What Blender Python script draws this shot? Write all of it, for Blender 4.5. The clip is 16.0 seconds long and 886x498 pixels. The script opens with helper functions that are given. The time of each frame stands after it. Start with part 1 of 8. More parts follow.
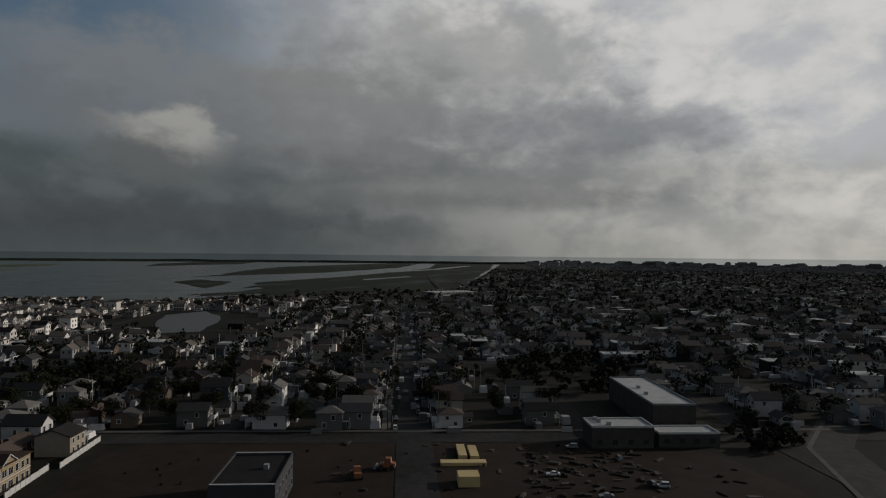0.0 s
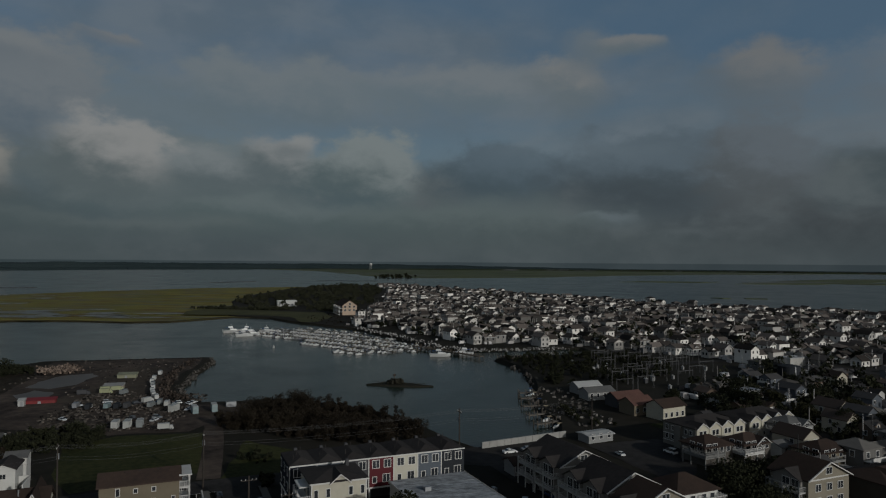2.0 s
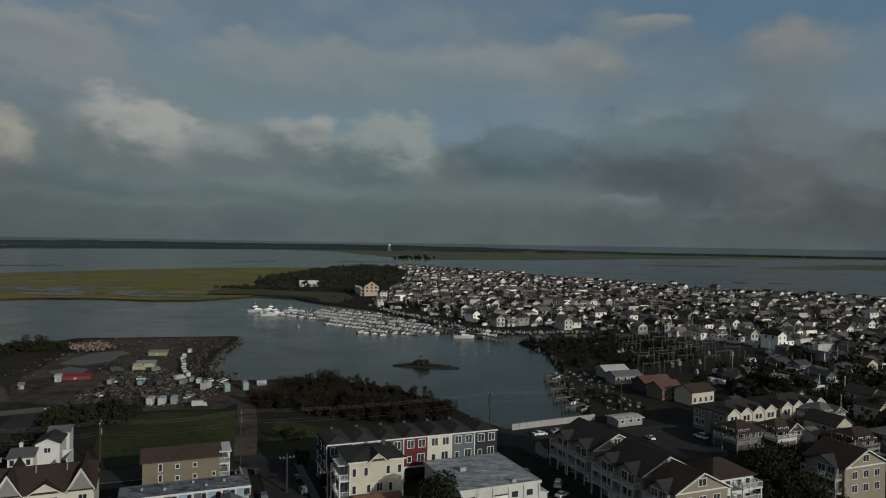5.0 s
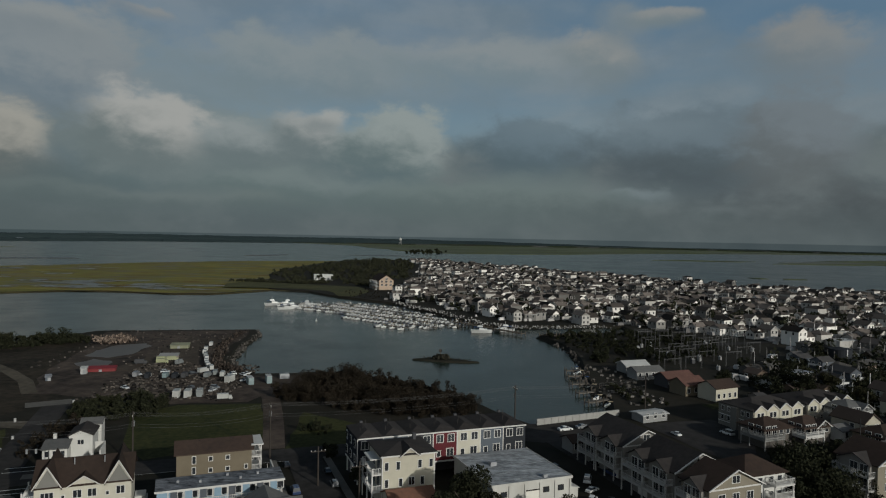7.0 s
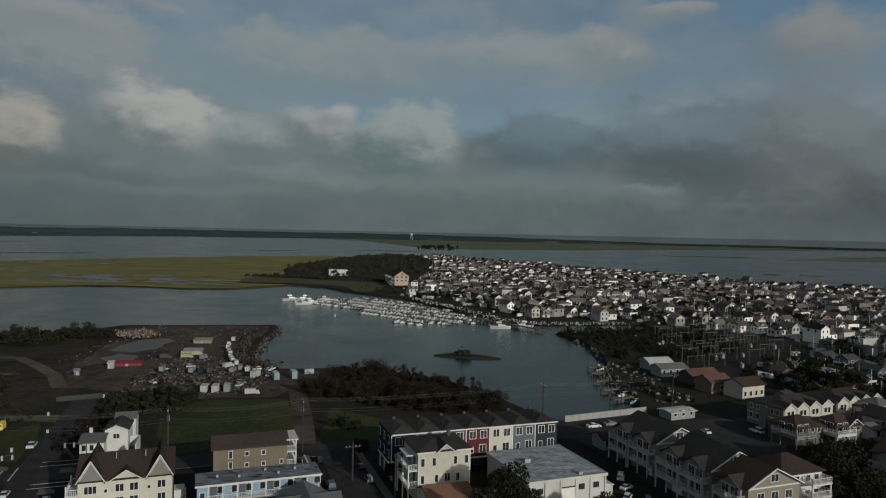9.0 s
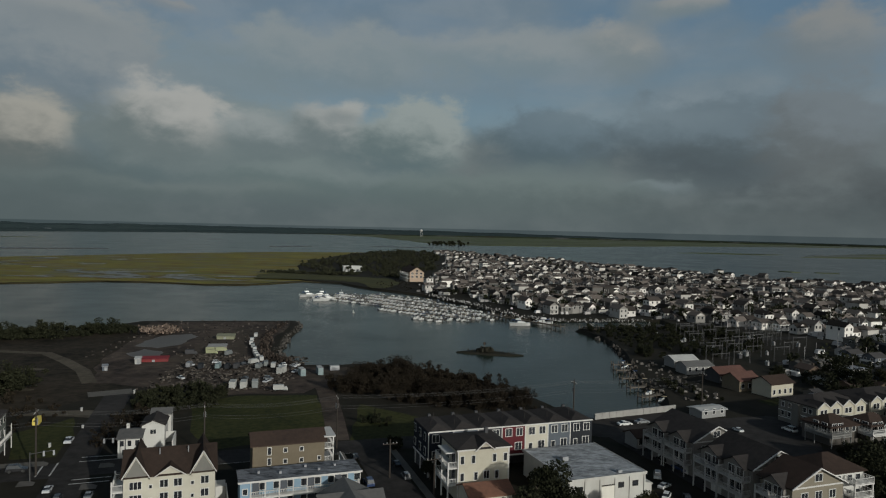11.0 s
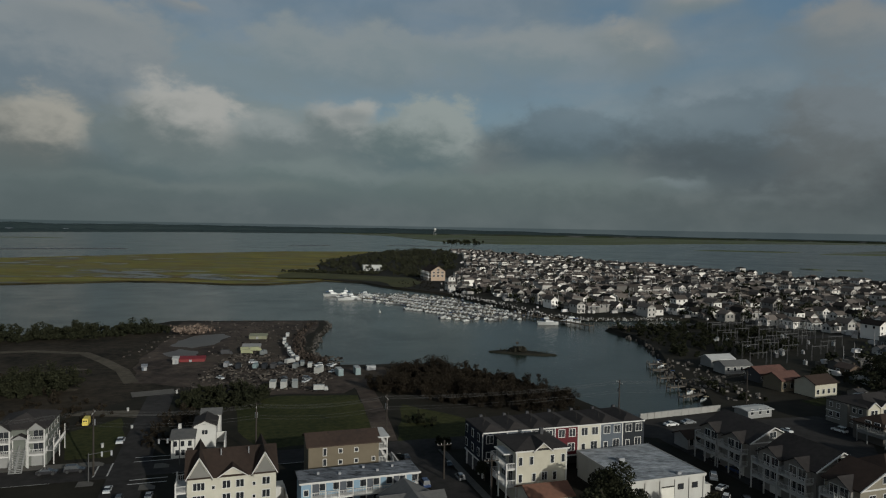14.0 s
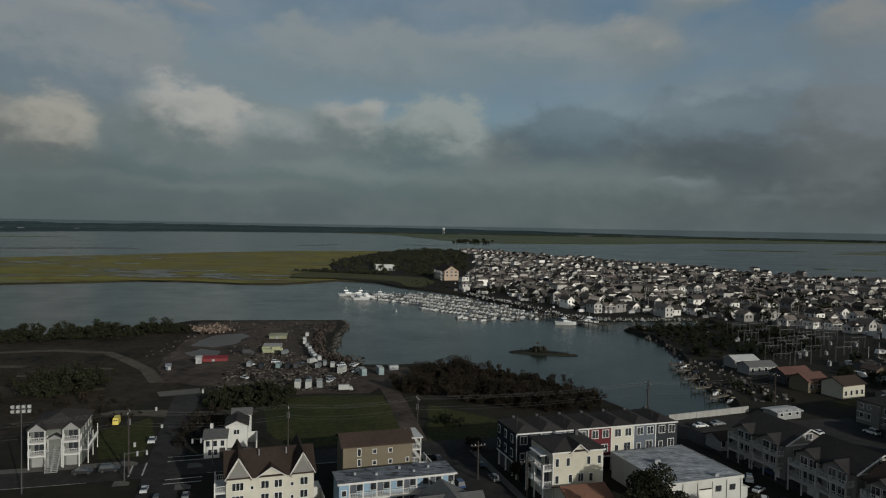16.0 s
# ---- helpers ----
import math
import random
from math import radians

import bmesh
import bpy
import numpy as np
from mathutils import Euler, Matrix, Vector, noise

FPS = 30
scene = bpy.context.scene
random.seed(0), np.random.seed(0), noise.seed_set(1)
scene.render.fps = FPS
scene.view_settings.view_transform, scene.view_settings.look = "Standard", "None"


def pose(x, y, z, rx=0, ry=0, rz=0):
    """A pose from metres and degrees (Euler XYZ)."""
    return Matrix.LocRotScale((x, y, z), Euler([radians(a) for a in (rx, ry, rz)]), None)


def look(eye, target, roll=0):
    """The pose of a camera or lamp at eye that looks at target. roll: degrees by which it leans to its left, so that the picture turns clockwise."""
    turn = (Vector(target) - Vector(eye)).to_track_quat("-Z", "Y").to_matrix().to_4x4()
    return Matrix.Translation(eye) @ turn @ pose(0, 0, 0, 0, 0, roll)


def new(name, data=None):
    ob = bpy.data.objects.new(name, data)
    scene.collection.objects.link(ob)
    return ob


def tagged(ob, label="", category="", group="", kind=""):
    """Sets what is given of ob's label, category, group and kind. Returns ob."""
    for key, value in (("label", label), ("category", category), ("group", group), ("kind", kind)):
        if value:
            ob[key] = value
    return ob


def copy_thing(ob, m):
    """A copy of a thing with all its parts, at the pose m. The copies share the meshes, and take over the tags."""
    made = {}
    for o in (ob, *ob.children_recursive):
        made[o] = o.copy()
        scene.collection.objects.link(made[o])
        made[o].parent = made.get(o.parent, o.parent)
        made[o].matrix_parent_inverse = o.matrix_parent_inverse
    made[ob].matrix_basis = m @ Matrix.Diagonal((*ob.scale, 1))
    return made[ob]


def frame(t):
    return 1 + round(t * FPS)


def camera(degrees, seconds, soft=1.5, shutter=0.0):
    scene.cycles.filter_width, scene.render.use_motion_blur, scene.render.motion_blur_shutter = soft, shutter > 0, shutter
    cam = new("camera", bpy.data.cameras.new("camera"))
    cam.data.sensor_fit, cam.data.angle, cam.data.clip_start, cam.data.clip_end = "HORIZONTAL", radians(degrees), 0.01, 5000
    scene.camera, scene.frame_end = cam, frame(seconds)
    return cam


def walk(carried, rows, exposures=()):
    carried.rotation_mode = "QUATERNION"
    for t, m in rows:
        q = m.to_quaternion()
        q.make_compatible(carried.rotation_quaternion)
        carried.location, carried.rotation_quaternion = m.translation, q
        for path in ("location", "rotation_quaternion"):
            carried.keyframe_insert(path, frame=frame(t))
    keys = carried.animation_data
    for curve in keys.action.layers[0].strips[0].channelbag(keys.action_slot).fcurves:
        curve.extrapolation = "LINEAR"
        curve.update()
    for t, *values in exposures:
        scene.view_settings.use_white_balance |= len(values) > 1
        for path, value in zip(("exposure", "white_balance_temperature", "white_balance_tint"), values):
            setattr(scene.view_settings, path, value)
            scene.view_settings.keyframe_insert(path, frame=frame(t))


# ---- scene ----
cam = camera(66.3, 16.0, soft=1.15)
# PATH
PATH = [
    (0, (26.668, 13.313, 48.738), (28.591, 13.862, 48.759), 0.6),
    (0.2, (27.373, 13.172, 48.548), (29.153, 14.084, 48.576), 0.5),
    (0.4, (28.349, 13.157, 48.259), (29.857, 14.471, 48.295), 0.1),
    (0.5, (28.436, 13.455, 48.263), (29.74, 14.971, 48.307), -0.0),
    (0.7, (28.243, 13.684, 48.294), (29.222, 15.427, 48.344), -0.1),
    (0.9, (28.443, 13.129, 48.445), (28.965, 15.058, 48.506), 0.1),
    (1, (28.595, 12.651, 48.469), (28.919, 14.623, 48.534), 0.2),
    (1.5, (29.699, 12.336, 48.494), (29.935, 14.322, 48.546), 0.3),
    (2, (29.678, 12.359, 48.51), (29.905, 14.346, 48.55), 0.4),
    (2.5, (29.549, 12.344, 48.517), (29.767, 14.332, 48.546), 0.5),
    (3, (29.265, 12.299, 48.547), (29.474, 14.288, 48.567), 0.7),
    (3.5, (28.514, 12.198, 48.489), (28.715, 14.188, 48.5), 0.8),
    (4, (27.704, 12.299, 48.58), (27.897, 14.289, 48.581), 0.8),
    (6.5, (23.312, 12.51, 48.823), (23.463, 14.504, 48.794), 1.1),
    (7, (22.22, 12.599, 48.904), (22.365, 14.594, 48.871), 1.1),
    (7.5, (21.152, 12.592, 49.01), (21.29, 14.587, 48.972), 1.2),
    (8, (20.024, 12.652, 48.965), (20.155, 14.648, 48.925), 1.2),
    (8.5, (18.824, 12.735, 49.029), (18.947, 14.731, 48.986), 1.2),
    (9, (17.638, 12.776, 49.087), (17.753, 14.772, 49.04), 1.2),
    (11.5, (10.932, 13.314, 49.248), (11.014, 15.311, 49.188), 1.2),
    (12, (9.693, 13.409, 49.209), (9.768, 15.407, 49.149), 1.1),
    (12.5, (8.389, 13.55, 49.276), (8.458, 15.548, 49.214), 1.1),
    (13, (7.09, 13.658, 49.344), (7.153, 15.656, 49.281), 1.1),
    (13.5, (5.816, 13.845, 49.357), (5.873, 15.843, 49.293), 1.0),
    (14, (4.468, 14.014, 49.369), (4.52, 16.013, 49.305), 1.0),
    (14.5, (3.245, 14.205, 49.342), (3.291, 16.203, 49.277), 1.0),
    (15, (1.957, 14.261, 49.395), (1.998, 16.259, 49.33), 0.9),
    (15.5, (0.717, 14.282, 49.469), (0.752, 16.281, 49.403), 1.0),
    (16, (-0.483, 14.444, 49.434), (-0.454, 16.443, 49.368), 1.0),
]

walk(cam, [(t, look(eye, target, roll)) for t, eye, target, roll in PATH],
     exposures=[(0, -0.62, 6350, 12), (0.5, -0.78, 6050, 11), (1.0, -0.88, 5820, 8), (2.0, -0.70, 5980, 8), (4.0, -0.25, 6150, 6), (7.0, -0.05, 6120, 6), (16, 0.0, 6180, 6)])

# ---- world, sun ----
SUN_AZ, SUN_EL = 145.0, 17.5
sun_dir = Vector((math.sin(radians(SUN_AZ)) * math.cos(radians(SUN_EL)),
                  math.cos(radians(SUN_AZ)) * math.cos(radians(SUN_EL)), math.sin(radians(SUN_EL))))


def build_world():
    w = bpy.data.worlds.new("sky")
    scene.world = w
    w.use_nodes = True
    nt = w.node_tree
    N, L = nt.nodes, nt.links
    back = N["Background"]
    back.inputs[1].default_value = 0.1

    def math_node(op, a, b=0.0, c=0.0, clamp=False):
        n = N.new("ShaderNodeMath")
        n.operation, n.use_clamp = op, clamp
        for i, v in enumerate((a, b, c)):
            if isinstance(v, (int, float)):
                n.inputs[i].default_value = v
            else:
                L.new(v, n.inputs[i])
        return n.outputs[0]

    def ramp(v, lo, hi, a=0.0, b=1.0):
        n = N.new("ShaderNodeMapRange")
        n.interpolation_type = "SMOOTHERSTEP"
        L.new(v, n.inputs[0])
        for i, x in enumerate((lo, hi, a, b)):
            n.inputs[i + 1].default_value = x
        return n.outputs[0]

    def mix(f, a, b, op="MIX"):
        n = N.new("ShaderNodeMix")
        n.data_type, n.blend_type = "RGBA", op
        for i, v in ((0, f), (6, a), (7, b)):
            if isinstance(v, float):
                n.inputs[i].default_value = v
            elif isinstance(v, tuple):
                n.inputs[i].default_value = (*v, 1)
            else:
                L.new(v, n.inputs[i])
        return n.outputs[2]

    def noise_tex(vec, scale, detail, rough, warp=0.0):
        n = N.new("ShaderNodeTexNoise")
        L.new(vec, n.inputs["Vector"])
        n.inputs["Scale"].default_value = scale
        n.inputs["Detail"].default_value = detail
        n.inputs["Roughness"].default_value = rough
        n.inputs["Distortion"].default_value = warp
        return n.outputs[0]

    sky = N.new("ShaderNodeTexSky")
    sky.sky_type, sky.sun_disc = "NISHITA", False
    sky.sun_elevation, sky.sun_rotation = radians(SUN_EL), radians(SUN_AZ)
    sky.dust_density = 2.0
    tc = N.new("ShaderNodeTexCoord")
    sep = N.new("ShaderNodeSeparateXYZ")
    L.new(tc.outputs["Generated"], sep.inputs[0])
    x, y, z = sep.outputs
    # noises on a flat cloud layer and on the sphere of directions
    zz = math_node("ADD", math_node("MAXIMUM", z, 0.0), 0.13)
    flat = N.new("ShaderNodeCombineXYZ")
    L.new(math_node("DIVIDE", x, zz), flat.inputs[0])
    L.new(math_node("DIVIDE", y, zz), flat.inputs[1])
    flat.inputs[2].default_value = CLOUD_SEED
    heap = N.new("ShaderNodeCombineXYZ")
    L.new(x, heap.inputs[0])
    L.new(y, heap.inputs[1])
    L.new(math_node("MULTIPLY_ADD", z, 1.7, HEAP_SEED), heap.inputs[2])
    n_flat = noise_tex(flat.outputs[0], 0.75, 7, 0.52, 0.3)
    n_heap = noise_tex(heap.outputs[0], 5.0, 5, 0.5, 0.1)
    n_fine = noise_tex(heap.outputs[0], 9.0, 6, 0.55, 0.15)
    shade = ramp(n_fine, 0.33, 0.66)
    ten = lambda c: mix(1.0, c, (10.0, 10.0, 10.0), "MULTIPLY")
    # bearing in degrees and height of the direction, and the ragged edge of a heap
    az = math_node("MULTIPLY", math_node("ARCTAN2", x, y), 57.2958)
    n_edge = noise_tex(heap.outputs[0], 24.0, 5, 0.58, 0.2)
    rag = math_node("ADD", math_node("MULTIPLY_ADD", n_fine, 1.5, -0.75), math_node("MULTIPLY_ADD", n_edge, 1.0, -0.5))
    swell = math_node("MULTIPLY_ADD", n_edge, 1.6, -0.8)
    puff = N.new("ShaderNodeCombineXYZ")
    L.new(math_node("MULTIPLY_ADD", n_heap, 5.0, math_node("SUBTRACT", az, 2.5)), puff.inputs[0])
    L.new(math_node("MULTIPLY_ADD", n_fine, 0.03, math_node("SUBTRACT", z, 0.015)), puff.inputs[1])

    def cloud(col, bearing, height, wide, tall, dark, lit, cover, soft=1.0):
        """One heap of cloud: crisp and lit on its crown, soft and shaded at its base."""
        at = N.new("ShaderNodeVectorMath")      # a negligible share of the sky behind keeps the heaps in order
        at.operation = "MULTIPLY_ADD"
        L.new(col, at.inputs[0])
        at.inputs[1].default_value = (1e-7, 1e-7, 1e-7)
        L.new(puff.outputs[0], at.inputs[2])
        n = N.new("ShaderNodeVectorMath")
        n.operation = "MULTIPLY_ADD"
        L.new(at.outputs[0], n.inputs[0])
        n.inputs[1].default_value = (1 / wide, 1 / tall, 0)
        n.inputs[2].default_value = (-bearing / wide, -height / tall, 0)
        d = N.new("ShaderNodeVectorMath")
        d.operation = "LENGTH"
        L.new(n.outputs[0], d.inputs[0])
        s_ = N.new("ShaderNodeSeparateXYZ")
        L.new(n.outputs[0], s_.inputs[0])
        side = math_node("MULTIPLY_ADD", s_.outputs[0], 0.4, s_.outputs[1])
        rim = ramp(side, -0.7, 0.8, 0.95 * soft, 0.42 * soft)
        depth = math_node("DIVIDE", math_node("SUBTRACT", 1.12, math_node("ADD", d.outputs["Value"], rag)), rim)
        a_ = ramp(depth, -1.0, 1.0, 0.0, cover)
        c_ = mix(ramp(math_node("ADD", side, swell), -0.75, 0.85), tuple(10 * v for v in dark), tuple(10 * v for v in lit))
        return mix(a_, col, c_)

    dot = N.new("ShaderNodeVectorMath")
    dot.operation = "DOT_PRODUCT"
    L.new(tc.outputs["Generated"], dot.inputs[0])
    dot.inputs[1].default_value = (sun_dir.x, sun_dir.y, sun_dir.z)
    glow = ramp(dot.outputs["Value"], 0.0, 0.95)
    wash = math_node("MULTIPLY", ramp(dot.outputs["Value"], -0.1, 0.55), ramp(z, 0.75, 0.40))
    blue = mix(0.72, mix(1.0, sky.outputs[0], (0.60, 0.64, 0.68), "MULTIPLY"), mix(ramp(z, 0.13, 0.30), (1.72, 2.36, 2.70), (1.02, 1.78, 2.55)))
    blue = mix(ramp(dot.outputs["Value"], 0.3, 0.8), blue, (1.6, 1.7, 1.9))
    blue = mix(ramp(z, 0.35, 0.8), blue, mix(1.0, blue, (0.5, 0.5, 0.52), "MULTIPLY"))
    # thin veil over the blue, thicker towards the sun
    veil = math_node("MULTIPLY", ramp(n_flat, 0.40, 0.66, 0.15, 0.85), ramp(z, 0.70, 0.36, 0.0, 0.80))
    col = mix(veil, blue, ten(mix(shade, (0.180, 0.207, 0.222), (0.235, 0.252, 0.257))))
    col = mix(math_node("MULTIPLY", wash, 0.92), col, mix(shade, (7.0, 7.1, 7.1), (9.8, 9.6, 9.0)))
    # middle clouds: bearing, height, half width, half height, base, crown, cover, softness
    for bearing, height, wide, tall, dark, lit, cover, soft in (
            (-17.9, 0.188, 6.8, 0.051, (0.175, 0.216, 0.235), (0.212, 0.242, 0.25), 0.7, 1.8),
            (-8.1, 0.227, 9.2, 0.042, (0.181, 0.22, 0.235), (0.246, 0.266, 0.266), 0.85, 1.1),
            (6.0, 0.246, 8.6, 0.03, (0.188, 0.227, 0.242), (0.254, 0.27, 0.27), 0.85, 1.2),
            (-30.3, 0.203, 8.8, 0.078, (0.15, 0.184, 0.209), (0.235, 0.25, 0.254), 0.95, 0.85),
            (-26.7, 0.256, 2.6, 0.018, (0.195, 0.216, 0.227), (0.27, 0.275, 0.266), 0.6, 1.5),
            (-19.2, 0.286, 2.0, 0.007, (0.205, 0.223, 0.235), (0.254, 0.254, 0.246), 0.8, 1.2),
            (16.9, 0.253, 3.0, 0.031, (0.188, 0.216, 0.223), (0.305, 0.292, 0.266), 0.9, 1.1),
            (18.6, 0.288, 2.3, 0.028, (0.162, 0.198, 0.22), (0.216, 0.235, 0.238), 0.7, 1.4),
            (21.7, 0.298, 2.2, 0.011, (0.181, 0.209, 0.216), (0.27, 0.266, 0.25), 0.85, 1.1),
            (31.8, 0.246, 2.7, 0.034, (0.162, 0.181, 0.188), (0.246, 0.238, 0.223), 0.9, 1.2),
            (27.6, 0.217, 6.0, 0.041, (0.144, 0.184, 0.212), (0.168, 0.202, 0.223), 0.4, 1.8),
            (61, 0.240, 4.6, 0.020, (0.255, 0.266, 0.265), (0.36, 0.36, 0.33), 0.8, 1.3), (62, 0.20, 12, 0.07, (0.20, 0.21, 0.205), (0.29, 0.30, 0.29), 0.8, 1.4),
            (74, 0.25, 12, 0.09, (0.30, 0.31, 0.30), (0.42, 0.42, 0.40), 0.75, 1.4), (47, 0.21, 9, 0.07, (0.20, 0.215, 0.225), (0.26, 0.275, 0.28), 0.75, 1.5)):
        col = cloud(col, bearing, height, wide, tall, dark, lit, cover, soft)
    # low bank
    zw = math_node("MULTIPLY_ADD", math_node("SUBTRACT", n_heap, 0.5), 0.10, math_node("MULTIPLY_ADD", math_node("SUBTRACT", n_edge, 0.5), 0.03, z))
    bank_col = mix(shade, (0.098, 0.118, 0.121), (0.146, 0.164, 0.162))
    col = mix(ramp(zw, 0.172, 0.108, 0.0, 0.97), col, ten(mix(glow, bank_col, mix(shade, (0.58, 0.58, 0.54), (0.92, 0.89, 0.80)))))
    for bearing, height, wide, tall, dark, lit, cover, soft in (
            (-11.7, 0.108, 12.1, 0.052, (0.117, 0.15, 0.15), (0.216, 0.242, 0.231), 0.8, 1.3),
            (-23.2, 0.085, 9.1, 0.045, (0.107, 0.136, 0.138), (0.175, 0.202, 0.195), 0.7, 1.5),
            (-12.6, 0.127, 5.4, 0.026, (0.144, 0.171, 0.171), (0.266, 0.283, 0.275), 0.95, 1.0),
            (-29.7, 0.108, 3.4, 0.052, (0.133, 0.141, 0.133), (0.342, 0.319, 0.275), 0.95, 0.9),
            (-19.9, 0.132, 3.8, 0.052, (0.144, 0.168, 0.165), (0.376, 0.361, 0.332), 0.95, 0.85),
            (-7.0, 0.142, 2.9, 0.036, (0.144, 0.171, 0.171), (0.319, 0.319, 0.301), 0.95, 1.0),
            (-5.1, 0.165, 1.3, 0.017, (0.209, 0.227, 0.223), (0.361, 0.352, 0.323), 0.85, 1.1),
            (0.2, 0.123, 4.0, 0.056, (0.122, 0.156, 0.156), (0.283, 0.305, 0.287), 0.95, 0.7),
            (-25.7, 0.086, 1.4, 0.031, (0.102, 0.13, 0.138), (0.122, 0.153, 0.162), 0.7, 1.7),
            (-20.8, 0.062, 2.9, 0.019, (0.098, 0.127, 0.133), (0.112, 0.144, 0.147), 0.7, 1.6),
            (-2.3, 0.073, 4.3, 0.028, (0.093, 0.127, 0.133), (0.112, 0.147, 0.153), 0.8, 1.5),
            (-8.0, 0.066, 7.0, 0.021, (0.127, 0.159, 0.153), (0.191, 0.22, 0.209), 0.7, 1.5),
            (-22.4, 0.048, 10.4, 0.013, (0.112, 0.138, 0.133), (0.165, 0.188, 0.178), 0.7, 1.4),
            (-30.3, 0.012, 9.1, 0.018, (0.089, 0.112, 0.107), (0.102, 0.125, 0.12), 0.6, 1.6),
            (11.3, 0.127, 4.9, 0.041, (0.091, 0.122, 0.136), (0.13, 0.168, 0.191), 0.95, 0.7),
            (23.5, 0.12, 6.9, 0.052, (0.087, 0.107, 0.117), (0.138, 0.171, 0.191), 0.95, 0.75),
            (24.1, 0.099, 4.6, 0.026, (0.078, 0.093, 0.1), (0.084, 0.102, 0.109), 0.8, 1.4),
            (31.8, 0.124, 3.2, 0.059, (0.12, 0.13, 0.13), (0.165, 0.184, 0.195), 0.9, 1.0),
            (20.0, 0.065, 2.2, 0.011, (0.122, 0.147, 0.15), (0.184, 0.212, 0.22), 0.8, 1.2),
            (26.4, 0.04, 2.6, 0.009, (0.122, 0.147, 0.147), (0.178, 0.202, 0.202), 0.75, 1.2),
            (6.3, 0.049, 8.9, 0.025, (0.12, 0.15, 0.141), (0.162, 0.191, 0.178), 0.75, 1.5),
            (-31.0, 0.041, 10.4, 0.042, (0.084, 0.107, 0.107), (0.107, 0.133, 0.13), 0.5, 1.6),
            (16.6, 0.151, 6.5, 0.019, (0.162, 0.205, 0.227), (0.209, 0.25, 0.27), 0.35, 1.6),
            (11.4, 0.057, 9.1, 0.036, (0.127, 0.156, 0.15), (0.162, 0.191, 0.181), 0.6, 1.6),
            (51.5, 0.150, 3.8, 0.046, (0.16, 0.17, 0.165), (0.46, 0.455, 0.415), 0.95, 0.85), (46, 0.035, 17, 0.034, (0.058, 0.064, 0.066), (0.088, 0.096, 0.098), 0.9, 2.2),
            (67, 0.138, 8, 0.022, (0.18, 0.188, 0.185), (0.25, 0.26, 0.25), 0.8, 1.3), (86, 0.155, 8.5, 0.048, (0.235, 0.25, 0.25), (0.30, 0.315, 0.315), 0.9, 2.4), (77, 0.088, 11, 0.018, (0.20, 0.208, 0.20), (0.28, 0.285, 0.27), 0.8, 1.3)):
        col = cloud(col, bearing, height, wide, tall, dark, lit, cover, soft)
    # haze on the horizon, and the open sea beyond the last land
    haze = ramp(z, 0.085, 0.0)
    col = mix(math_node("MULTIPLY", haze, 0.5), col, ten(mix(glow, (0.098, 0.114, 0.114), (0.58, 0.56, 0.48))))
    col = mix(ramp(z, 0.0012, -0.0002), col, mix(1.0, col, (0.62, 0.66, 0.68), "MULTIPLY"))
    L.new(col, back.inputs[0])


CLOUD_SEED, HEAP_SEED = 3.7, 1.3
build_world()
sun = new("sun", bpy.data.lights.new("sun", "SUN"))
sun.data.energy, sun.data.angle, sun.data.color = 3.4, radians(0.6), (1.0, 0.93, 0.82)
sun.matrix_world = look(sun_dir * 300, (0, 0, 0))

# ---- materials ----
MATS = {}


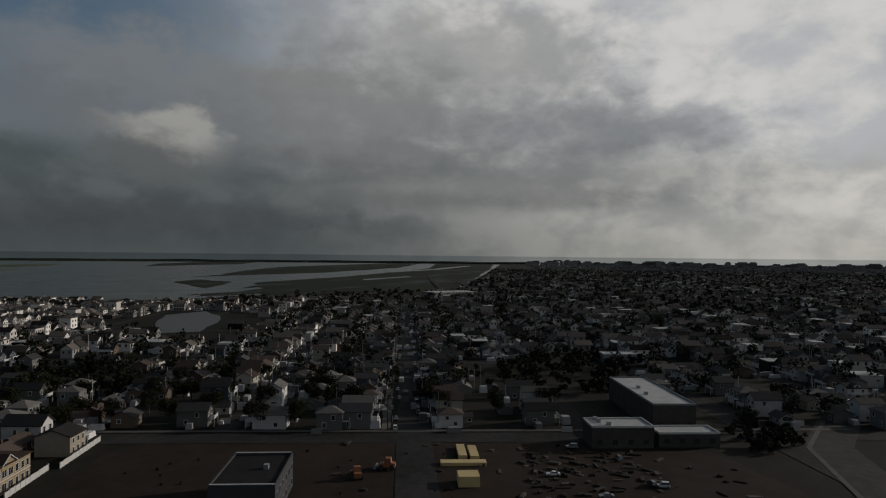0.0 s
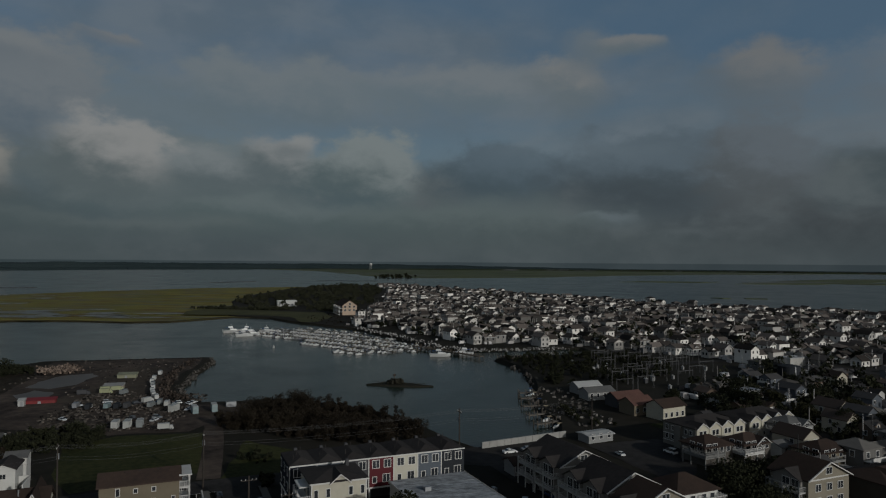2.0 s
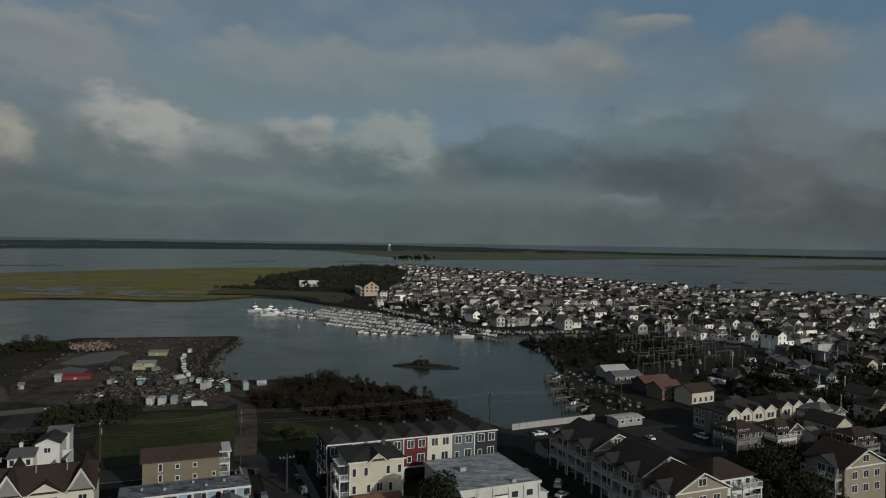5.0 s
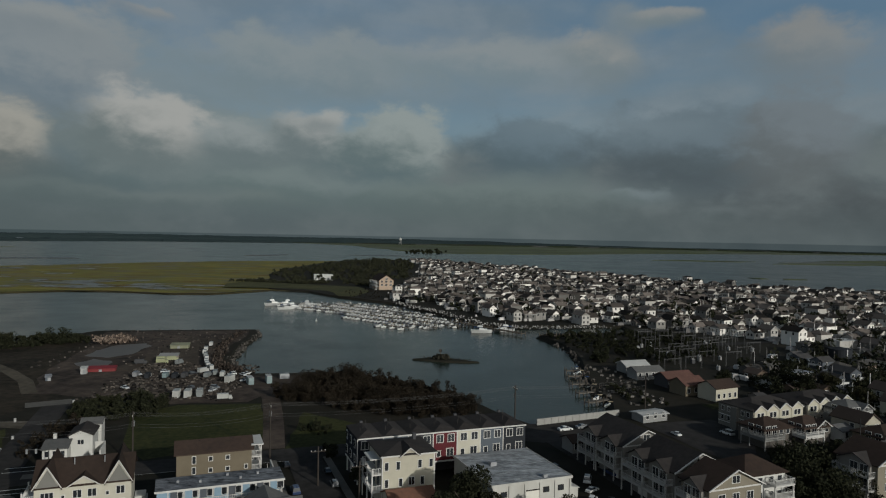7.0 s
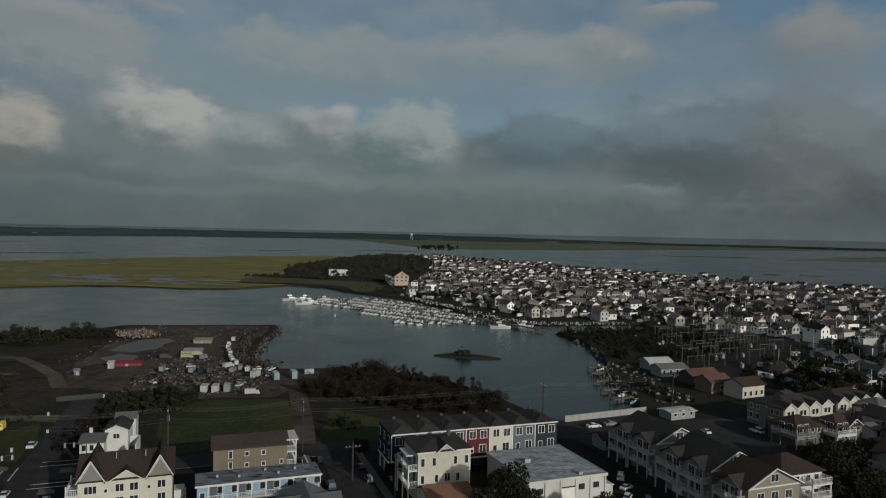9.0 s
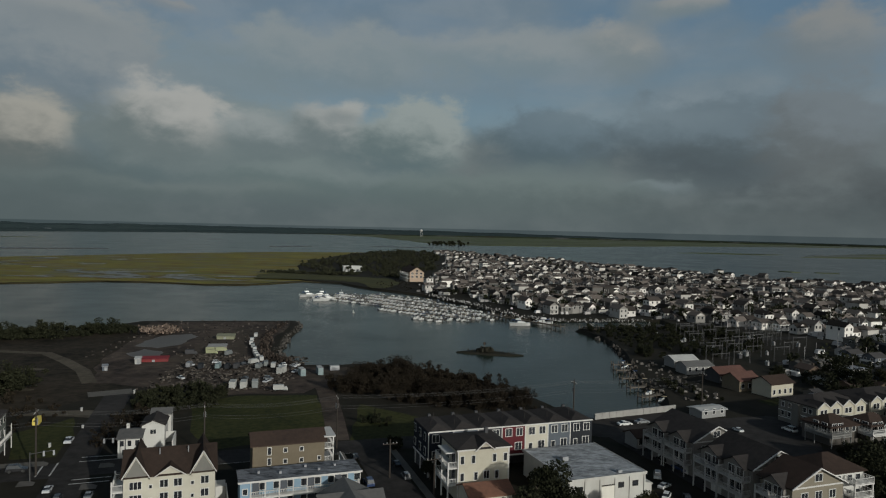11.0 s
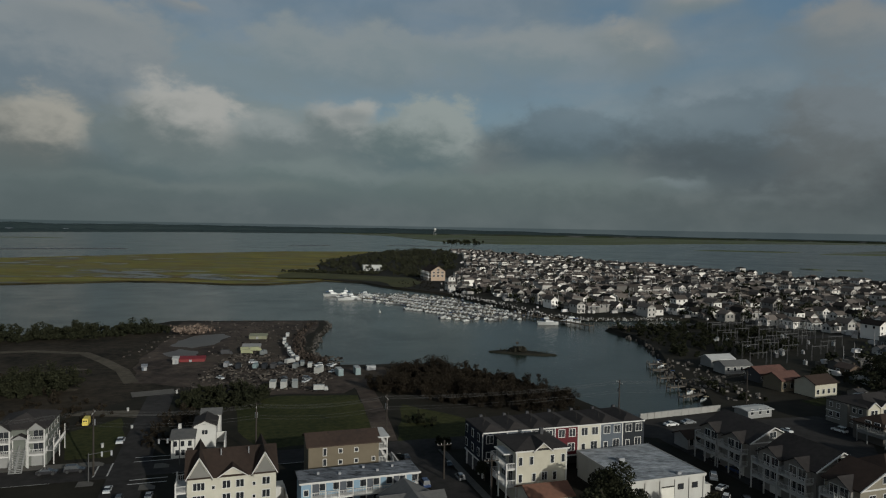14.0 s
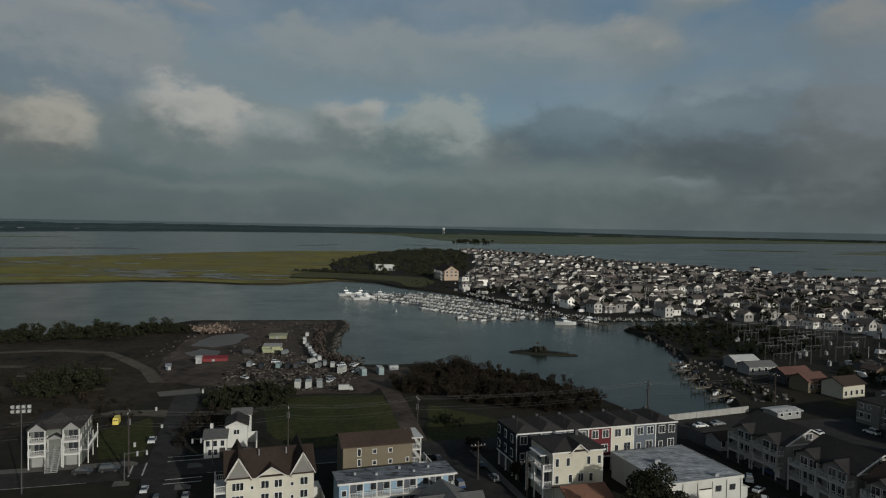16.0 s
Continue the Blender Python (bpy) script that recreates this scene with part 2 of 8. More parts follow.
def surf(name, c1, c2=None, scale=1.0, rough=0.8, bump=0.0, big=None, metal=0.0, island=0.0, obj=0.0, spec=0.5, lines=0.0, stretch=(1, 1, 1)):
    """Noise between two colours at a fine and a coarse scale, optional bump, lines of siding, random tone per object or island."""
    if name in MATS:
        return MATS[name]
    c2 = c2 or tuple(v * 0.75 for v in c1)
    m = MATS[name] = bpy.data.materials.new(name)
    m.use_nodes = True
    N, L = m.node_tree.nodes, m.node_tree.links
    b = N["Principled BSDF"]
    b.inputs["Roughness"].default_value, b.inputs["Metallic"].default_value = rough, metal
    b.inputs["Specular IOR Level"].default_value = 0.08 if rough >= 0.85 else spec
    g = N.new("ShaderNodeNewGeometry")
    mp = N.new("ShaderNodeMapping")
    mp.inputs["Scale"].default_value = stretch
    L.new(g.outputs["Position"], mp.inputs[0])
    n1, n2 = N.new("ShaderNodeTexNoise"), N.new("ShaderNodeTexNoise")
    for n, s, d in ((n1, scale, 6), (n2, big or scale * 0.09, 4)):
        L.new(mp.outputs[0], n.inputs["Vector"])
        n.inputs["Scale"].default_value, n.inputs["Detail"].default_value = s, d
        n.inputs["Roughness"].default_value = 0.6
    add = N.new("ShaderNodeMath")
    add.operation = "MULTIPLY_ADD"
    L.new(n1.outputs[0], add.inputs[0])
    add.inputs[1].default_value = 0.6
    h = N.new("ShaderNodeMath")
    h.operation = "MULTIPLY"
    L.new(n2.outputs[0], h.inputs[0])
    h.inputs[1].default_value = 0.6
    L.new(h.outputs[0], add.inputs[2])
    mr = N.new("ShaderNodeMapRange")
    mr.inputs[1].default_value, mr.inputs[2].default_value = 0.42, 0.78
    L.new(add.outputs[0], mr.inputs[0])
    mx = N.new("ShaderNodeMix")
    mx.data_type = "RGBA"
    L.new(mr.outputs[0], mx.inputs[0])
    mx.inputs[6].default_value, mx.inputs[7].default_value = (*c1, 1), (*c2, 1)
    out = mx.outputs[2]
    for amount, kind in ((island, "i"), (obj, "o")):
        if amount:
            if kind == "o":
                r = N.new("ShaderNodeObjectInfo").outputs["Random"]
            else:
                r = g.outputs["Random Per Island"]
            hs = N.new("ShaderNodeHueSaturation")
            v = N.new("ShaderNodeMapRange")
            L.new(r, v.inputs[0])
            v.inputs[3].default_value, v.inputs[4].default_value = 1 - amount, 1 + amount
            L.new(v.outputs[0], hs.inputs["Value"])
            L.new(out, hs.inputs["Color"])
            out = hs.outputs[0]
    L.new(out, b.inputs["Base Color"])
    if bump or lines:
        bp = N.new("ShaderNodeBump")
        bp.inputs["Strength"].default_value = bump or 0.3
        bp.inputs["Distance"].default_value = 0.05
        if lines:
            wv = N.new("ShaderNodeTexWave")
            wv.bands_direction, wv.wave_profile = "Z", "SAW"
            wv.inputs["Scale"].default_value = lines
            L.new(g.outputs["Position"], wv.inputs["Vector"])
            L.new(wv.outputs["Fac"], bp.inputs["Height"])
        else:
            L.new(n1.outputs[0], bp.inputs["Height"])
        L.new(bp.outputs[0], b.inputs["Normal"])
    return m


def water_mat():
    m = bpy.data.materials.new("bay water")
    m.use_nodes = True
    N, L = m.node_tree.nodes, m.node_tree.links
    b = N["Principled BSDF"]
    b.inputs["Base Color"].default_value = (0.014, 0.022, 0.0165, 1)
    b.inputs["Roughness"].default_value = 0.13
    b.inputs["IOR"].default_value = 1.215
    g = N.new("ShaderNodeNewGeometry")
    n1, n2, n3 = (N.new("ShaderNodeTexNoise") for _ in range(3))
    for n, s, d in ((n1, 0.55, 5), (n2, 0.05, 4), (n3, 0.012, 3)):
        L.new(g.outputs["Position"], n.inputs["Vector"])
        n.inputs["Scale"].default_value, n.inputs["Detail"].default_value = s, d
    bp = N.new("ShaderNodeBump")
    bp.inputs["Strength"].default_value, bp.inputs["Distance"].default_value = 0.34, 0.35
    L.new(n1.outputs[0], bp.inputs["Height"])
    L.new(bp.outputs[0], b.inputs["Normal"])
    mr = N.new("ShaderNodeMapRange")
    mr.inputs[1].default_value, mr.inputs[2].default_value = 0.35, 0.65
    mr.inputs[3].default_value, mr.inputs[4].default_value = 0.10, 0.26
    ad = N.new("ShaderNodeMath")
    ad.operation = "MULTIPLY_ADD"
    ad.inputs[1].default_value = 0.5
    L.new(n2.outputs[0], ad.inputs[0])
    hf = N.new("ShaderNodeMath")
    hf.operation = "MULTIPLY"
    hf.inputs[1].default_value = 0.5
    L.new(n3.outputs[0], hf.inputs[0])
    L.new(hf.outputs[0], ad.inputs[2])
    L.new(ad.outputs[0], mr.inputs[0])
    L.new(mr.outputs[0], b.inputs["Roughness"])
    return m


def leaf_mat(name, c1, c2):
    m = surf(name, c1, c2, 0.35, 0.86, island=0.35)
    return m


WATER = water_mat()
GROUND = surf("town ground", (0.010, 0.010, 0.007), (0.024, 0.021, 0.016), 0.22, 0.95, 0.4, 0.015)
GRASS = surf("mown grass", (0.046, 0.047, 0.016), (0.010, 0.014, 0.005), 0.8, 0.95, 0.3, 0.03)
ROUGHGRASS = surf("rough grass", (0.045, 0.036, 0.026), (0.005, 0.005, 0.0035), 0.45, 0.95, 0.5, 0.05)


def marsh_mat(name, high, low, brown, wet, scale, share):
    """Cordgrass in two greens with brown wrack and flat wet pans."""
    m = surf(name, high, low, scale, 0.95, 0.3, scale * 0.16, stretch=(0.45, 1.5, 1))
    N, L = m.node_tree.nodes, m.node_tree.links
    b = N["Principled BSDF"]
    out = b.inputs["Base Color"].links[0].from_socket
    mp = N.new("ShaderNodeMapping")
    mp.inputs["Scale"].default_value = (0.32, 1.3, 1)
    L.new(N["Geometry"].outputs["Position"], mp.inputs[0])
    for col, s_, lo, seed in ((brown, scale * 0.55, 0.52, 7.0), (wet, scale * 0.30, share, 31.0)):
        n = N.new("ShaderNodeTexNoise")
        mp2 = N.new("ShaderNodeVectorMath")
        mp2.inputs[1].default_value = (seed, seed * 3, 0)
        L.new(mp.outputs[0], mp2.inputs[0])
        L.new(mp2.outputs[0], n.inputs["Vector"])
        n.inputs["Scale"].default_value, n.inputs["Detail"].default_value, n.inputs["Roughness"].default_value = s_, 6, 0.62
        f = N.new("ShaderNodeMapRange")
        f.inputs[1].default_value, f.inputs[2].default_value = lo, lo + 0.07
        L.new(n.outputs[0], f.inputs[0])
        x = N.new("ShaderNodeMix")
        x.data_type = "RGBA"
        L.new(f.outputs[0], x.inputs[0])
        L.new(out, x.inputs[6])
        x.inputs[7].default_value = (*col, 1)
        out = x.outputs[2]
    L.new(out, b.inputs["Base Color"])
    return m


MARSH = marsh_mat("marsh grass", (0.190, 0.160, 0.040), (0.070, 0.080, 0.024), (0.100, 0.064, 0.022), (0.10, 0.10, 0.09), 0.13, 0.54)
MARSH_FAR = marsh_mat("far marsh grass", (0.092, 0.103, 0.048), (0.050, 0.062, 0.034), (0.045, 0.050, 0.030), (0.10, 0.108, 0.10), 0.02, 0.53)
MARSH_DULL = marsh_mat("dull marsh grass", (0.020, 0.026, 0.013), (0.012, 0.016, 0.010), (0.020, 0.020, 0.014), (0.05, 0.052, 0.05), 0.025, 0.56)
PEAT = surf("peat edge", (0.022, 0.019, 0.010), (0.045, 0.036, 0.016), 0.3, 0.95)
MUD = surf("wet mud", (0.030, 0.027, 0.022), (0.05, 0.046, 0.038), 0.3, 0.45, 0.2)
ASPHALT = surf("asphalt", (0.040, 0.037, 0.035), (0.015, 0.014, 0.0135), 0.5, 0.9, 0.15, 0.05)
CONCRETE = surf("concrete", (0.075, 0.071, 0.064), (0.12, 0.112, 0.10), 0.8, 0.9, 0.1)
SAND = surf("sandy track", (0.095, 0.082, 0.063), (0.042, 0.036, 0.027), 0.5, 0.95, 0.3)
DIRT = surf("bare dirt", (0.034, 0.023, 0.016), (0.017, 0.012, 0.009), 0.25, 0.95, 0.4, 0.04)
YARD = surf("trodden yard", (0.085, 0.066, 0.053), (0.012, 0.010, 0.009), 0.35, 0.9, 0.4, 0.05)
PAINTLINE = surf("road paint", (0.42, 0.41, 0.39), (0.16, 0.155, 0.145), 1.5, 0.8)
STONE = surf("rip-rap stone", (0.07, 0.064, 0.058), (0.03, 0.028, 0.026), 0.6, 0.9, 0.5, island=0.4)
WOODDK = surf("weathered timber", (0.10, 0.085, 0.068), (0.06, 0.05, 0.04), 1.2, 0.9, 0.2)
POLEWOOD = surf("old pole timber", (0.045, 0.039, 0.034), (0.028, 0.024, 0.021), 1.2, 0.92, 0.2)
WOODDECK = surf("deck boards", (0.13, 0.115, 0.098), (0.085, 0.075, 0.064), 1.5, 0.85, 0.2)
WHITE = surf("white trim", (0.46, 0.45, 0.43), (0.37, 0.36, 0.345), 0.9, 0.6)
GLASS = surf("window glass", (0.016, 0.018, 0.021), (0.03, 0.033, 0.037), 0.4, 0.12, spec=0.8)
ROOFDK = surf("dark shingles", (0.022, 0.020, 0.020), (0.038, 0.034, 0.032), 1.2, 0.92, 0.3, obj=0.15)
ROOFBR = surf("brown shingles", (0.048, 0.033, 0.026), (0.030, 0.022, 0.019), 1.2, 0.92, 0.3, obj=0.15)
ROOFGR = surf("grey shingles", (0.105, 0.103, 0.10), (0.07, 0.07, 0.07), 1.2, 0.92, 0.3, obj=0.2)
ROOFTN = surf("tan shingles", (0.15, 0.115, 0.085), (0.10, 0.078, 0.058), 1.2, 0.92, 0.3, obj=0.15)
METALW = surf("white painted metal", (0.36, 0.36, 0.35), (0.24, 0.24, 0.225), 0.5, 0.45)
METALG = surf("galvanised steel", (0.32, 0.33, 0.34), (0.22, 0.22, 0.23), 0.8, 0.5, metal=0.6)
RUBBER = surf("black rubber", (0.012, 0.012, 0.012), (0.02, 0.02, 0.02), 2, 0.8)
RED = surf("red paint", (0.15, 0.009, 0.011), (0.10, 0.008, 0.009), 0.6, 0.6)
TEAL = surf("teal paint", (0.17, 0.215, 0.22), (0.09, 0.125, 0.13), 0.8, 0.6)
YELLOWP = surf("yellow paint", (0.62, 0.50, 0.10), (0.5, 0.40, 0.08), 0.8, 0.5)


def siding(name, c):
    c = tuple(v * 0.8 for v in c)
    return surf(name + " siding", c, tuple(v * 0.82 for v in c), 0.7, 0.87, 0.15, 0.08, lines=9.0)


S_YEL = siding("cream yellow", (0.49, 0.46, 0.375))
S_CRM = siding("cream", (0.52, 0.495, 0.415))
S_WHT = siding("white", (0.58, 0.57, 0.54))
S_TAN = siding("tan", (0.172, 0.145, 0.105))
S_BLU = siding("pale blue", (0.24, 0.345, 0.44))
S_NAVY = siding("navy black", (0.020, 0.023, 0.032))
S_BLK = siding("charcoal", (0.030, 0.033, 0.038))
S_SLT = siding("slate grey", (0.105, 0.12, 0.14))
S_RED = siding("barn red", (0.105, 0.026, 0.031))
S_GRY = siding("light grey", (0.27, 0.27, 0.265))
S_DGR = siding("dark grey", (0.07, 0.07, 0.074))
S_SAND = siding("sand", (0.36, 0.31, 0.24))
S_OCH = siding("ochre", (0.34, 0.265, 0.165))

# ---- building helpers ----
G = 1.5          # height of the built-up ground over the water
TILT = 17.0      # bearing of the streets


class MB:
    """A small mesh collector."""

    def __init__(s):
        s.v, s.f, s.m = [], [], []

    def face(s, pts, mi=0):
        n = len(s.v)
        s.v += [tuple(p) for p in pts]
        s.f.append(tuple(range(n, n + len(pts))))
        s.m.append(mi)
        return s

    def solid(s, low, high, mi=0):
        """Closed prism between two rings of points, the lower one counter-clockwise from above."""
        n, k = len(s.v), len(low)
        s.v += [tuple(p) for p in low] + [tuple(p) for p in high]
        s.f.append(tuple(n + i for i in reversed(range(k))))
        s.f.append(tuple(n + k + i for i in range(k)))
        s.f += [(n + i, n + (i + 1) % k, n + k + (i + 1) % k, n + k + i) for i in range(k)]
        s.m += [mi] * (k + 2)
        return s

    def box(s, x0, y0, z0, x1, y1, z1, mi=0):
        r = [(x0, y0), (x1, y0), (x1, y1), (x0, y1)]
        return s.solid([(x, y, z0) for x, y in r], [(x, y, z1) for x, y in r], mi)

    def tube(s, x, y, z0, z1, r0, r1=None, k=8, mi=0):
        r1 = r0 if r1 is None else r1
        c = [(math.cos(2 * math.pi * i / k), math.sin(2 * math.pi * i / k)) for i in range(k)]
        return s.solid([(x + r0 * a, y + r0 * b, z0) for a, b in c], [(x + r1 * a, y + r1 * b, z1) for a, b in c], mi)

    def beam(s, p, q, r0, r1=None, k=4, mi=0):
        p, q = Vector(p), Vector(q)
        r1 = r0 if r1 is None else r1
        d = (q - p).normalized()
        a = d.cross(Vector((0, 0, 1)) if abs(d.z) < 0.9 else Vector((1, 0, 0))).normalized()
        b = d.cross(a)
        ring = [(math.cos(2 * math.pi * (i + 0.5) / k), -math.sin(2 * math.pi * (i + 0.5) / k)) for i in range(k)]
        return s.solid([p + r0 * (a * u + b * w) for u, w in ring], [q + r1 * (a * u + b * w) for u, w in ring], mi)

    def walls(s, x0, y0, x1, y1, z0, z1, gable=0.0, axis="y", mi=0):
        """A block of walls, with gable triangles under a ridge along axis."""
        s.box(x0, y0, z0, x1, y1, z1, mi)
        if gable:
            if axis == "y":
                xm = (x0 + x1) / 2
                s.solid([(x0, y0, z1), (x1, y0, z1), (xm, y0, z1 + gable)], [(x0, y1, z1), (x1, y1, z1), (xm, y1, z1 + gable)], mi)
            else:
                ym = (y0 + y1) / 2
                s.solid([(x0, y0, z1), (x0, ym, z1 + gable), (x0, y1, z1)], [(x1, y0, z1), (x1, ym, z1 + gable), (x1, y1, z1)], mi)
        return s

    def roof(s, x0, y0, x1, y1, z, h, axis="y", over=0.35, t=0.22, mi=0):
        """Two roof slopes of thickness t with eaves; x0..y1 are the wall lines, z the eave."""
        if axis == "y":
            xm, half = (x0 + x1) / 2, (x1 - x0) / 2
            d = over * h / half
            sec = [(x0 - over, z - d), (xm, z + h), (x1 + over, z - d), (x1 + over, z - d + t), (xm, z + h + t), (x0 - over, z - d + t)]
            a, b = [(u, y0 - over, w) for u, w in sec], [(u, y1 + over, w) for u, w in sec]
        else:
            ym, half = (y0 + y1) / 2, (y1 - y0) / 2
            d = over * h / half
            sec = [(y0 - over, z - d), (ym, z + h), (y1 + over, z - d), (y1 + over, z - d + t), (ym, z + h + t), (y0 - over, z - d + t)]
            a, b = [(x1 + over, u, w) for u, w in sec], [(x0 - over, u, w) for u, w in sec]
        for i, j in ((0, 1), (1, 2)):
            k, l = 5 - i, 5 - j
            s.solid([a[i], a[j], a[l], a[k]], [b[i], b[j], b[l], b[k]], mi)
        return s

    def hip(s, x0, y0, x1, y1, z, h, over=0.4, t=0.2, mi=0):
        x0, y0, x1, y1 = x0 - over, y0 - over, x1 + over, y1 + over
        w, d = x1 - x0, y1 - y0
        if w >= d:
            p, q = (x0 + d / 2, (y0 + y1) / 2, z + h), (x1 - d / 2, (y0 + y1) / 2, z + h)
        else:
            p, q = ((x0 + x1) / 2, y0 + w / 2, z + h), ((x0 + x1) / 2, y1 - w / 2, z + h)
        s.box(x0, y0, z - t, x1, y1, z, mi)
        c = [(x0, y0, z), (x1, y0, z), (x1, y1, z), (x0, y1, z)]
        if w >= d:
            s.face([c[0], c[1], q, p], mi).face([c[2], c[3], p, q], mi).face([c[1], c[2], q], mi).face([c[3], c[0], p], mi)
        else:
            s.face([c[0], c[1], p], mi).face([c[1], c[2], q, p], mi).face([c[2], c[3], q], mi).face([c[3], c[0], p, q], mi)
        return s

    def mesh(s, name, mats):
        me = bpy.data.meshes.new(name)
        me.from_pydata(s.v, [], s.f)
        for m in mats if isinstance(mats, (list, tuple)) else [mats]:
            me.materials.append(m)
        if any(s.m):
            me.polygons.foreach_set("material_index", s.m)
        return me


def site(name, x, y, turn, label, category, group="", z=G):
    """An empty at a thing's base."""
    ob = new(name)
    ob.empty_display_size = 0.5
    ob.matrix_basis = pose(x, y, z, 0, 0, turn)
    return tagged(ob, label, category, group)


def part(name, mb, mats, parent, label=""):
    ob = new(name, mb.mesh(name, mats) if isinstance(mb, MB) else mb)
    ob.parent = parent
    return tagged(ob, label)


def thing(name, mb, mats, label, category, group="", kind=""):
    return tagged(new(name, mb.mesh(name, mats)), label, category, group, kind)


WINDOWS = {}
FACE_TURN = {"f": 0, "r": 90, "b": 180, "l": -90}


def window(parent, face, x, y, z, w=1.0, h=1.4, n=1, trim=WHITE):
    """A framed window of n sashes whose sill centre lies on the wall at x, y, z."""
    key = (round(w, 2), round(h, 2), n, trim.name)
    e, gap = 0.11, 0.08
    pw = (w - gap * (n - 1)) / n
    if key not in WINDOWS:
        WINDOWS[key] = MB().box(-w / 2 - e, -0.07, -e, w / 2 + e, 0.03, h + e).mesh("window", trim), MB().box(-pw / 2, -0.078, 0, pw / 2, -0.06, h).mesh("pane", GLASS)
    fm, pm = WINDOWS[key]
    ob = part("window", fm, None, parent)
    ob.matrix_basis = pose(x, y, z, 0, 0, FACE_TURN[face])
    for i in range(n):
        part("pane", pm, None, ob).location = (-w / 2 + pw / 2 + i * (pw + gap), 0, 0)
    return ob


def door(parent, face, x, y, z, w=0.95, h=2.05, mat=WHITE):
    mb = MB().box(-w / 2, -0.06, 0, w / 2, 0.02, h)
    mb.box(-w / 2 - 0.1, -0.09, 0, -w / 2, 0.02, h + 0.1).box(w / 2, -0.09, 0, w / 2 + 0.1, 0.02, h + 0.1).box(-w / 2, -0.09, h, w / 2, 0.02, h + 0.1)
    ob = part("door", mb, mat, parent)
    ob.matrix_basis = pose(x, y, z, 0, 0, FACE_TURN[face])
    return ob


def railing(parent, pts, z, mat=WHITE, h=1.0, gap=0.28):
    """Rail with balusters along a polyline."""
    mb = MB()
    for (xa, ya), (xb, yb) in zip(pts, pts[1:]):
        mb.beam((xa, ya, z + h), (xb, yb, z + h), 0.06)
        mb.beam((xa, ya, z + 0.12), (xb, yb, z + 0.12), 0.045)
        n = max(1, int(math.dist((xa, ya), (xb, yb)) / gap))
        for i in range(n + 1):
            u = i / n
            x, y = xa + (xb - xa) * u, ya + (yb - ya) * u
            r = 0.055 if i in (0, n) else 0.028
            mb.box(x - r, y - r, z, x + r, y + r, z + h)
    return part("railing", mb, mat, parent)


def post(parent, x, y, z0, z1, r=0.11, mat=WHITE):
    return part("post", MB().box(x - r, y - r, z0, x + r, y + r, z1), mat, parent)


def deck(parent, x0, y0, x1, y1, z, t=0.25, mat=WHITE):
    return part("balcony_floor", MB().box(x0, y0, z - t, x1, y1, z), mat, parent)


# ---- water, ground, roads ----
from mathutils.geometry import tessellate_polygon


def ragged(pts, step, amount, seed):
    """The outline with its long edges broken up and shifted a little, as a natural shore."""
    out = []
    for i, (a, b) in enumerate(zip(pts, pts[1:] + pts[:1])):
        a, b = Vector((*a, 0)), Vector((*b, 0))
        n = min(40, max(1, int((b - a).length / step)))
        for k in range(n):
            p = a.lerp(b, k / n)
            if k and amount:
                q = noise.noise_vector(Vector((p.x * 0.11, p.y * 0.11, seed)))
                p = p + Vector((q.x, q.y, 0)) * amount
            out.append((p.x, p.y))
    return out


def sheet(name, pts, z, mat, bank=0.0, drop=0.0, step=9.0, amount=0.0, label="", seed=0.0, edge=None):
    """A flat area with an optional sloping bank round it, down by drop."""
    pts = ragged(pts, step, amount, seed) if amount else list(pts)
    area = sum(a[0] * b[1] - b[0] * a[1] for a, b in zip(pts, pts[1:] + pts[:1]))
    if area < 0:
        pts.reverse()
    ring = [Vector((x, y, z)) for x, y in pts]
    verts = [tuple(p) for p in ring]
    faces = [tuple(t) for t in tessellate_polygon([ring])]
    faces = [f if (ring[f[1]] - ring[f[0]]).cross(ring[f[2]] - ring[f[0]]).z > 0 else f[::-1] for f in faces]
    if drop:
        n = len(ring)
        for i in range(n):
            t = ring[(i + 1) % n] - ring[i - 1]
            o = Vector((t.y, -t.x, 0)).normalized() * bank
            verts.append((ring[i].x + o.x, ring[i].y + o.y, z - drop))
        faces += [(i, n + i, n + (i + 1) % n, (i + 1) % n) for i in range(n)]
    me = bpy.data.meshes.new(name)
    me.from_pydata(verts, [], faces)
    me.materials.append(mat)
    if edge:
        me.materials.append(edge)
        top = len(faces) - len(ring)
        me.polygons.foreach_set("material_index", [0] * top + [1] * len(ring))
    return tagged(new(name, me), label, kind="structure")


def strip(name, pts, width, z, mat, label=""):
    """A road or path along a polyline."""
    v, f = [], []
    for i, p in enumerate(pts):
        a, b = Vector(pts[max(0, i - 1)]), Vector(pts[min(len(pts) - 1, i + 1)])
        d = (b - a).normalized()
        o = Vector((-d.y, d.x)) * width / 2
        v += [(p[0] + o.x, p[1] + o.y, z), (p[0] - o.x, p[1] - o.y, z)]
        if i:
            f.append((2 * i - 2, 2 * i - 1, 2 * i + 1, 2 * i))
    me = bpy.data.meshes.new(name)
    me.from_pydata(v, [], f)
    me.materials.append(mat)
    return tagged(new(name, me), label, kind="structure")


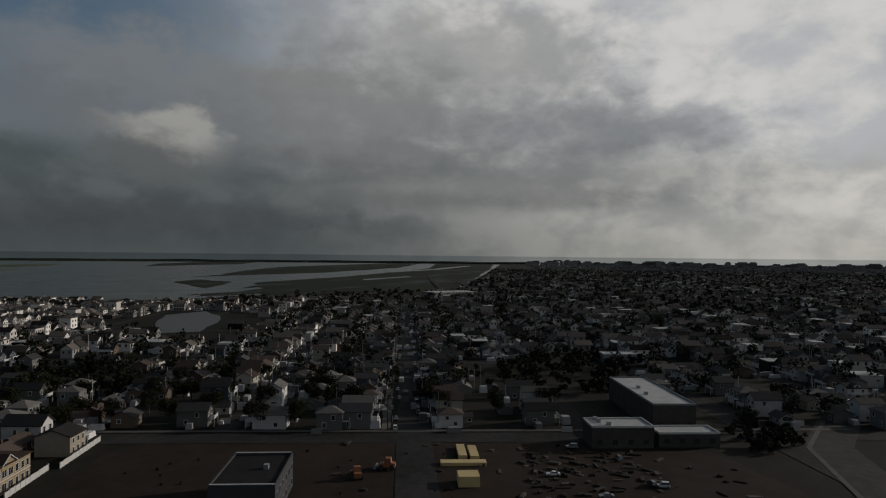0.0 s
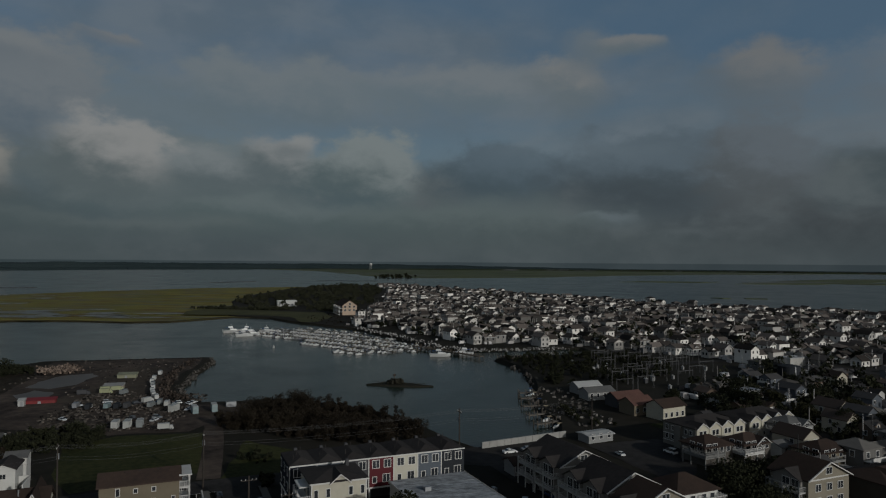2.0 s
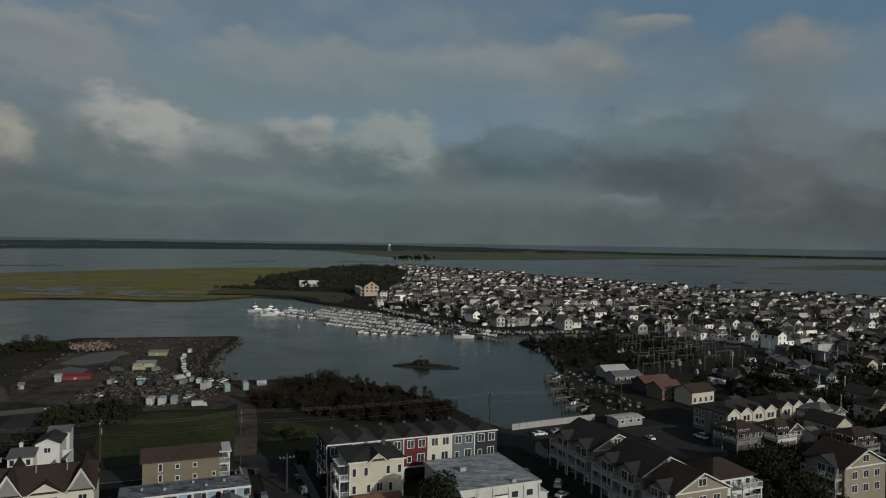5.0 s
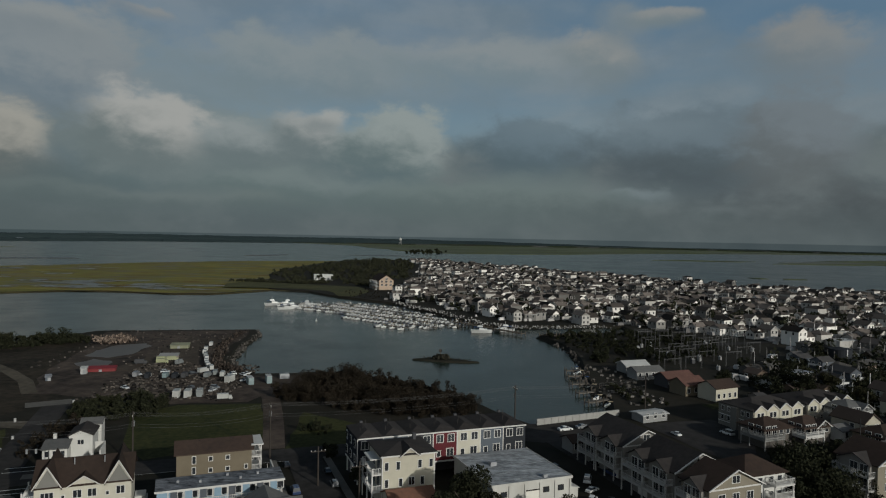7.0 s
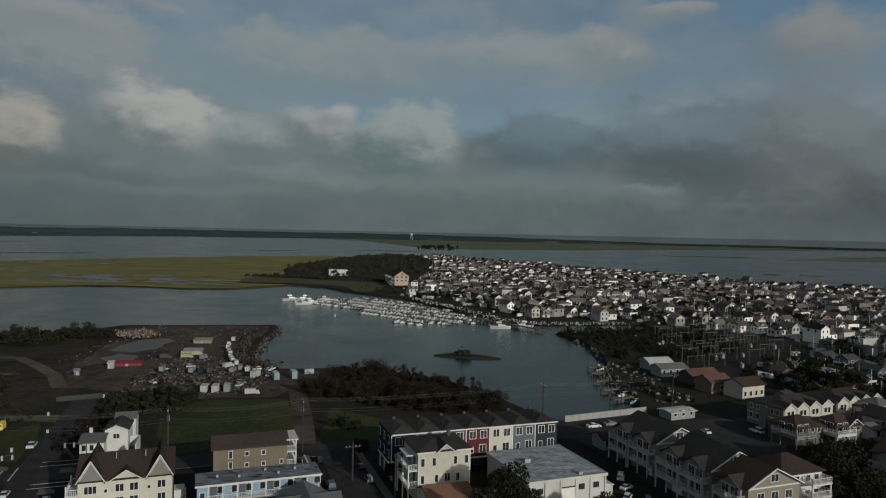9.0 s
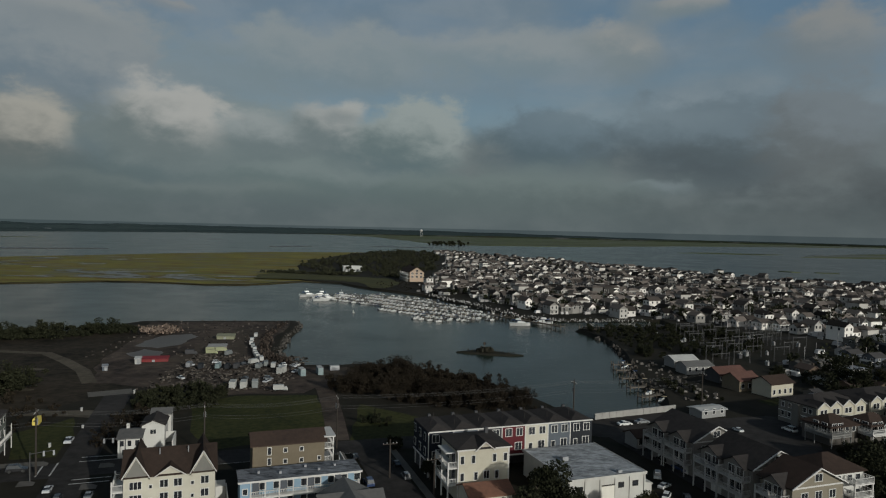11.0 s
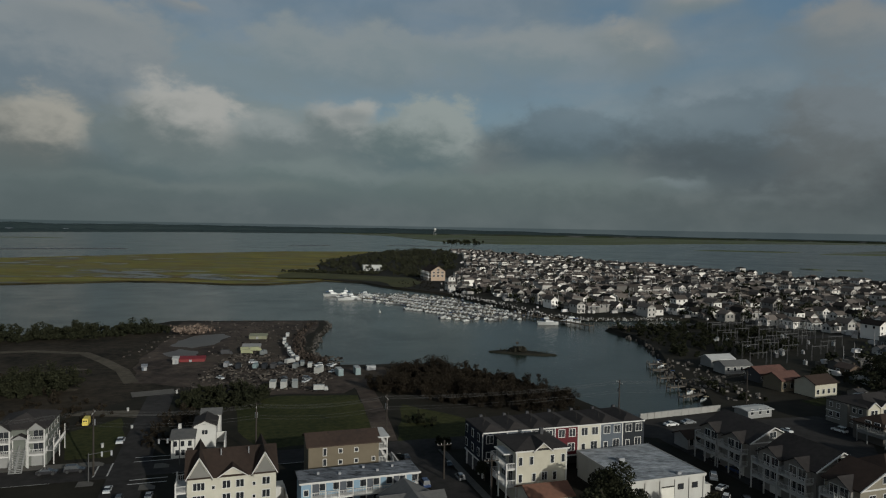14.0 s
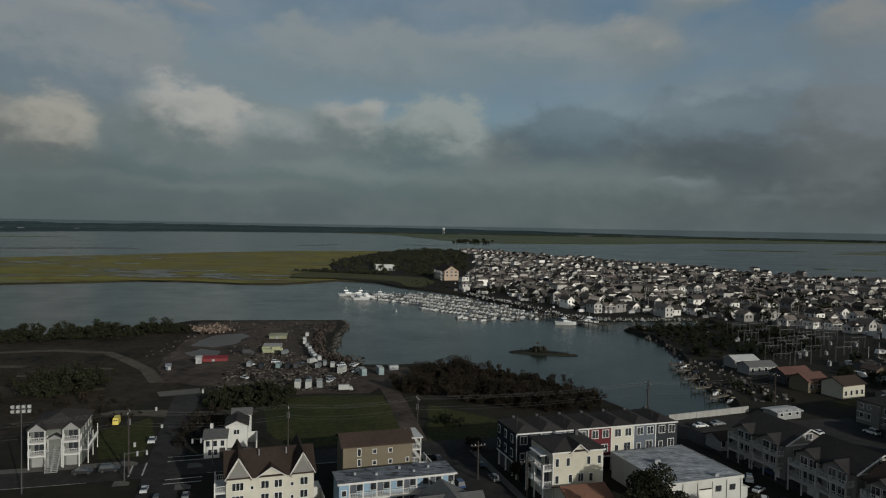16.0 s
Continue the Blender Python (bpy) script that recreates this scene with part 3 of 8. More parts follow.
R = 4900
sheet("water", [(R * math.cos(a * math.pi / 32), R * math.sin(a * math.pi / 32)) for a in range(64)], 0.0, WATER, label="dark wind-ruffled bay water")
MAINLAND = [(-900, -700), (-900, 180), (-420, 262), (-260, 285), (-178.7, 295.6), (-158, 300), (-138, 308), (-117.6, 346), (-45.8, 355.5), (-42.4, 344),
            (-43, 307.6), (-40, 275), (-33, 254), (-24, 247), (-12.8, 247.7), (-3, 251), (10, 247), (28, 234), (44, 214), (52, 194), (58, 184), (62, 184.5), (83, 193.4),
            (88.7, 212), (87, 221.7), (89.4, 237.5), (93.6, 255.8), (95.4, 266), (100, 294.6), (100.5, 317), (95, 343), (99, 350), (112, 352),
            (138, 354), (150, 362), (151, 383), (141, 387), (109, 384), (90, 380), (72.4, 384), (54, 431.5), (26, 497), (0, 529), (-30, 563),
            (-49, 598), (-83, 618), (-116, 690), (-108, 752), (-126, 840), (-126, 1000), (-96, 1240), (-40, 1400), (74, 1430), (138, 1250), (212, 1098), (267, 982),
            (317, 892), (362, 776), (422, 680), (502, 610), (545, 545), (550, 470), (590, 400), (760, 310), (900, 250), (1500, 350), (4600, 900), (4500, -1700), (600, -1500)]
sheet("ground", MAINLAND, 1.5, GROUND, bank=3.0, drop=2.2, amount=2.0, label="low built-up ground with a muddy shore")
MARSH_NEAR = [(-60, 604), (-83, 612), (-122.6, 567.4), (-153, 561.7), (-194, 576), (-241, 578), (-293, 546), (-326, 530), (-520, 470), (-900, 560), (-900, 800),
              (-550, 880), (-413, 1060), (-374, 1122), (-254, 1250), (-60, 1330), (-60, 1000), (-70, 760)]
sheet("marsh_1", MARSH_NEAR, 0.55, MARSH, bank=1.5, drop=1.0, amount=7.0, step=16, edge=PEAT, label="yellow-green salt marsh")
sheet("marsh_2", [(-640, 4300), (-505, 4100), (-194, 3508), (10, 2500), (122, 2160), (240, 2080), (653, 2288), (1100, 2700), (1564, 2954), (2400, 3300), (2700, 3700), (1500, 4300)], 0.5, MARSH_FAR, 2, 1, amount=30, step=90,
      label="far green salt marsh")
sheet("marsh_3", [(600, 440), (700, 370), (780, 318), (920, 262), (1500, 360), (2600, 560), (4300, 900), (4200, 1250), (2600, 800), (1900, 690), (1450, 640), (1080, 640), (900, 560), (740, 520)], 0.6, MARSH_DULL, 2, 1,
      amount=14, step=40, label="green salt marsh along the bay")
for i, pts in enumerate(([(-315, 1580), (-270, 1600), (-231, 1679), (-250, 1700), (-300, 1640)], [(-97, 1755), (0, 1735), (63, 1745), (70, 1775), (-40, 1790)],
                         [(-760, 1120), (-601, 1228), (-536, 1262), (-560, 1290), (-680, 1230), (-800, 1160)], [(-1300, 1870), (-1090, 1985), (-1060, 2040), (-1280, 1960)],
                         [(526, 944), (532, 921), (545, 922), (540, 946)], [(564, 917), (592, 909), (600, 922), (570, 930)], [(1048, 1755), (1300, 1560), (1500, 1560), (1420, 1700), (1100, 1800)],
                         [(700, 1750), (900, 1700), (1000, 1780), (800, 1830)], [(860, 600), (1010, 770), (1120, 800), (1060, 690), (960, 640)], [(1240, 900), (1500, 960), (1900, 1000), (1600, 900)])):
    sheet(f"marsh_{i + 4}", pts, 0.5, MARSH_DULL if i > 7 else MARSH_FAR if i > 2 else MUD, 1.2, 0.9, amount=5, step=18, label="thin marsh islet in open water")
PUDDLE = surf("muddy puddle", (0.060, 0.052, 0.043), (0.085, 0.074, 0.061), 0.2, 0.5, 0.0, spec=0.35)
PAN = surf("wet marsh pan", (0.060, 0.058, 0.048), (0.095, 0.09, 0.07), 0.15, 0.35, 0.0, spec=0.4)
# pools in the near marsh
rng = random.Random(5)
for i in range(40):
    px, py = (rng.uniform(-330, -235), rng.uniform(612, 720)) if i < 18 else (rng.uniform(-215, -140), rng.uniform(610, 668)) if i < 28 else (rng.uniform(-560, -300), rng.uniform(640, 1000))
    a, b = rng.uniform(9, 30), rng.uniform(4, 13)
    pts = [(px + a * math.cos(k * math.pi / 9) * rng.uniform(0.45, 1.2), py + b * math.sin(k * math.pi / 9) * rng.uniform(0.45, 1.2)) for k in range(18)]
    rim = [(px + (a_ - px) * 1.07, py + (b_ - py) * 1.16) for a_, b_ in pts]
    sheet(f"pool_edge_{i + 1}", rim, 0.585 + 0.002 * (i % 9), PEAT, amount=2.5, step=5, seed=i + 0.3, label="dark muddy rim of a marsh pool")
    u, w = px + a * rng.uniform(-0.5, 0.5), py + b * rng.uniform(-0.5, 0.5)
    sheet(f"pool_tuft_{i + 1}", [(u + a * 0.28 * math.cos(j * math.pi / 5) * rng.uniform(0.4, 1.2), w + b * 0.2 * math.sin(j * math.pi / 5) * rng.uniform(0.4, 1.2)) for j in range(10)], 0.68 + 0.004 * (i % 9), MARSH, amount=1.5, step=4, seed=i + 9.1, label="tuft of cordgrass in a pool")
    sheet(f"marsh_pool_{i + 1}", pts, 0.62 + 0.004 * (i % 9), PAN, amount=2.5, step=5, seed=i, label="shallow pool in the marsh")
sheet("marsh_fringe", [(-83, 611), (-122.6, 566.4), (-153, 560.7), (-194, 575), (-241, 577), (-293, 545), (-326, 529), (-520, 469), (-524, 474), (-328, 536), (-292, 552), (-242, 582), (-194, 580), (-154, 566), (-124, 572), (-86, 615)], 0.66,
      PEAT, amount=3.0, step=9, label="dark muddy edge of the marsh")
sheet("shore_marsh", [(-129, 627), (-86, 622), (-57, 615), (-34, 600), (-20, 548), (-8, 548), (2, 600), (-8, 650), (-40, 664), (-70, 680), (-112, 696), (-128, 700), (-136, 672)], 1.56, surf("olive shore grass", (0.070, 0.068, 0.030), (0.034, 0.036, 0.018), 0.12, 0.95, 0.3, 0.02), amount=4, step=14, label="olive marsh grass before the wood")
sheet("pond", [(364, 285), (381, 266), (430, 288), (476, 317), (508, 352), (466, 358), (410, 322)], 1.67, MUD, amount=4, step=20, label="still pond behind the houses")

# field, yards and lots on the near shore
sheet("field", [(-45, 192), (-36, 203), (-14, 205), (-5, 170), (-29, 157), (-38, 170)], 1.53, GRASS, amount=1.5, step=5, label="mown grass field")
sheet("grass_verge", [(-1, 196), (14, 184), (20, 178), (14, 167), (-1, 164)], 1.53, GRASS, amount=1.5, step=5, label="grass patch below the brush")
sheet("lot_grass", [(-77, 166), (-69, 180), (-62, 166), (-59, 152), (-67, 150), (-70, 156)], 1.53, GRASS, amount=1.0, step=5, label="grass lot beside the street")
sheet("sand_patch", [(-83, 181), (-80, 186), (-66, 187), (-65, 180), (-70, 181)], 1.54, SAND, amount=1.5, step=4, label="bare sandy patch")
sheet("scrub_land", [(-420, 150), (-420, 258), (-178, 290), (-138, 303), (-115, 335), (-104, 330), (-92, 270), (-70, 215), (-78, 190), (-100, 160), (-200, 120)], 1.52, ROUGHGRASS, amount=4, label="rough scrub land with worn tracks")
sheet("work_yard", [(-112, 342), (-48, 352), (-46, 340), (-46, 305), (-42, 274), (-35, 252), (-22, 243), (-8, 244), (-10, 225), (-18, 207), (-46, 203), (-60, 212), (-82, 216), (-92, 245), (-100, 290)], 1.54, YARD, amount=2.5,
      step=7, label="trodden dirt contractors' yard")
sheet("puddle_1", [(-91, 263), (-83, 255), (-76, 258), (-80, 268), (-88, 272)], 1.58, PUDDLE, amount=2.5, step=3, label="shallow muddy puddle in the yard")
sheet("puddle_2", [(-94, 278), (-84, 274), (-78, 286), (-77, 302), (-82, 309), (-90, 305), (-95, 290)], 1.58, PUDDLE, amount=3, step=3, seed=2, label="shallow muddy puddle in the yard")
sheet("yard_bare", [(-74, 252), (-58, 246), (-48, 262), (-52, 300), (-56, 322), (-70, 330), (-74, 300), (-70, 275)], 1.56, surf("pale trodden dirt", (0.072, 0.057, 0.045), (0.034, 0.028, 0.022), 0.3, 0.92, 0.3, 0.06), amount=4, step=5, label="pale trodden dirt in the yard")
strip("sand_track", [(-200, 250), (-155, 258), (-138, 264), (-118, 261), (-105, 248), (-92, 233), (-82, 216)], 4.2, 1.57, SAND, "curved sandy track")
for i, (px, py, a, b) in enumerate(((-138, 235, 6, 2.2), (-108, 234, 5, 1.6), (-98, 207, 5, 1.8), (-112, 206, 3, 1.5), (-125, 222, 4, 1.2))):
    sheet(f"bare_patch_{i + 1}", [(px + a * math.cos(k * math.pi / 6), py + b * math.sin(k * math.pi / 6)) for k in range(12)], 1.57, SAND, amount=1.5, step=2, label="bare sandy patch")
sheet("dirt_lot", [(125, 118), (158, 133), (178, 128), (199, 66), (203, 20), (205, -4), (160, -30), (110, -10), (100, 60), (110, 100)], 1.52, DIRT, amount=3, step=8, label="wide bare brown dirt lot")
sheet("paved_lot", [(88, 184), (108, 188), (114, 178), (104, 158), (97, 150), (92, 165)], 1.55, ASPHALT, label="asphalt parking lot")
sheet("bay_lot", [(50, 183), (60, 184), (82, 190), (86, 180), (58, 168), (52, 170)], 1.54, ASPHALT, label="asphalt lot behind the bulkhead")


def grid(x, y, turn=TILT):
    """From street axes (along, away) to the plan."""
    c, s = math.cos(radians(turn)), math.sin(radians(turn))
    return (c * x - s * y, s * x + c * y)


ROADZ = 1.60
strip("road_1", [(-420, 48), (-79, 137.3), (-24, 153.0), (2, 160.4), (60, 176.2), (84, 182)], 8.4, ROADZ, ASPHALT, "two-lane asphalt street")
strip("road_2", [(-69, 206), (-58, 166), (-43.5, 116), (-20, 30), (0, -60)], 6.8, ROADZ + 0.01, ASPHALT, "narrow asphalt side street")
strip("road_3", [(3.0, 161), (13.5, 124), (30, 60), (50, -20)], 7.2, ROADZ + 0.01, ASPHALT, "asphalt side street with parked cars")
strip("road_4", [(61, 176), (70, 142), (78, 112), (104, 20), (120, -40)], 8.4, ROADZ + 0.01, ASPHALT, "asphalt street between the duplexes")
strip("road_5", [(90, 184), (104, 140), (112, 112), (128, 60)], 6.5, ROADZ + 0.01, ASPHALT, "asphalt street behind the duplexes")
strip("pavement_1", [(8.6, 158.5), (18.6, 124), (34, 66)], 1.5, 1.64, CONCRETE, "pale concrete sidewalk")
strip("pavement_2", [(-2.2, 156), (7.6, 121)], 1.3, 1.64, CONCRETE, "pale concrete sidewalk")
strip("pavement_3", [(-84, 141.5), (-60, 147.8)], 2.6, 1.64, CONCRETE, "concrete apron before the apartments")
strip("gate_apron", [(-76, 202), (-66, 207)], 6, 1.63, CONCRETE, "pale concrete apron at the yard gate")
strip("road_marking_1", [(-200, 101.2), (-84, 131.6), (-63, 137.4)], 0.16, 1.63, PAINTLINE, "white edge line on asphalt")
strip("road_marking_2", [(-43, 143.2), (-24, 148.6), (0, 155.5)], 0.16, 1.63, PAINTLINE, "white edge line on asphalt")
for i, (a, b) in enumerate((((-53.5, 151.5), (-46.5, 153.4)), ((-52.8, 149.0), (-45.8, 151)), ((-56.5, 148.3), (-54.5, 141.2)), ((-58.8, 147.6), (-56.8, 140.6)),
                            ((-49.5, 139.3), (-43.2, 141.2)), ((-49.0, 137.2), (-42.6, 139.1)))):
    strip(f"crosswalk_{i + 1}", [a, b], 0.3, 1.64, PAINTLINE, "white crosswalk line")

# streets of the town
TOWN = 19.0
strip("road_6", [grid(206, -150, TOWN), grid(206, 128, TOWN)], 9, ROADZ, ASPHALT, "wide asphalt cross street")
strip("pavement_4", [grid(213, -120, TOWN), grid(213, 128, TOWN)], 2, 1.63, CONCRETE, "pale concrete sidewalk")
strip("road_7", [grid(120, 1, TOWN), grid(260, 1.8, TOWN), grid(700, 6, TOWN)], 9, ROADZ + 0.01, ASPHALT, "straight asphalt street lined with houses")
strip("pavement_5", [grid(212, 9.0, TOWN), grid(700, 11.0, TOWN)], 2.4, 1.64, CONCRETE, "pale concrete sidewalk along the town street")
strip("pavement_6", [grid(212, -4.4, TOWN), grid(700, -2.0, TOWN)], 1.6, 1.64, CONCRETE, "pale concrete sidewalk along the town street")
strip("road_40", [grid(150, -90, TOWN), grid(197, -104, TOWN), grid(226, -126, TOWN), grid(262, -150, TOWN)], 11, ROADZ + 0.02, surf("worn pale asphalt", (0.062, 0.056, 0.050), (0.034, 0.031, 0.028), 0.4, 0.9, 0.15, 0.05), "broad worn avenue curving past the lots")
strip("pavement_7", [grid(150, -83.6, TOWN), grid(195, -97.4, TOWN), grid(223, -119, TOWN)], 1.2, 1.65, CONCRETE, "pale kerb along the avenue")
strip("road_8", [grid(120, -95, TOWN), grid(330, -92, TOWN), grid(1500, -95, TOWN)], 11, ROADZ + 0.01, ASPHALT, "broad asphalt avenue")
n_road = 9
for k, v0 in enumerate((52, 100, 148, 196, 244, 292, -46, -143, -191, -239, -287)):
    strip(f"road_{n_road}", [grid(212 if v0 < 120 else 240, v0, TOWN), grid(640 if v0 > 0 else 1500, v0, TOWN)], 6, ROADZ + 0.01, ASPHALT, "asphalt residential street")
    n_road += 1
for k, u0 in enumerate((330, 455, 580, 720)):
    strip(f"road_{n_road}", [grid(u0, -340, TOWN), grid(u0, 130 if u0 > 500 else 300, TOWN)], 7, ROADZ, ASPHALT, "asphalt residential street")
    n_road += 1

strip("dirt_path", [(-16, 224), (-12.4, 211), (-9, 195), (-6.2, 180), (-3.5, 164)], 5.0, 1.56, YARD, "worn dirt path beside the field")
CONCRETE_PALE = surf("pale bulkhead", (0.26, 0.255, 0.24), (0.19, 0.185, 0.175), 0.5, 0.85)
# bulkhead wall on the bay, stone bank of the yard, timber jetty and pier
mb = MB()
for k in range(12):
    a, b = Vector((59.5, 182.6)).lerp(Vector((84.2, 192.2)), k / 12), Vector((59.5, 182.6)).lerp(Vector((84.2, 192.2)), (k + 0.97) / 12)
    mb.solid([(a.x, a.y, -0.5), (b.x, b.y, -0.5), (b.x - 0.15, b.y + 0.4, -0.5), (a.x - 0.15, a.y + 0.4, -0.5)],
             [(a.x, a.y, 3.1), (b.x, b.y, 3.1), (b.x - 0.15, b.y + 0.4, 3.1), (a.x - 0.15, a.y + 0.4, 3.1)])
tagged(new("bulkhead_wall", mb.mesh("bulkhead_wall", CONCRETE_PALE)), "long white bulkhead wall on the bay", kind="structure")


def rocks(name, pts, n, spread, size, mat, label, z=0.4, seed=1):
    r = random.Random(seed)
    mb = MB()
    for i in range(n):
        k = r.random() * (len(pts) - 1)
        a, b = Vector(pts[int(k)]), Vector(pts[int(k) + 1])
        p = a.lerp(b, k % 1) + Vector((r.gauss(0, spread), r.gauss(0, spread)))
        s = size * r.uniform(0.5, 1.4)
        zz = z + r.uniform(-0.4, 0.9)
        ring = [(p.x + s * math.cos(j * 1.26 + i) * r.uniform(0.6, 1), p.y + s * math.sin(j * 1.26 + i) * r.uniform(0.6, 1)) for j in range(5)]
        mb.solid([(x, y, zz - s * 0.6) for x, y in ring], [(p.x + (x - p.x) * 0.6, p.y + (y - p.y) * 0.6, zz + s * 0.55) for x, y in ring])
    return tagged(new(name, mb.mesh(name, mat)), label, "stones", kind="stuff")


rocks("shore_stones", [(-117, 347), (-80, 352), (-45.5, 356), (-42, 344), (-42, 308), (-39, 276), (-32, 255)], 760, 0.9, 0.55, STONE, "dark rip-rap stones along the yard shore")
rocks("rubble_heap", [(-104, 318), (-98, 308), (-93, 312), (-99, 322)], 620, 2.6, 0.5, surf("rubble", (0.15, 0.118, 0.095), (0.07, 0.048, 0.038), 0.5, 0.9, island=0.8), "heap of pale and reddish rubble", z=2.4, seed=4)
rocks("yard_berm", [(-50, 346), (-49, 310), (-45, 280), (-38, 257), (-30, 250)], 420, 1.2, 0.5, surf("brown rubble", (0.045, 0.035, 0.029), (0.022, 0.018, 0.015), 0.5, 0.92, island=0.7), "low brown berm of soil and broken stone", z=2.0, seed=18)
rocks("shore_stones", [(88, 213), (88, 238), (95, 262), (100, 300), (99, 340)], 160, 1.2, 0.8, STONE, "dark stones along the shore", seed=6)


def pier(x0, y0, x1, y1, width, z, label, piles=4.0, mat=WOODDECK):
    ob = site("dock", x0, y0, math.degrees(math.atan2(y1 - y0, x1 - x0)), label, "dock", "docks", 0)
    L_ = math.dist((x0, y0), (x1, y1))
    part("dock_deck", MB().box(0, -width / 2, z - 0.25, L_, width / 2, z), mat, ob)
    n = max(2, int(L_ / piles))
    me = MB().tube(0, 0, -1.5, z + 1.1, 0.16, 0.15, 6).mesh("mooring_post", WOODDK)
    for i in range(n + 1):
        for s in (-1, 1):
            p = part("mooring_post", me, None, ob)
            p.location = (L_ * i / n, s * (width / 2 + 0.1), 0)
    return ob


pier(58, 392, 88, 349, 3.0, 1.6, "dark timber pier with piles", 3.0, WOODDK)
pier(95, 343, 112, 338, 2.2, 1.9, "dark timber jetty at the channel mouth", 1.6, WOODDK)
# stand of the islet
sheet("islet", [(31, 282.5), (36, 285), (42, 285.5), (48, 282.5), (56, 276.8), (49, 276.5), (42, 277.8), (36, 280)], 0.55, surf("dark peat", (0.012, 0.013, 0.010), (0.024, 0.022, 0.016), 0.6, 0.95, 0.4), bank=1.6, drop=1.0, amount=0.8, step=2.5, label="small dark islet in the bay")
ob = site("channel_marker", 41.5, 281, 0, "wooden channel marker with a dark board", "marker", z=1.2)
part("pole", MB().tube(0, 0, 0, 3.4, 0.14, 0.12, 6), WOODDK, ob)
part("board", MB().box(-0.6, -0.05, 2.4, 0.6, 0.05, 3.3), ROOFDK, ob)

rocks("islet_stones", [(34, 282), (41.5, 282), (46, 281), (52, 278.5)], 44, 0.7, 0.34, surf("dark peat", (0.012, 0.013, 0.010)), "dark mound of peat and stones on the islet", z=0.6, seed=9)
rocks("islet_stones", [(39, 281.4), (44, 281.4)], 70, 0.6, 0.4, surf("dark peat", (0.012, 0.013, 0.010)), "dark hump of stones in the islet's middle", z=1.0, seed=10)
rocks("islet_stones", [(39.5, 281.2), (44.5, 281.0)], 60, 0.7, 0.8, surf("dark peat", (0.012, 0.013, 0.010)), "tall dark crest of the islet", z=1.5, seed=11)
# woods on the far shore, the blue of the haze mixed into their colour
rng = random.Random(8)
mb = MB()
for row, (rad, top) in enumerate(((4560, 33), (4700, 46))):
    n = 900
    for k in range(n):
        a0 = radians(-60 + 190 * k / n)
        a1 = radians(-60 + 190 * (k + 1.25) / n)
        fade = 1.0 if math.degrees(a0) < 2 else max(0.34, 1.0 - (math.degrees(a0) - 2) / 30)
        h = top * fade * (0.80 + 0.22 * noise.noise(Vector((k * 0.07, row * 3.1, 0))) + rng.uniform(-0.025, 0.025))
        p, q = (rad * math.sin(a0), rad * math.cos(a0)), (rad * math.sin(a1), rad * math.cos(a1))
        m_ = ((p[0] + q[0]) / 2 * 1.012, (p[1] + q[1]) / 2 * 1.012)
        mb.solid([(*p, -1), (*m_, -1), (*q, -1)], [(*p, h * 0.86), (*m_, h), (*q, h * rng.uniform(0.88, 0.96))])
tagged(new("distant_woods", mb.mesh("distant_woods", surf("haze-tinted foliage", (0.013, 0.021, 0.024), (0.021, 0.030, 0.032), 0.01, 1.0))), "dark line of distant woods across the bay", "woods", kind="stuff")
v, f = [], []
for k in range(701):
    a0 = radians(-60 + 190 * k / 700)
    left = max(0.0, min(1.0, (8 - math.degrees(a0)) / 20))
    rad = 4420 + 60 * noise.noise(Vector((k * 0.05, 5, 0)))
    h = (11 - 10.5 * left) * (0.8 + 0.35 * noise.noise(Vector((k * 0.06, 1.1, 0))))
    for q, z in ((rad, -1), (rad + 8, h), (rad + 110, h)):
        v.append((q * math.sin(a0), q * math.cos(a0), z))
    if k:
        n = 3 * k
        f += [(n - 3, n - 2, n + 1, n), (n - 2, n - 1, n + 2, n + 1)]
mb = MB()
mb.v, mb.f, mb.m = v, f, [0] * len(f)
tagged(new("far_reeds", mb.mesh("far_reeds", MARSH_DULL)), "far belt of reeds and low marsh scrub", "reeds", kind="stuff")
# scrub colour carries the bluish haze of the distance
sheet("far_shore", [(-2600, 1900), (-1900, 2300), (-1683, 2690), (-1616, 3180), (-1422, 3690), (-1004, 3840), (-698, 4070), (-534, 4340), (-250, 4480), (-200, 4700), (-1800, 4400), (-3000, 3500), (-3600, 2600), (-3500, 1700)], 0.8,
      surf("haze-tinted shore scrub", (0.013, 0.020, 0.021), (0.024, 0.032, 0.031), 0.012, 1.0, stretch=(0.4, 1.6, 1)), 3, 1.5, amount=40, step=120, label="low dark wooded shore across the bay")
mb = MB()
rng = random.Random(14)
for k in range(1500):
    a0 = radians(rng.uniform(-48, -4))
    u = (math.degrees(a0) + 48) / 44
    rad = 3230 + 1250 * min(1, max(0, (math.degrees(a0) + 32) / 22)) + rng.uniform(0, 900) * (1 - 0.8 * u)
    x, y, w, h = rad * math.sin(a0), rad * math.cos(a0), rng.uniform(14, 60), rng.uniform(4, 11)
    ring = [(x - w, y), (x - w * 0.3, y - 6), (x + w, y), (x + w * 0.2, y + 8)]
    mb.solid([(p, q, 0.5) for p, q in ring], [(x + (p - x) * rng.uniform(0.5, 0.95), q, h * rng.uniform(0.7, 1.1)) for p, q in ring])
# same foliage colour, with the haze tint in it
tagged(new("shore_woods", mb.mesh("shore_woods", surf("haze-tinted foliage", (0.013, 0.021, 0.024)))), "dark uneven belts of woods on the far shore", "woods", kind="stuff")
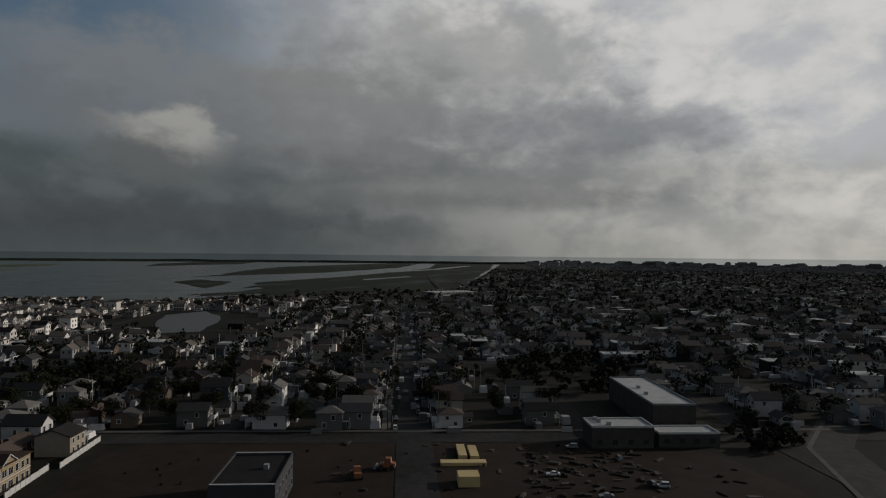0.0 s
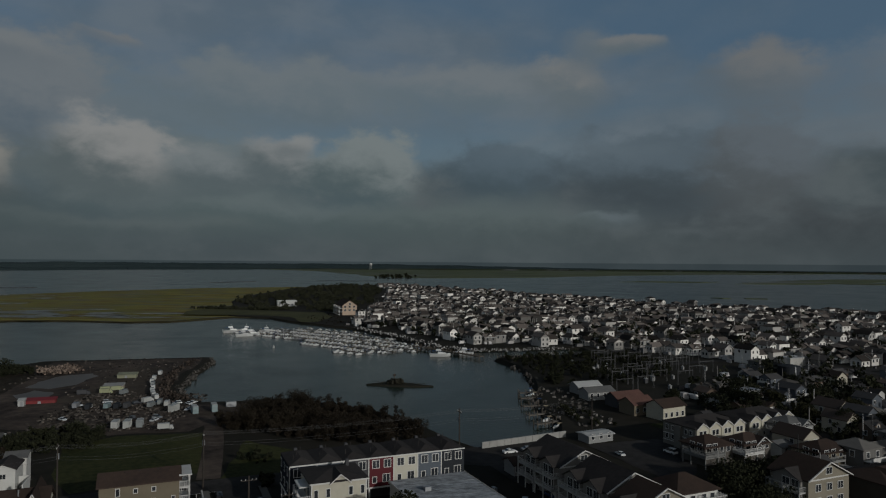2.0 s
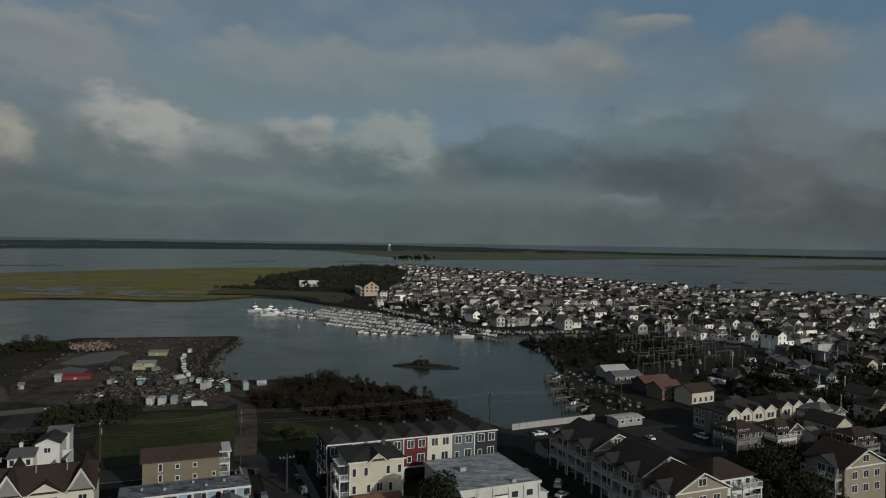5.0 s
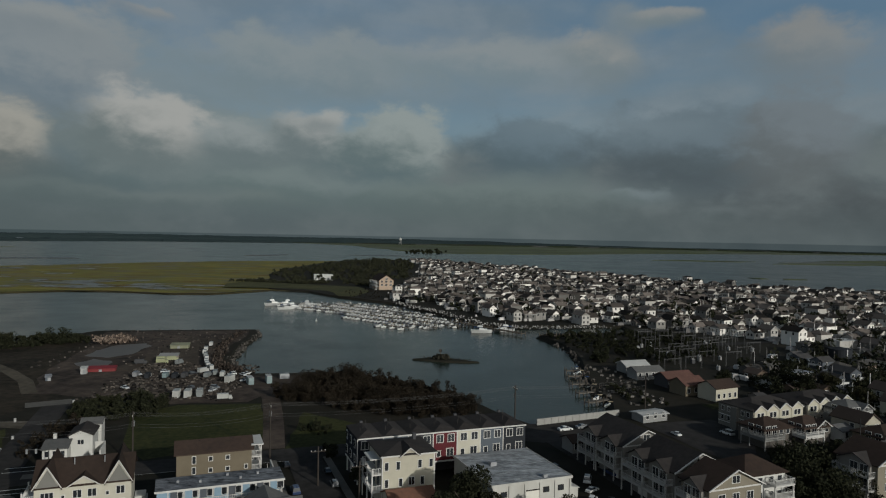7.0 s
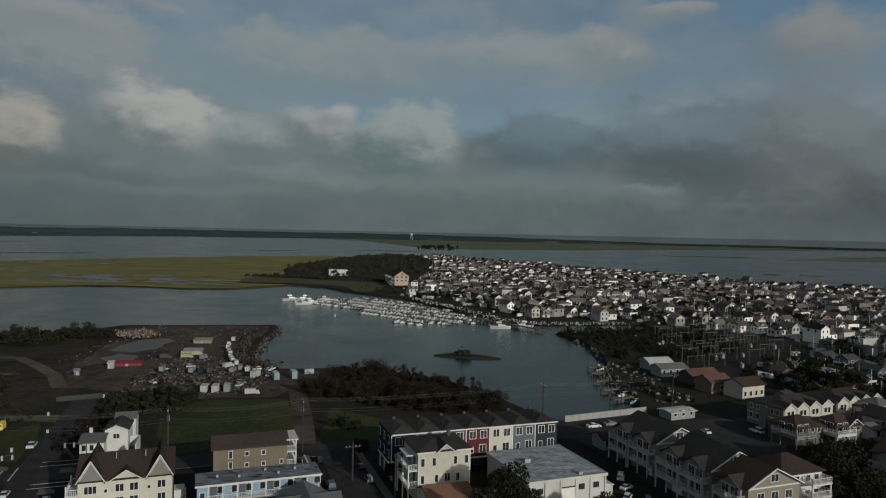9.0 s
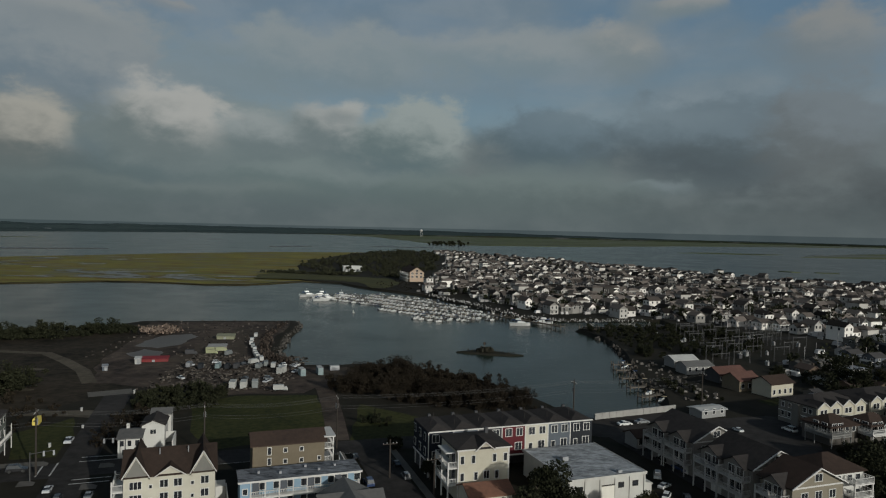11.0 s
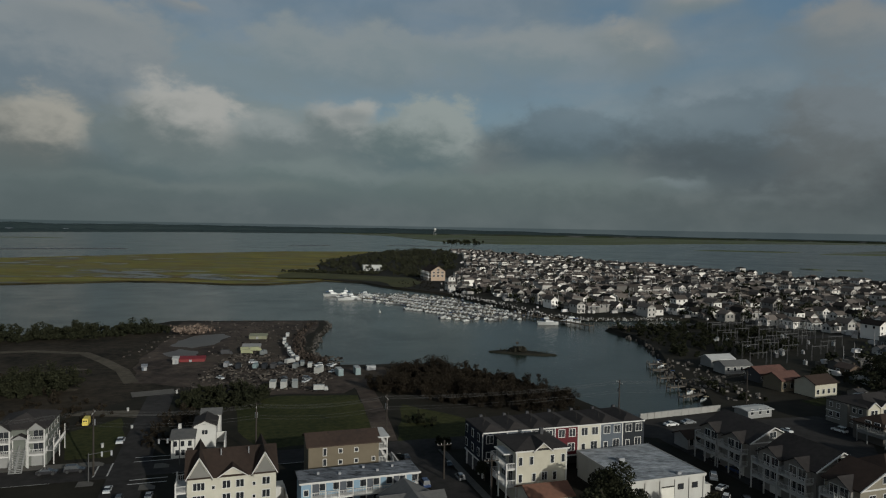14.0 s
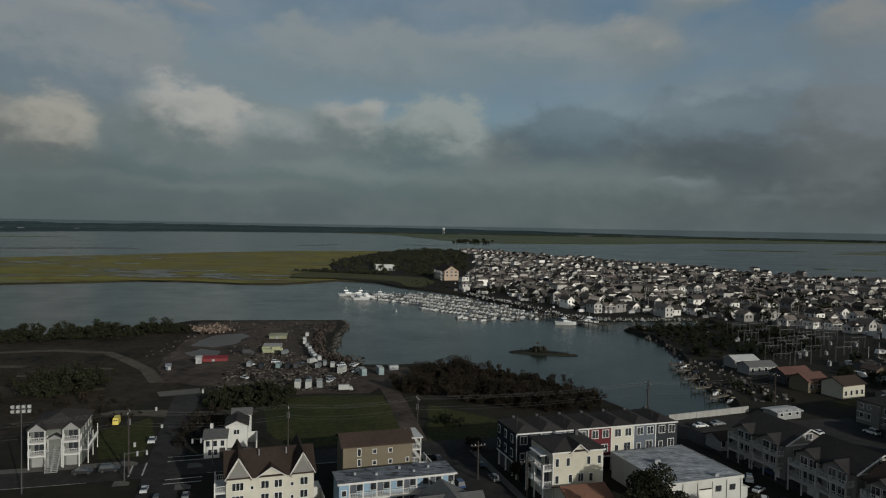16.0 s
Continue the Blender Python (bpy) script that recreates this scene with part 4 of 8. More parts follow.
for k, (x, y) in enumerate(((-2150, 3390), (-2090, 3440), (-1930, 3500), (-1870, 3540))):
    ob = site("far_building", x, y, -30 + 7 * k, "small pale building on the far shore", "building", "far shore buildings", z=0.8)
    part("wall", MB().box(0, 0, 0, 40 + 12 * (k % 2), 14, 6), S_GRY, ob)
    part("roof", MB().hip(0, 0, 40 + 12 * (k % 2), 14, 6.2, 3), METALG, ob)
for x, y, lab, s in ((63.6, 4390, "white water tower above distant woods", 0.95), (2850, 325, "white water tower over the far town", 0.75)):
    ob = site("water_tower", x, y, 0, lab, "water tower", z=0.5)
    for k in range(6):
        c, t = math.cos(k * math.pi / 3), math.sin(k * math.pi / 3)
        part("leg", MB().beam((9 * s * c, 9 * s * t, 0), (6 * s * c, 6 * s * t, 30 * s), 0.8 * s), METALW, ob)
    tank = MB().tube(0, 0, 28 * s, 33 * s, 4 * s, 10 * s, 16).tube(0, 0, 33 * s, 42 * s, 10 * s, 10 * s, 16).tube(0, 0, 42 * s, 46 * s, 10 * s, 2 * s, 16)
    part("tank", tank, METALW, ob)


# low strips of marsh far out, and pale streaks of open water in the sunward marsh
for i, pts in enumerate(([(-700, 4330), (-200, 4370), (1500, 4200), (2700, 3650), (3500, 2950), (3300, 2900), (2500, 3480), (1300, 3980), (-100, 4210), (-600, 4280)],
                         [(940, 1600), (1300, 1950), (1700, 2200), (2300, 2300), (2000, 2050), (1500, 1800), (1150, 1580)], [(1320, 900), (1720, 842), (2600, 930), (4000, 1300), (4100, 1500), (2400, 1350), (1700, 1080)],
                         [(2100, 1750), (2900, 1850), (3800, 2300), (3600, 2500), (2700, 2150)])):
    sheet(f"marsh_{i + 20}", pts, 0.45, MARSH_FAR if i < 2 else MARSH_DULL, 2, 0.9, amount=22, step=80, seed=i, label="low dark strip of far marsh")
for i, pts in enumerate(([(1850, 690), (2350, 690), (3300, 800), (3350, 840), (2350, 735), (1880, 725)], [(700, 520), (820, 545), (900, 540), (880, 520), (780, 500)], [(1250, 520), (1500, 510), (1530, 530), (1300, 545)],
                         [(640, 470), (740, 440), (760, 455), (660, 492)])):
    sheet(f"marsh_creek_{i + 1}", pts, 0.66, WATER, amount=8, step=25, seed=i, label="still tidal creek in the marsh")

sheet("dock_lawn", [(112.5, 204), (127, 210), (128.5, 206.5), (114, 198)], 1.55, GRASS, amount=0.8, step=3, label="small lawn before the yellow house")
sheet("shore_dirt", [(-21, 227), (-9, 228), (-3, 239), (-10, 244), (-19, 238)], 1.57, surf("pale trodden dirt", (0.072, 0.057, 0.045)), amount=2, step=4, label="pale bare dirt at the shore")
for i, (x, y, t) in enumerate(((-56.6, 137.4, 16), (-46.6, 147.2, 16), (-45.0, 136.2, 16), (-59.5, 147.6, 16))):
    c, t2 = math.cos(radians(t)), math.sin(radians(t))
    sheet(f"corner_pavement_{i + 1}", [(x + c * u - t2 * w, y + t2 * u + c * w) for u, w in ((-1.4, -1.4), (1.4, -1.4), (1.4, 0.2), (0.2, 1.4), (-1.4, 1.4))], 1.66, CONCRETE, label="pale concrete street corner")
rocks("dock_things", [(24, 502), (40, 466), (56, 432), (73, 386), (88, 373), (112, 374), (140, 377)], 520, 2.2, 0.5, surf("dockside things", (0.22, 0.215, 0.205), (0.10, 0.095, 0.09), 0.3, 0.8, island=0.98), "small boats, sheds and gear along the shore", z=1.6, seed=15)


# ---- buildings near the bay ----
def townhouse_row():
    """Seven attached units over open garages, each with its own colour and hipped roof."""
    ob = site("townhouse_row", 16.0, 141.9, 16.4, "row of navy, grey, red and cream townhouses over garages", "townhouses")
    n, w, d = 7, 5.11, 9.8
    cols = [S_NAVY, S_SLT, S_DGR, S_RED, S_CRM, S_SLT, S_BLK]
    part("garage_wall", MB().box(0.2, 3.2, 0, n * w - 0.2, d, 2.9), S_DGR, ob)
    for i in range(n):
        x0, x1 = i * w, (i + 1) * w
        part("unit_wall", MB().box(x0 + 0.01, 0, 2.9, x1 - 0.01, d, 8.8), cols[i], ob, cols[i].name.replace(" siding", "") + " clapboard unit")
        roof = MB().hip(x0 + 0.2, 0.1, x1 - 0.2, d, 8.8, 0.95, over=0.2, t=0.18)
        part("roof", roof, ROOFDK, ob)
        part("fascia", MB().box(x0, -0.32, 8.62, x1, -0.18, 8.86), WHITE, ob)
        part("band", MB().box(x0, -0.08, 2.75, x1, 0.0, 3.05), WHITE, ob)
        for z, pair in ((6.7, ((1.45, 1.3, 2), (3.8, 1.3, 2))), (3.85, ((1.2, 0.75, 1), (3.6, 1.35, 2)))):
            for cx, ww, k in pair:
                window(ob, "f", x0 + cx, 0, z, ww, 1.45 if k == 2 else 1.1, k)
        window(ob, "b", x0 + 2.6, d, 6.4, 1.4, 1.4, 2)
        post(ob, x0 + 0.15, 0.15, 0, 2.9, 0.16)
        part("corner_trim", MB().box(x0 - 0.09, -0.05, 2.9, x0 + 0.09, 0.02, 8.7), WHITE, ob)
        for dx, dy, h in ((1.2, 3.0, 0.5), (2.1, 4.6, 0.4), (3.4, 7.6, 0.6)):
            part("roof_vent", MB().tube(x0 + dx, dy, 9.1, 9.6 + h, 0.07, 0.07, 6), ROOFDK, ob)
        part("roof_hatch", MB().box(x0 + 2.2, 7.4, 9.1, x0 + 2.8, 8.0, 10.1), S_DGR, ob)
    post(ob, n * w - 0.15, 0.15, 0, 2.9, 0.16)
    for y in (2.2, 5.4, 8.8):
        window(ob, "l", 0, y, 6.6, 1.0, 1.4, 1)
        window(ob, "l", 0, y, 3.8, 1.0, 1.4, 1)
        post(ob, 0.15, y, 0, 2.9, 0.14)
    part("side_band", MB().box(-0.08, 0, 2.75, 0.0, d, 3.05), WHITE, ob)


townhouse_row()


def yellow_house():
    ob = site("beach_house", 20.9, 130.4, 16.0, "cream-yellow three-storey house with white side balconies and dark hip roof", "house")
    w, d, h = 9.7, 9.0, 9.1
    part("wall", MB().box(0, 0, 0, w, d, h), S_YEL, ob)
    part("roof", MB().hip(0, 0, w, d, h + 0.15, 0.95, 0.4).roof(3.4, -0.05, 6.6, 4.0, h - 0.1, 1.3, "y", 0.3, 0.15), ROOFDK, ob)
    part("gable_wall", MB().walls(3.5, -0.06, 6.5, 2.0, h - 1.0, h - 0.1, 1.2), S_YEL, ob)
    part("rake_trim", MB().beam((3.1, -0.4, h - 0.35), (5.0, -0.4, h + 1.2), 0.1).beam((6.9, -0.4, h - 0.35), (5.0, -0.4, h + 1.2), 0.1).box(-0.4, -0.45, h - 0.12, 3.1, -0.35, h + 0.12).box(6.9, -0.45, h - 0.12, w + 0.4, -0.35, h + 0.12), WHITE, ob)
    for x, z, ww, k in ((0.8, 6.6, 0.6, 1), (2.9, 6.6, 0.6, 1), (6.9, 6.6, 0.6, 1), (9.0, 6.6, 0.6, 1), (0.8, 3.6, 0.6, 1), (3.4, 3.6, 0.6, 1), (5.4, 3.7, 0.95, 2), (7.4, 3.6, 0.6, 1), (1.6, 0.9, 0.7, 1), (6.0, 0.9, 0.7, 1)):
        window(ob, "f", x, 0, z, ww, 1.35, k)
    for z in (3.0, 6.0):
        deck(ob, -1.8, 0.2, 0, 7.5, z)
        railing(ob, [(0, 0.25), (-1.75, 0.25), (-1.75, 7.4), (0, 7.4)], z)
        window(ob, "l", 0, 2.2, z + 0.2, 1.6, 2.0, 2)
        window(ob, "l", 0, 5.4, z + 0.2, 1.6, 2.0, 2)
    for y in (0.3, 3.8, 7.3):
        post(ob, -1.7, y, 0, 7.0)
    deck(ob, -1.8, 1.5, 0, 6.0, 8.3, 0.2)
    part("corner_trim", MB().box(-0.06, -0.06, 0, 0.14, 0.1, h).box(w - 0.14, -0.06, 0, w + 0.06, 0.1, h), WHITE, ob)
    for y in (2, 5.0, 7.8):
        for z in (3.7, 6.6):
            window(ob, "r", w, y, z, 0.9, 1.35, 1)
    part("chimney", MB().box(7.6, 6.4, h, 8.2, 7.0, h + 1.7), S_DGR, ob)


yellow_house()


def shop(x, y, turn, w, d, h, roofm, wallm, label, rise=1.2):
    ob = site("bungalow", x, y, turn, label, "house")
    part("wall", MB().walls(0, 0, w, d, 0, h, rise, "x"), wallm, ob)
    part("roof", MB().roof(0, 0, w, d, h, rise, "x", 0.45), roofm, ob)
    k = max(2, int(w / 2.2))
    for i in range(k):
        window(ob, "f", w * (i + 0.5) / k, 0, 1.0, 0.9, 1.3, 1)
    door(ob, "r", w, d * 0.5, 0)
    return ob


shop(22.7, 124.6, 16, 7.6, 5.6, 3.1, surf("red-brown shingles", (0.17, 0.085, 0.058), (0.10, 0.055, 0.040), 1.2, 0.92, 0.3), S_CRM, "low cream bungalow with a reddish-brown shingle roof")


def warehouse():
    ob = site("warehouse", 39.9, 127.5, 17.6, "low white warehouse with a weathered flat metal roof", "warehouse")
    w, d, h = 15.7, 17.0, 4.9
    roofm = surf("weathered metal roof", (0.34, 0.355, 0.37), (0.045, 0.048, 0.052), 1.9, 0.72, 0.2, 0.7, stretch=(0.5, 1.3, 1))
    wallm = surf("stained white panels", (0.42, 0.415, 0.39), (0.27, 0.26, 0.235), 0.35, 0.7, 0.1, 0.15, stretch=(1, 1, 0.3))
    part("wall", MB().box(0, 0, 0, w, d, h - 0.15), wallm, ob)
    part("roof", MB().box(-0.15, -0.15, h - 0.15, w + 0.15, d + 0.15, h + 0.05), roofm, ob)
    part("parapet", MB().box(-0.2, -0.22, h - 0.35, w + 0.2, -0.15, h + 0.16).box(w + 0.15, -0.2, h - 0.35, w + 0.24, d + 0.2, h + 0.16).box(-0.24, -0.2, h - 0.35, -0.15, d + 0.2, h + 0.16), wallm, ob)
    for i in range(6):
        x = 0.2 + i * (w - 0.4) / 5
        part("pilaster", MB().box(x - 0.15, -0.16, 0, x + 0.15, 0, h - 0.35), wallm, ob)
    for i in range(5):
        y = d * (i + 0.5) / 5
        part("roof_seam", MB().box(0, y - 0.04, h + 0.05, w, y + 0.04, h + 0.07), roofm, ob)
    part("roller_door", MB().box(6.5, -0.07, 0, 9.3, 0.02, 3.2), surf("pale shutter", (0.6, 0.58, 0.52), (0.45, 0.43, 0.38), 0.8, 0.6), ob, "pale roller shutter door")
    part("door_frame", MB().box(6.3, -0.12, 0, 6.5, 0.02, 3.4).box(9.3, -0.12, 0, 9.5, 0.02, 3.4).box(6.5, -0.12, 3.2, 9.3, 0.02, 3.4), ROOFDK, ob)
    for x in (2.2, 10.6, 13.6):
        window(ob, "f", x, 0, 2.7, 1.0, 0.8, 1, ROOFDK)
    part("roof_unit", MB().box(4, 9, h + 0.05, 5.2, 10, h + 0.8).box(10.4, 0.6, h + 0.05, 11.2, 1.3, h + 0.6), METALG, ob)
    part("lean_to", MB().box(w, 1.0, 0, w + 2.2, 6.5, 2.3).solid([(w, 0.8, 2.3), (w + 2.4, 0.8, 2.2), (w + 2.4, 6.7, 2.2), (w, 6.7, 2.3)], [(w, 0.8, 2.75), (w + 2.4, 0.8, 2.3), (w + 2.4, 6.7, 2.3), (w, 6.7, 2.75)]), wallm, ob)


warehouse()


def tan_block():
    ob = site("apartment_block", -16.4, 138.1, 16.6, "tan three-storey block with a brown low-pitched roof and white stair", "apartments")
    w, d, h = 13.2, 7.0, 7.1
    part("wall", MB().walls(0, 0, w, d, 0, h, 1.3, "x"), S_TAN, ob)
    part("roof", MB().roof(0, 0, w, d, h, 1.35, "x", 0.45), ROOFBR, ob)
    part("band", MB().box(-0.05, -0.08, 2.55, w + 0.05, 0, 2.85), WHITE, ob)
    for x, z, ww, hh in ((3.0, 5.2, 0.55, 1.3), (5.9, 5.5, 0.6, 0.7), (8.9, 5.5, 0.6, 0.7), (3.0, 3.3, 0.55, 1.2), (5.9, 3.4, 0.6, 0.7), (8.9, 3.4, 0.6, 0.7), (12.2, 3.5, 0.5, 0.7), (2.0, 0.9, 0.8, 1.0), (7.0, 0.9, 0.8, 1.0)):
        window(ob, "f", x, 0, z, ww, hh, 1)
    for z in (2.8, 5.4):
        deck(ob, w, 0.6, w + 1.9, 6.5, z)
        railing(ob, [(w, 0.65), (w + 1.85, 0.65), (w + 1.85, 6.4), (w, 6.4)], z)
        door(ob, "r", w, 3.2, z)
    for y in (0.8, 6.3):
        post(ob, w + 1.8, y, 0, 7.6)
    part("porch_roof", MB().box(w, 0.4, 7.5, w + 2.2, 6.7, 7.7), WHITE, ob)
    st = MB()
    for k in range(9):
        st.box(w + 2.0, 0.8 - k * 0.28, 2.6 - k * 0.29, w + 3.0, 1.1 - k * 0.28, 2.7 - k * 0.29)
    st.beam((w + 3.0, 1.0, 3.6), (w + 3.0, -1.6, 0.9), 0.05)
    part("stair", st, WHITE, ob)
    for x in (4, 6.5, 9.6):
        part("roof_vent", MB().tube(x, 3.0, h + 0.6, h + 1.5, 0.1, 0.1, 6), ROOFDK, ob)
    part("patio_wall", MB().box(w + 0.5, 1.5, 0, w + 4.5, 1.75, 2.2).box(w + 4.25, 1.5, 0, w + 4.5, 7.5, 2.2), S_WHT, ob)


tan_block()


def motel():
    ob = site("motel", -15.2, 124.3, 17.4, "two-storey pale blue motel with white walkways and a patched flat roof", "motel")
    w, d, h = 20.0, 5.6, 5.4
    roofm = surf("patched tar roof", (0.20, 0.21, 0.23), (0.006, 0.007, 0.009), 1.9, 0.86, 0.2, 0.8, stretch=(0.5, 1.4, 1))
    part("wall", MB().box(0, 1.4, 0, w, d, h), S_BLU, ob)
    part("end_wall", MB().box(0, 0, 0, 1.6, 1.4, h), S_BLU, ob)
    part("roof", MB().box(-0.3, -0.35, h, w + 0.3, d + 0.3, h + 0.22), roofm, ob)
    part("fascia", MB().box(-0.34, -0.42, h - 0.06, w + 0.34, -0.352, h + 0.25), WHITE, ob)
    deck(ob, 1.6, -0.1, w, 1.4, 2.7)
    railing(ob, [(1.6, -0.05), (w - 0.05, -0.05), (w - 0.05, 1.4)], 2.7)
    for i in range(8):
        x = 2.6 + i * 2.3
        post(ob, x - 0.9, -0.02, 0, h, 0.08)
        for z in (0.0, 2.7):
            door(ob, "f", x, 1.4, z, 0.9, 2.0, S_BLU if i % 2 else surf("dark door", (0.05, 0.06, 0.075), (0.04, 0.045, 0.055), 1, 0.6))
            window(ob, "f", x + 1.1, 1.4, z + 0.8, 1.0, 1.1, 1)
    for x, y in ((3, 3), (6.5, 2), (11, 4), (13, 1.8), (16, 3.2)):
        part("roof_vent", MB().box(x, y, h + 0.2, x + 0.4, y + 0.4, h + 0.6), METALG, ob)
    st = MB()
    for k in range(10):
        st.box(14.6 + k * 0.3, -1.2, 2.6 - k * 0.27, 14.95 + k * 0.3, -0.15, 2.72 - k * 0.27)
    part("stair", st, WHITE, ob)
    window(ob, "f", 0.8, 0, 3.4, 0.7, 0.9, 1)


motel()


def grey_cottage():
    ob = site("cottage", 0.4, 115.5, 17, "cottage with crossed grey shingle gables", "house")
    part("wall", MB().walls(0, 0, 8.5, 10, 0, 3.2, 2.4, "y").walls(-0.8, 2, 9.3, 8, 0, 3.2, 1.9, "x"), S_GRY, ob)
    part("roof", MB().roof(0, 0, 8.5, 10, 3.2, 2.4, "y", 0.4), ROOFGR, ob)
    part("side_roof", MB().roof(-0.8, 2, 9.3, 8, 3.2, 1.9, "x", 0.4), ROOFGR, ob)
    for x in (2, 6.3):
        window(ob, "f", x, 0, 1.0, 1.1, 1.3, 2)


grey_cottage()


ROOFVIL = surf("dark brown shingles", (0.038, 0.027, 0.022), (0.024, 0.018, 0.015), 1.2, 0.92, 0.3)


def cream_villa():
    ob = site("villa", -32.7, 121.2, 17.2, "cream three-storey house with steep dark gables and paired windows", "house")
    w, d, h = 13.8, 9.5, 7.4
    part("wall", MB().walls(0, 0, w, d, 0, h, 2.8, "x"), S_CRM, ob)
    part("roof", MB().roof(0, 0, w, d, h, 2.8, "x", 0.4, 0.2), ROOFVIL, ob)
    for x0, x1, g, dep in ((0.1, 3.6, 3.2, 9.4), (4.9, 9.0, 1.3, 3.4), (10.2, 13.7, 3.3, 9.4)):
        part("gable_wall", MB().walls(x0, -0.25, x1, dep - 1, h - 0.8, h, g, "y"), S_CRM, ob)
        part("gable_roof", MB().roof(x0, -0.25, x1, dep, h, g, "y", 0.3, 0.15), ROOFVIL, ob)
        xm = (x0 + x1) / 2
        part("rake_trim", MB().beam((x0 - 0.3, -0.6, h - 0.2), (xm, -0.6, h + g + 0.05), 0.09).beam((x1 + 0.3, -0.6, h - 0.2), (xm, -0.6, h + g + 0.05), 0.09), WHITE, ob)
    for x0, x1 in ((0.2, 3.5), (10.3, 13.6)):
        part("gable_shingles", MB().solid([(x0, -0.32, h - 0.1), ((x0 + x1) / 2, -0.32, h + 2.7), (x1, -0.32, h - 0.1)][::-1], [(x0, -0.25, h - 0.1), ((x0 + x1) / 2, -0.25, h + 2.7), (x1, -0.25, h - 0.1)][::-1]), siding("gable grey", (0.19, 0.185, 0.17)), ob)
    for z in (5.3, 3.2, 0.9):
        for x, ww, k, hh in ((1.8, 1.7, 3, 1.15), (4.0, 0.4, 1, 0.5), (6.0, 1.15, 2, 1.15), (8.1, 1.15, 2, 1.15), (10.3, 0.4, 1, 0.5), (12.2, 1.15, 2, 1.15)):
            window(ob, "f", x, 0 if not (x < 3 or x > 11) else 0, z, ww, hh, k)
    for z in (2.6, 5.0):
        deck(ob, -1.8, 0.4, 0, 6, z)
        railing(ob, [(0, 0.45), (-1.75, 0.45), (-1.75, 5.9), (0, 5.9)], z)
    for y in (0.5, 5.8):
        post(ob, -1.7, y, 0, 6.6)
    for x in (5.2, 9.6):
        part("roof_vent", MB().tube(x, 3.4, h + 2, h + 3.2, 0.1, 0.1, 6), METALG, ob)
    part("side_fence", MB().box(w + 2.0, -4, 0, w + 2.15, 8, 1.9), S_WHT, ob)
    part("side_shed", MB().box(w + 0.2, 5.5, 0, w + 1.9, 8.5, 2.4), S_WHT, ob)


cream_villa()


def white_house():
    ob = site("white_house", -46.3, 151.2, 13.5, "white stucco house with a stepped gable and a walled roof deck", "house")
    part("wall", MB().box(0, 0, 0, 4.4, 7, 4.0), S_WHT, ob)
    part("roof", MB().roof(0, 0, 4.4, 7, 4.0, 0.8, "x", 0.3), ROOFGR, ob)
    part("tall_wall", MB().walls(4.0, 3.4, 8.4, 10, 0, 5.5, 1.0, "y"), S_WHT, ob)
    part("tall_roof", MB().roof(4.0, 3.4, 8.4, 10, 5.5, 1.0, "y", 0.3), ROOFDK, ob)
    part("deck_wall", MB().box(4.4, 0.0, 0, 10.4, 0.2, 1.5).box(10.2, 0.2, 0, 10.4, 6.5, 3.2).box(4.6, 6.3, 0, 10.2, 6.5, 3.2), S_WHT, ob)
    part("deck_floor", MB().box(4.4, 0.2, 0, 10.2, 6.3, 0.9), surf("dark pool cover", (0.022, 0.026, 0.026), (0.035, 0.04, 0.04), 0.6, 0.5), ob, "dark covered pool")
    for x, z in ((0.8, 2.5), (2.2, 2.5), (3.6, 2.5), (1.2, 0.7), (2.3, 0.7)):
        window(ob, "f", x, 0, z, 0.7, 1.1, 1)
    door(ob, "f", 3.6, 0, 0, 0.9, 2.0, ROOFDK)
    window(ob, "f", 6.2, 3.4, 3.7, 1.1, 0.9, 2)
    part("chimney", MB().box(0.8, 5.2, 4.2, 1.4, 5.8, 5.6), S_WHT, ob)
    part("back_wall", MB().walls(5.0, 10, 9.0, 14, 0, 6.0, 0.8, "x"), S_WHT, ob)
    part("back_roof", MB().roof(5.0, 10, 9.0, 14, 6.0, 0.8, "x", 0.3), ROOFGR, ob)


white_house()


FLATWHITE = surf("dull white paint", (0.22, 0.22, 0.21), (0.17, 0.17, 0.165), 0.8, 0.7)


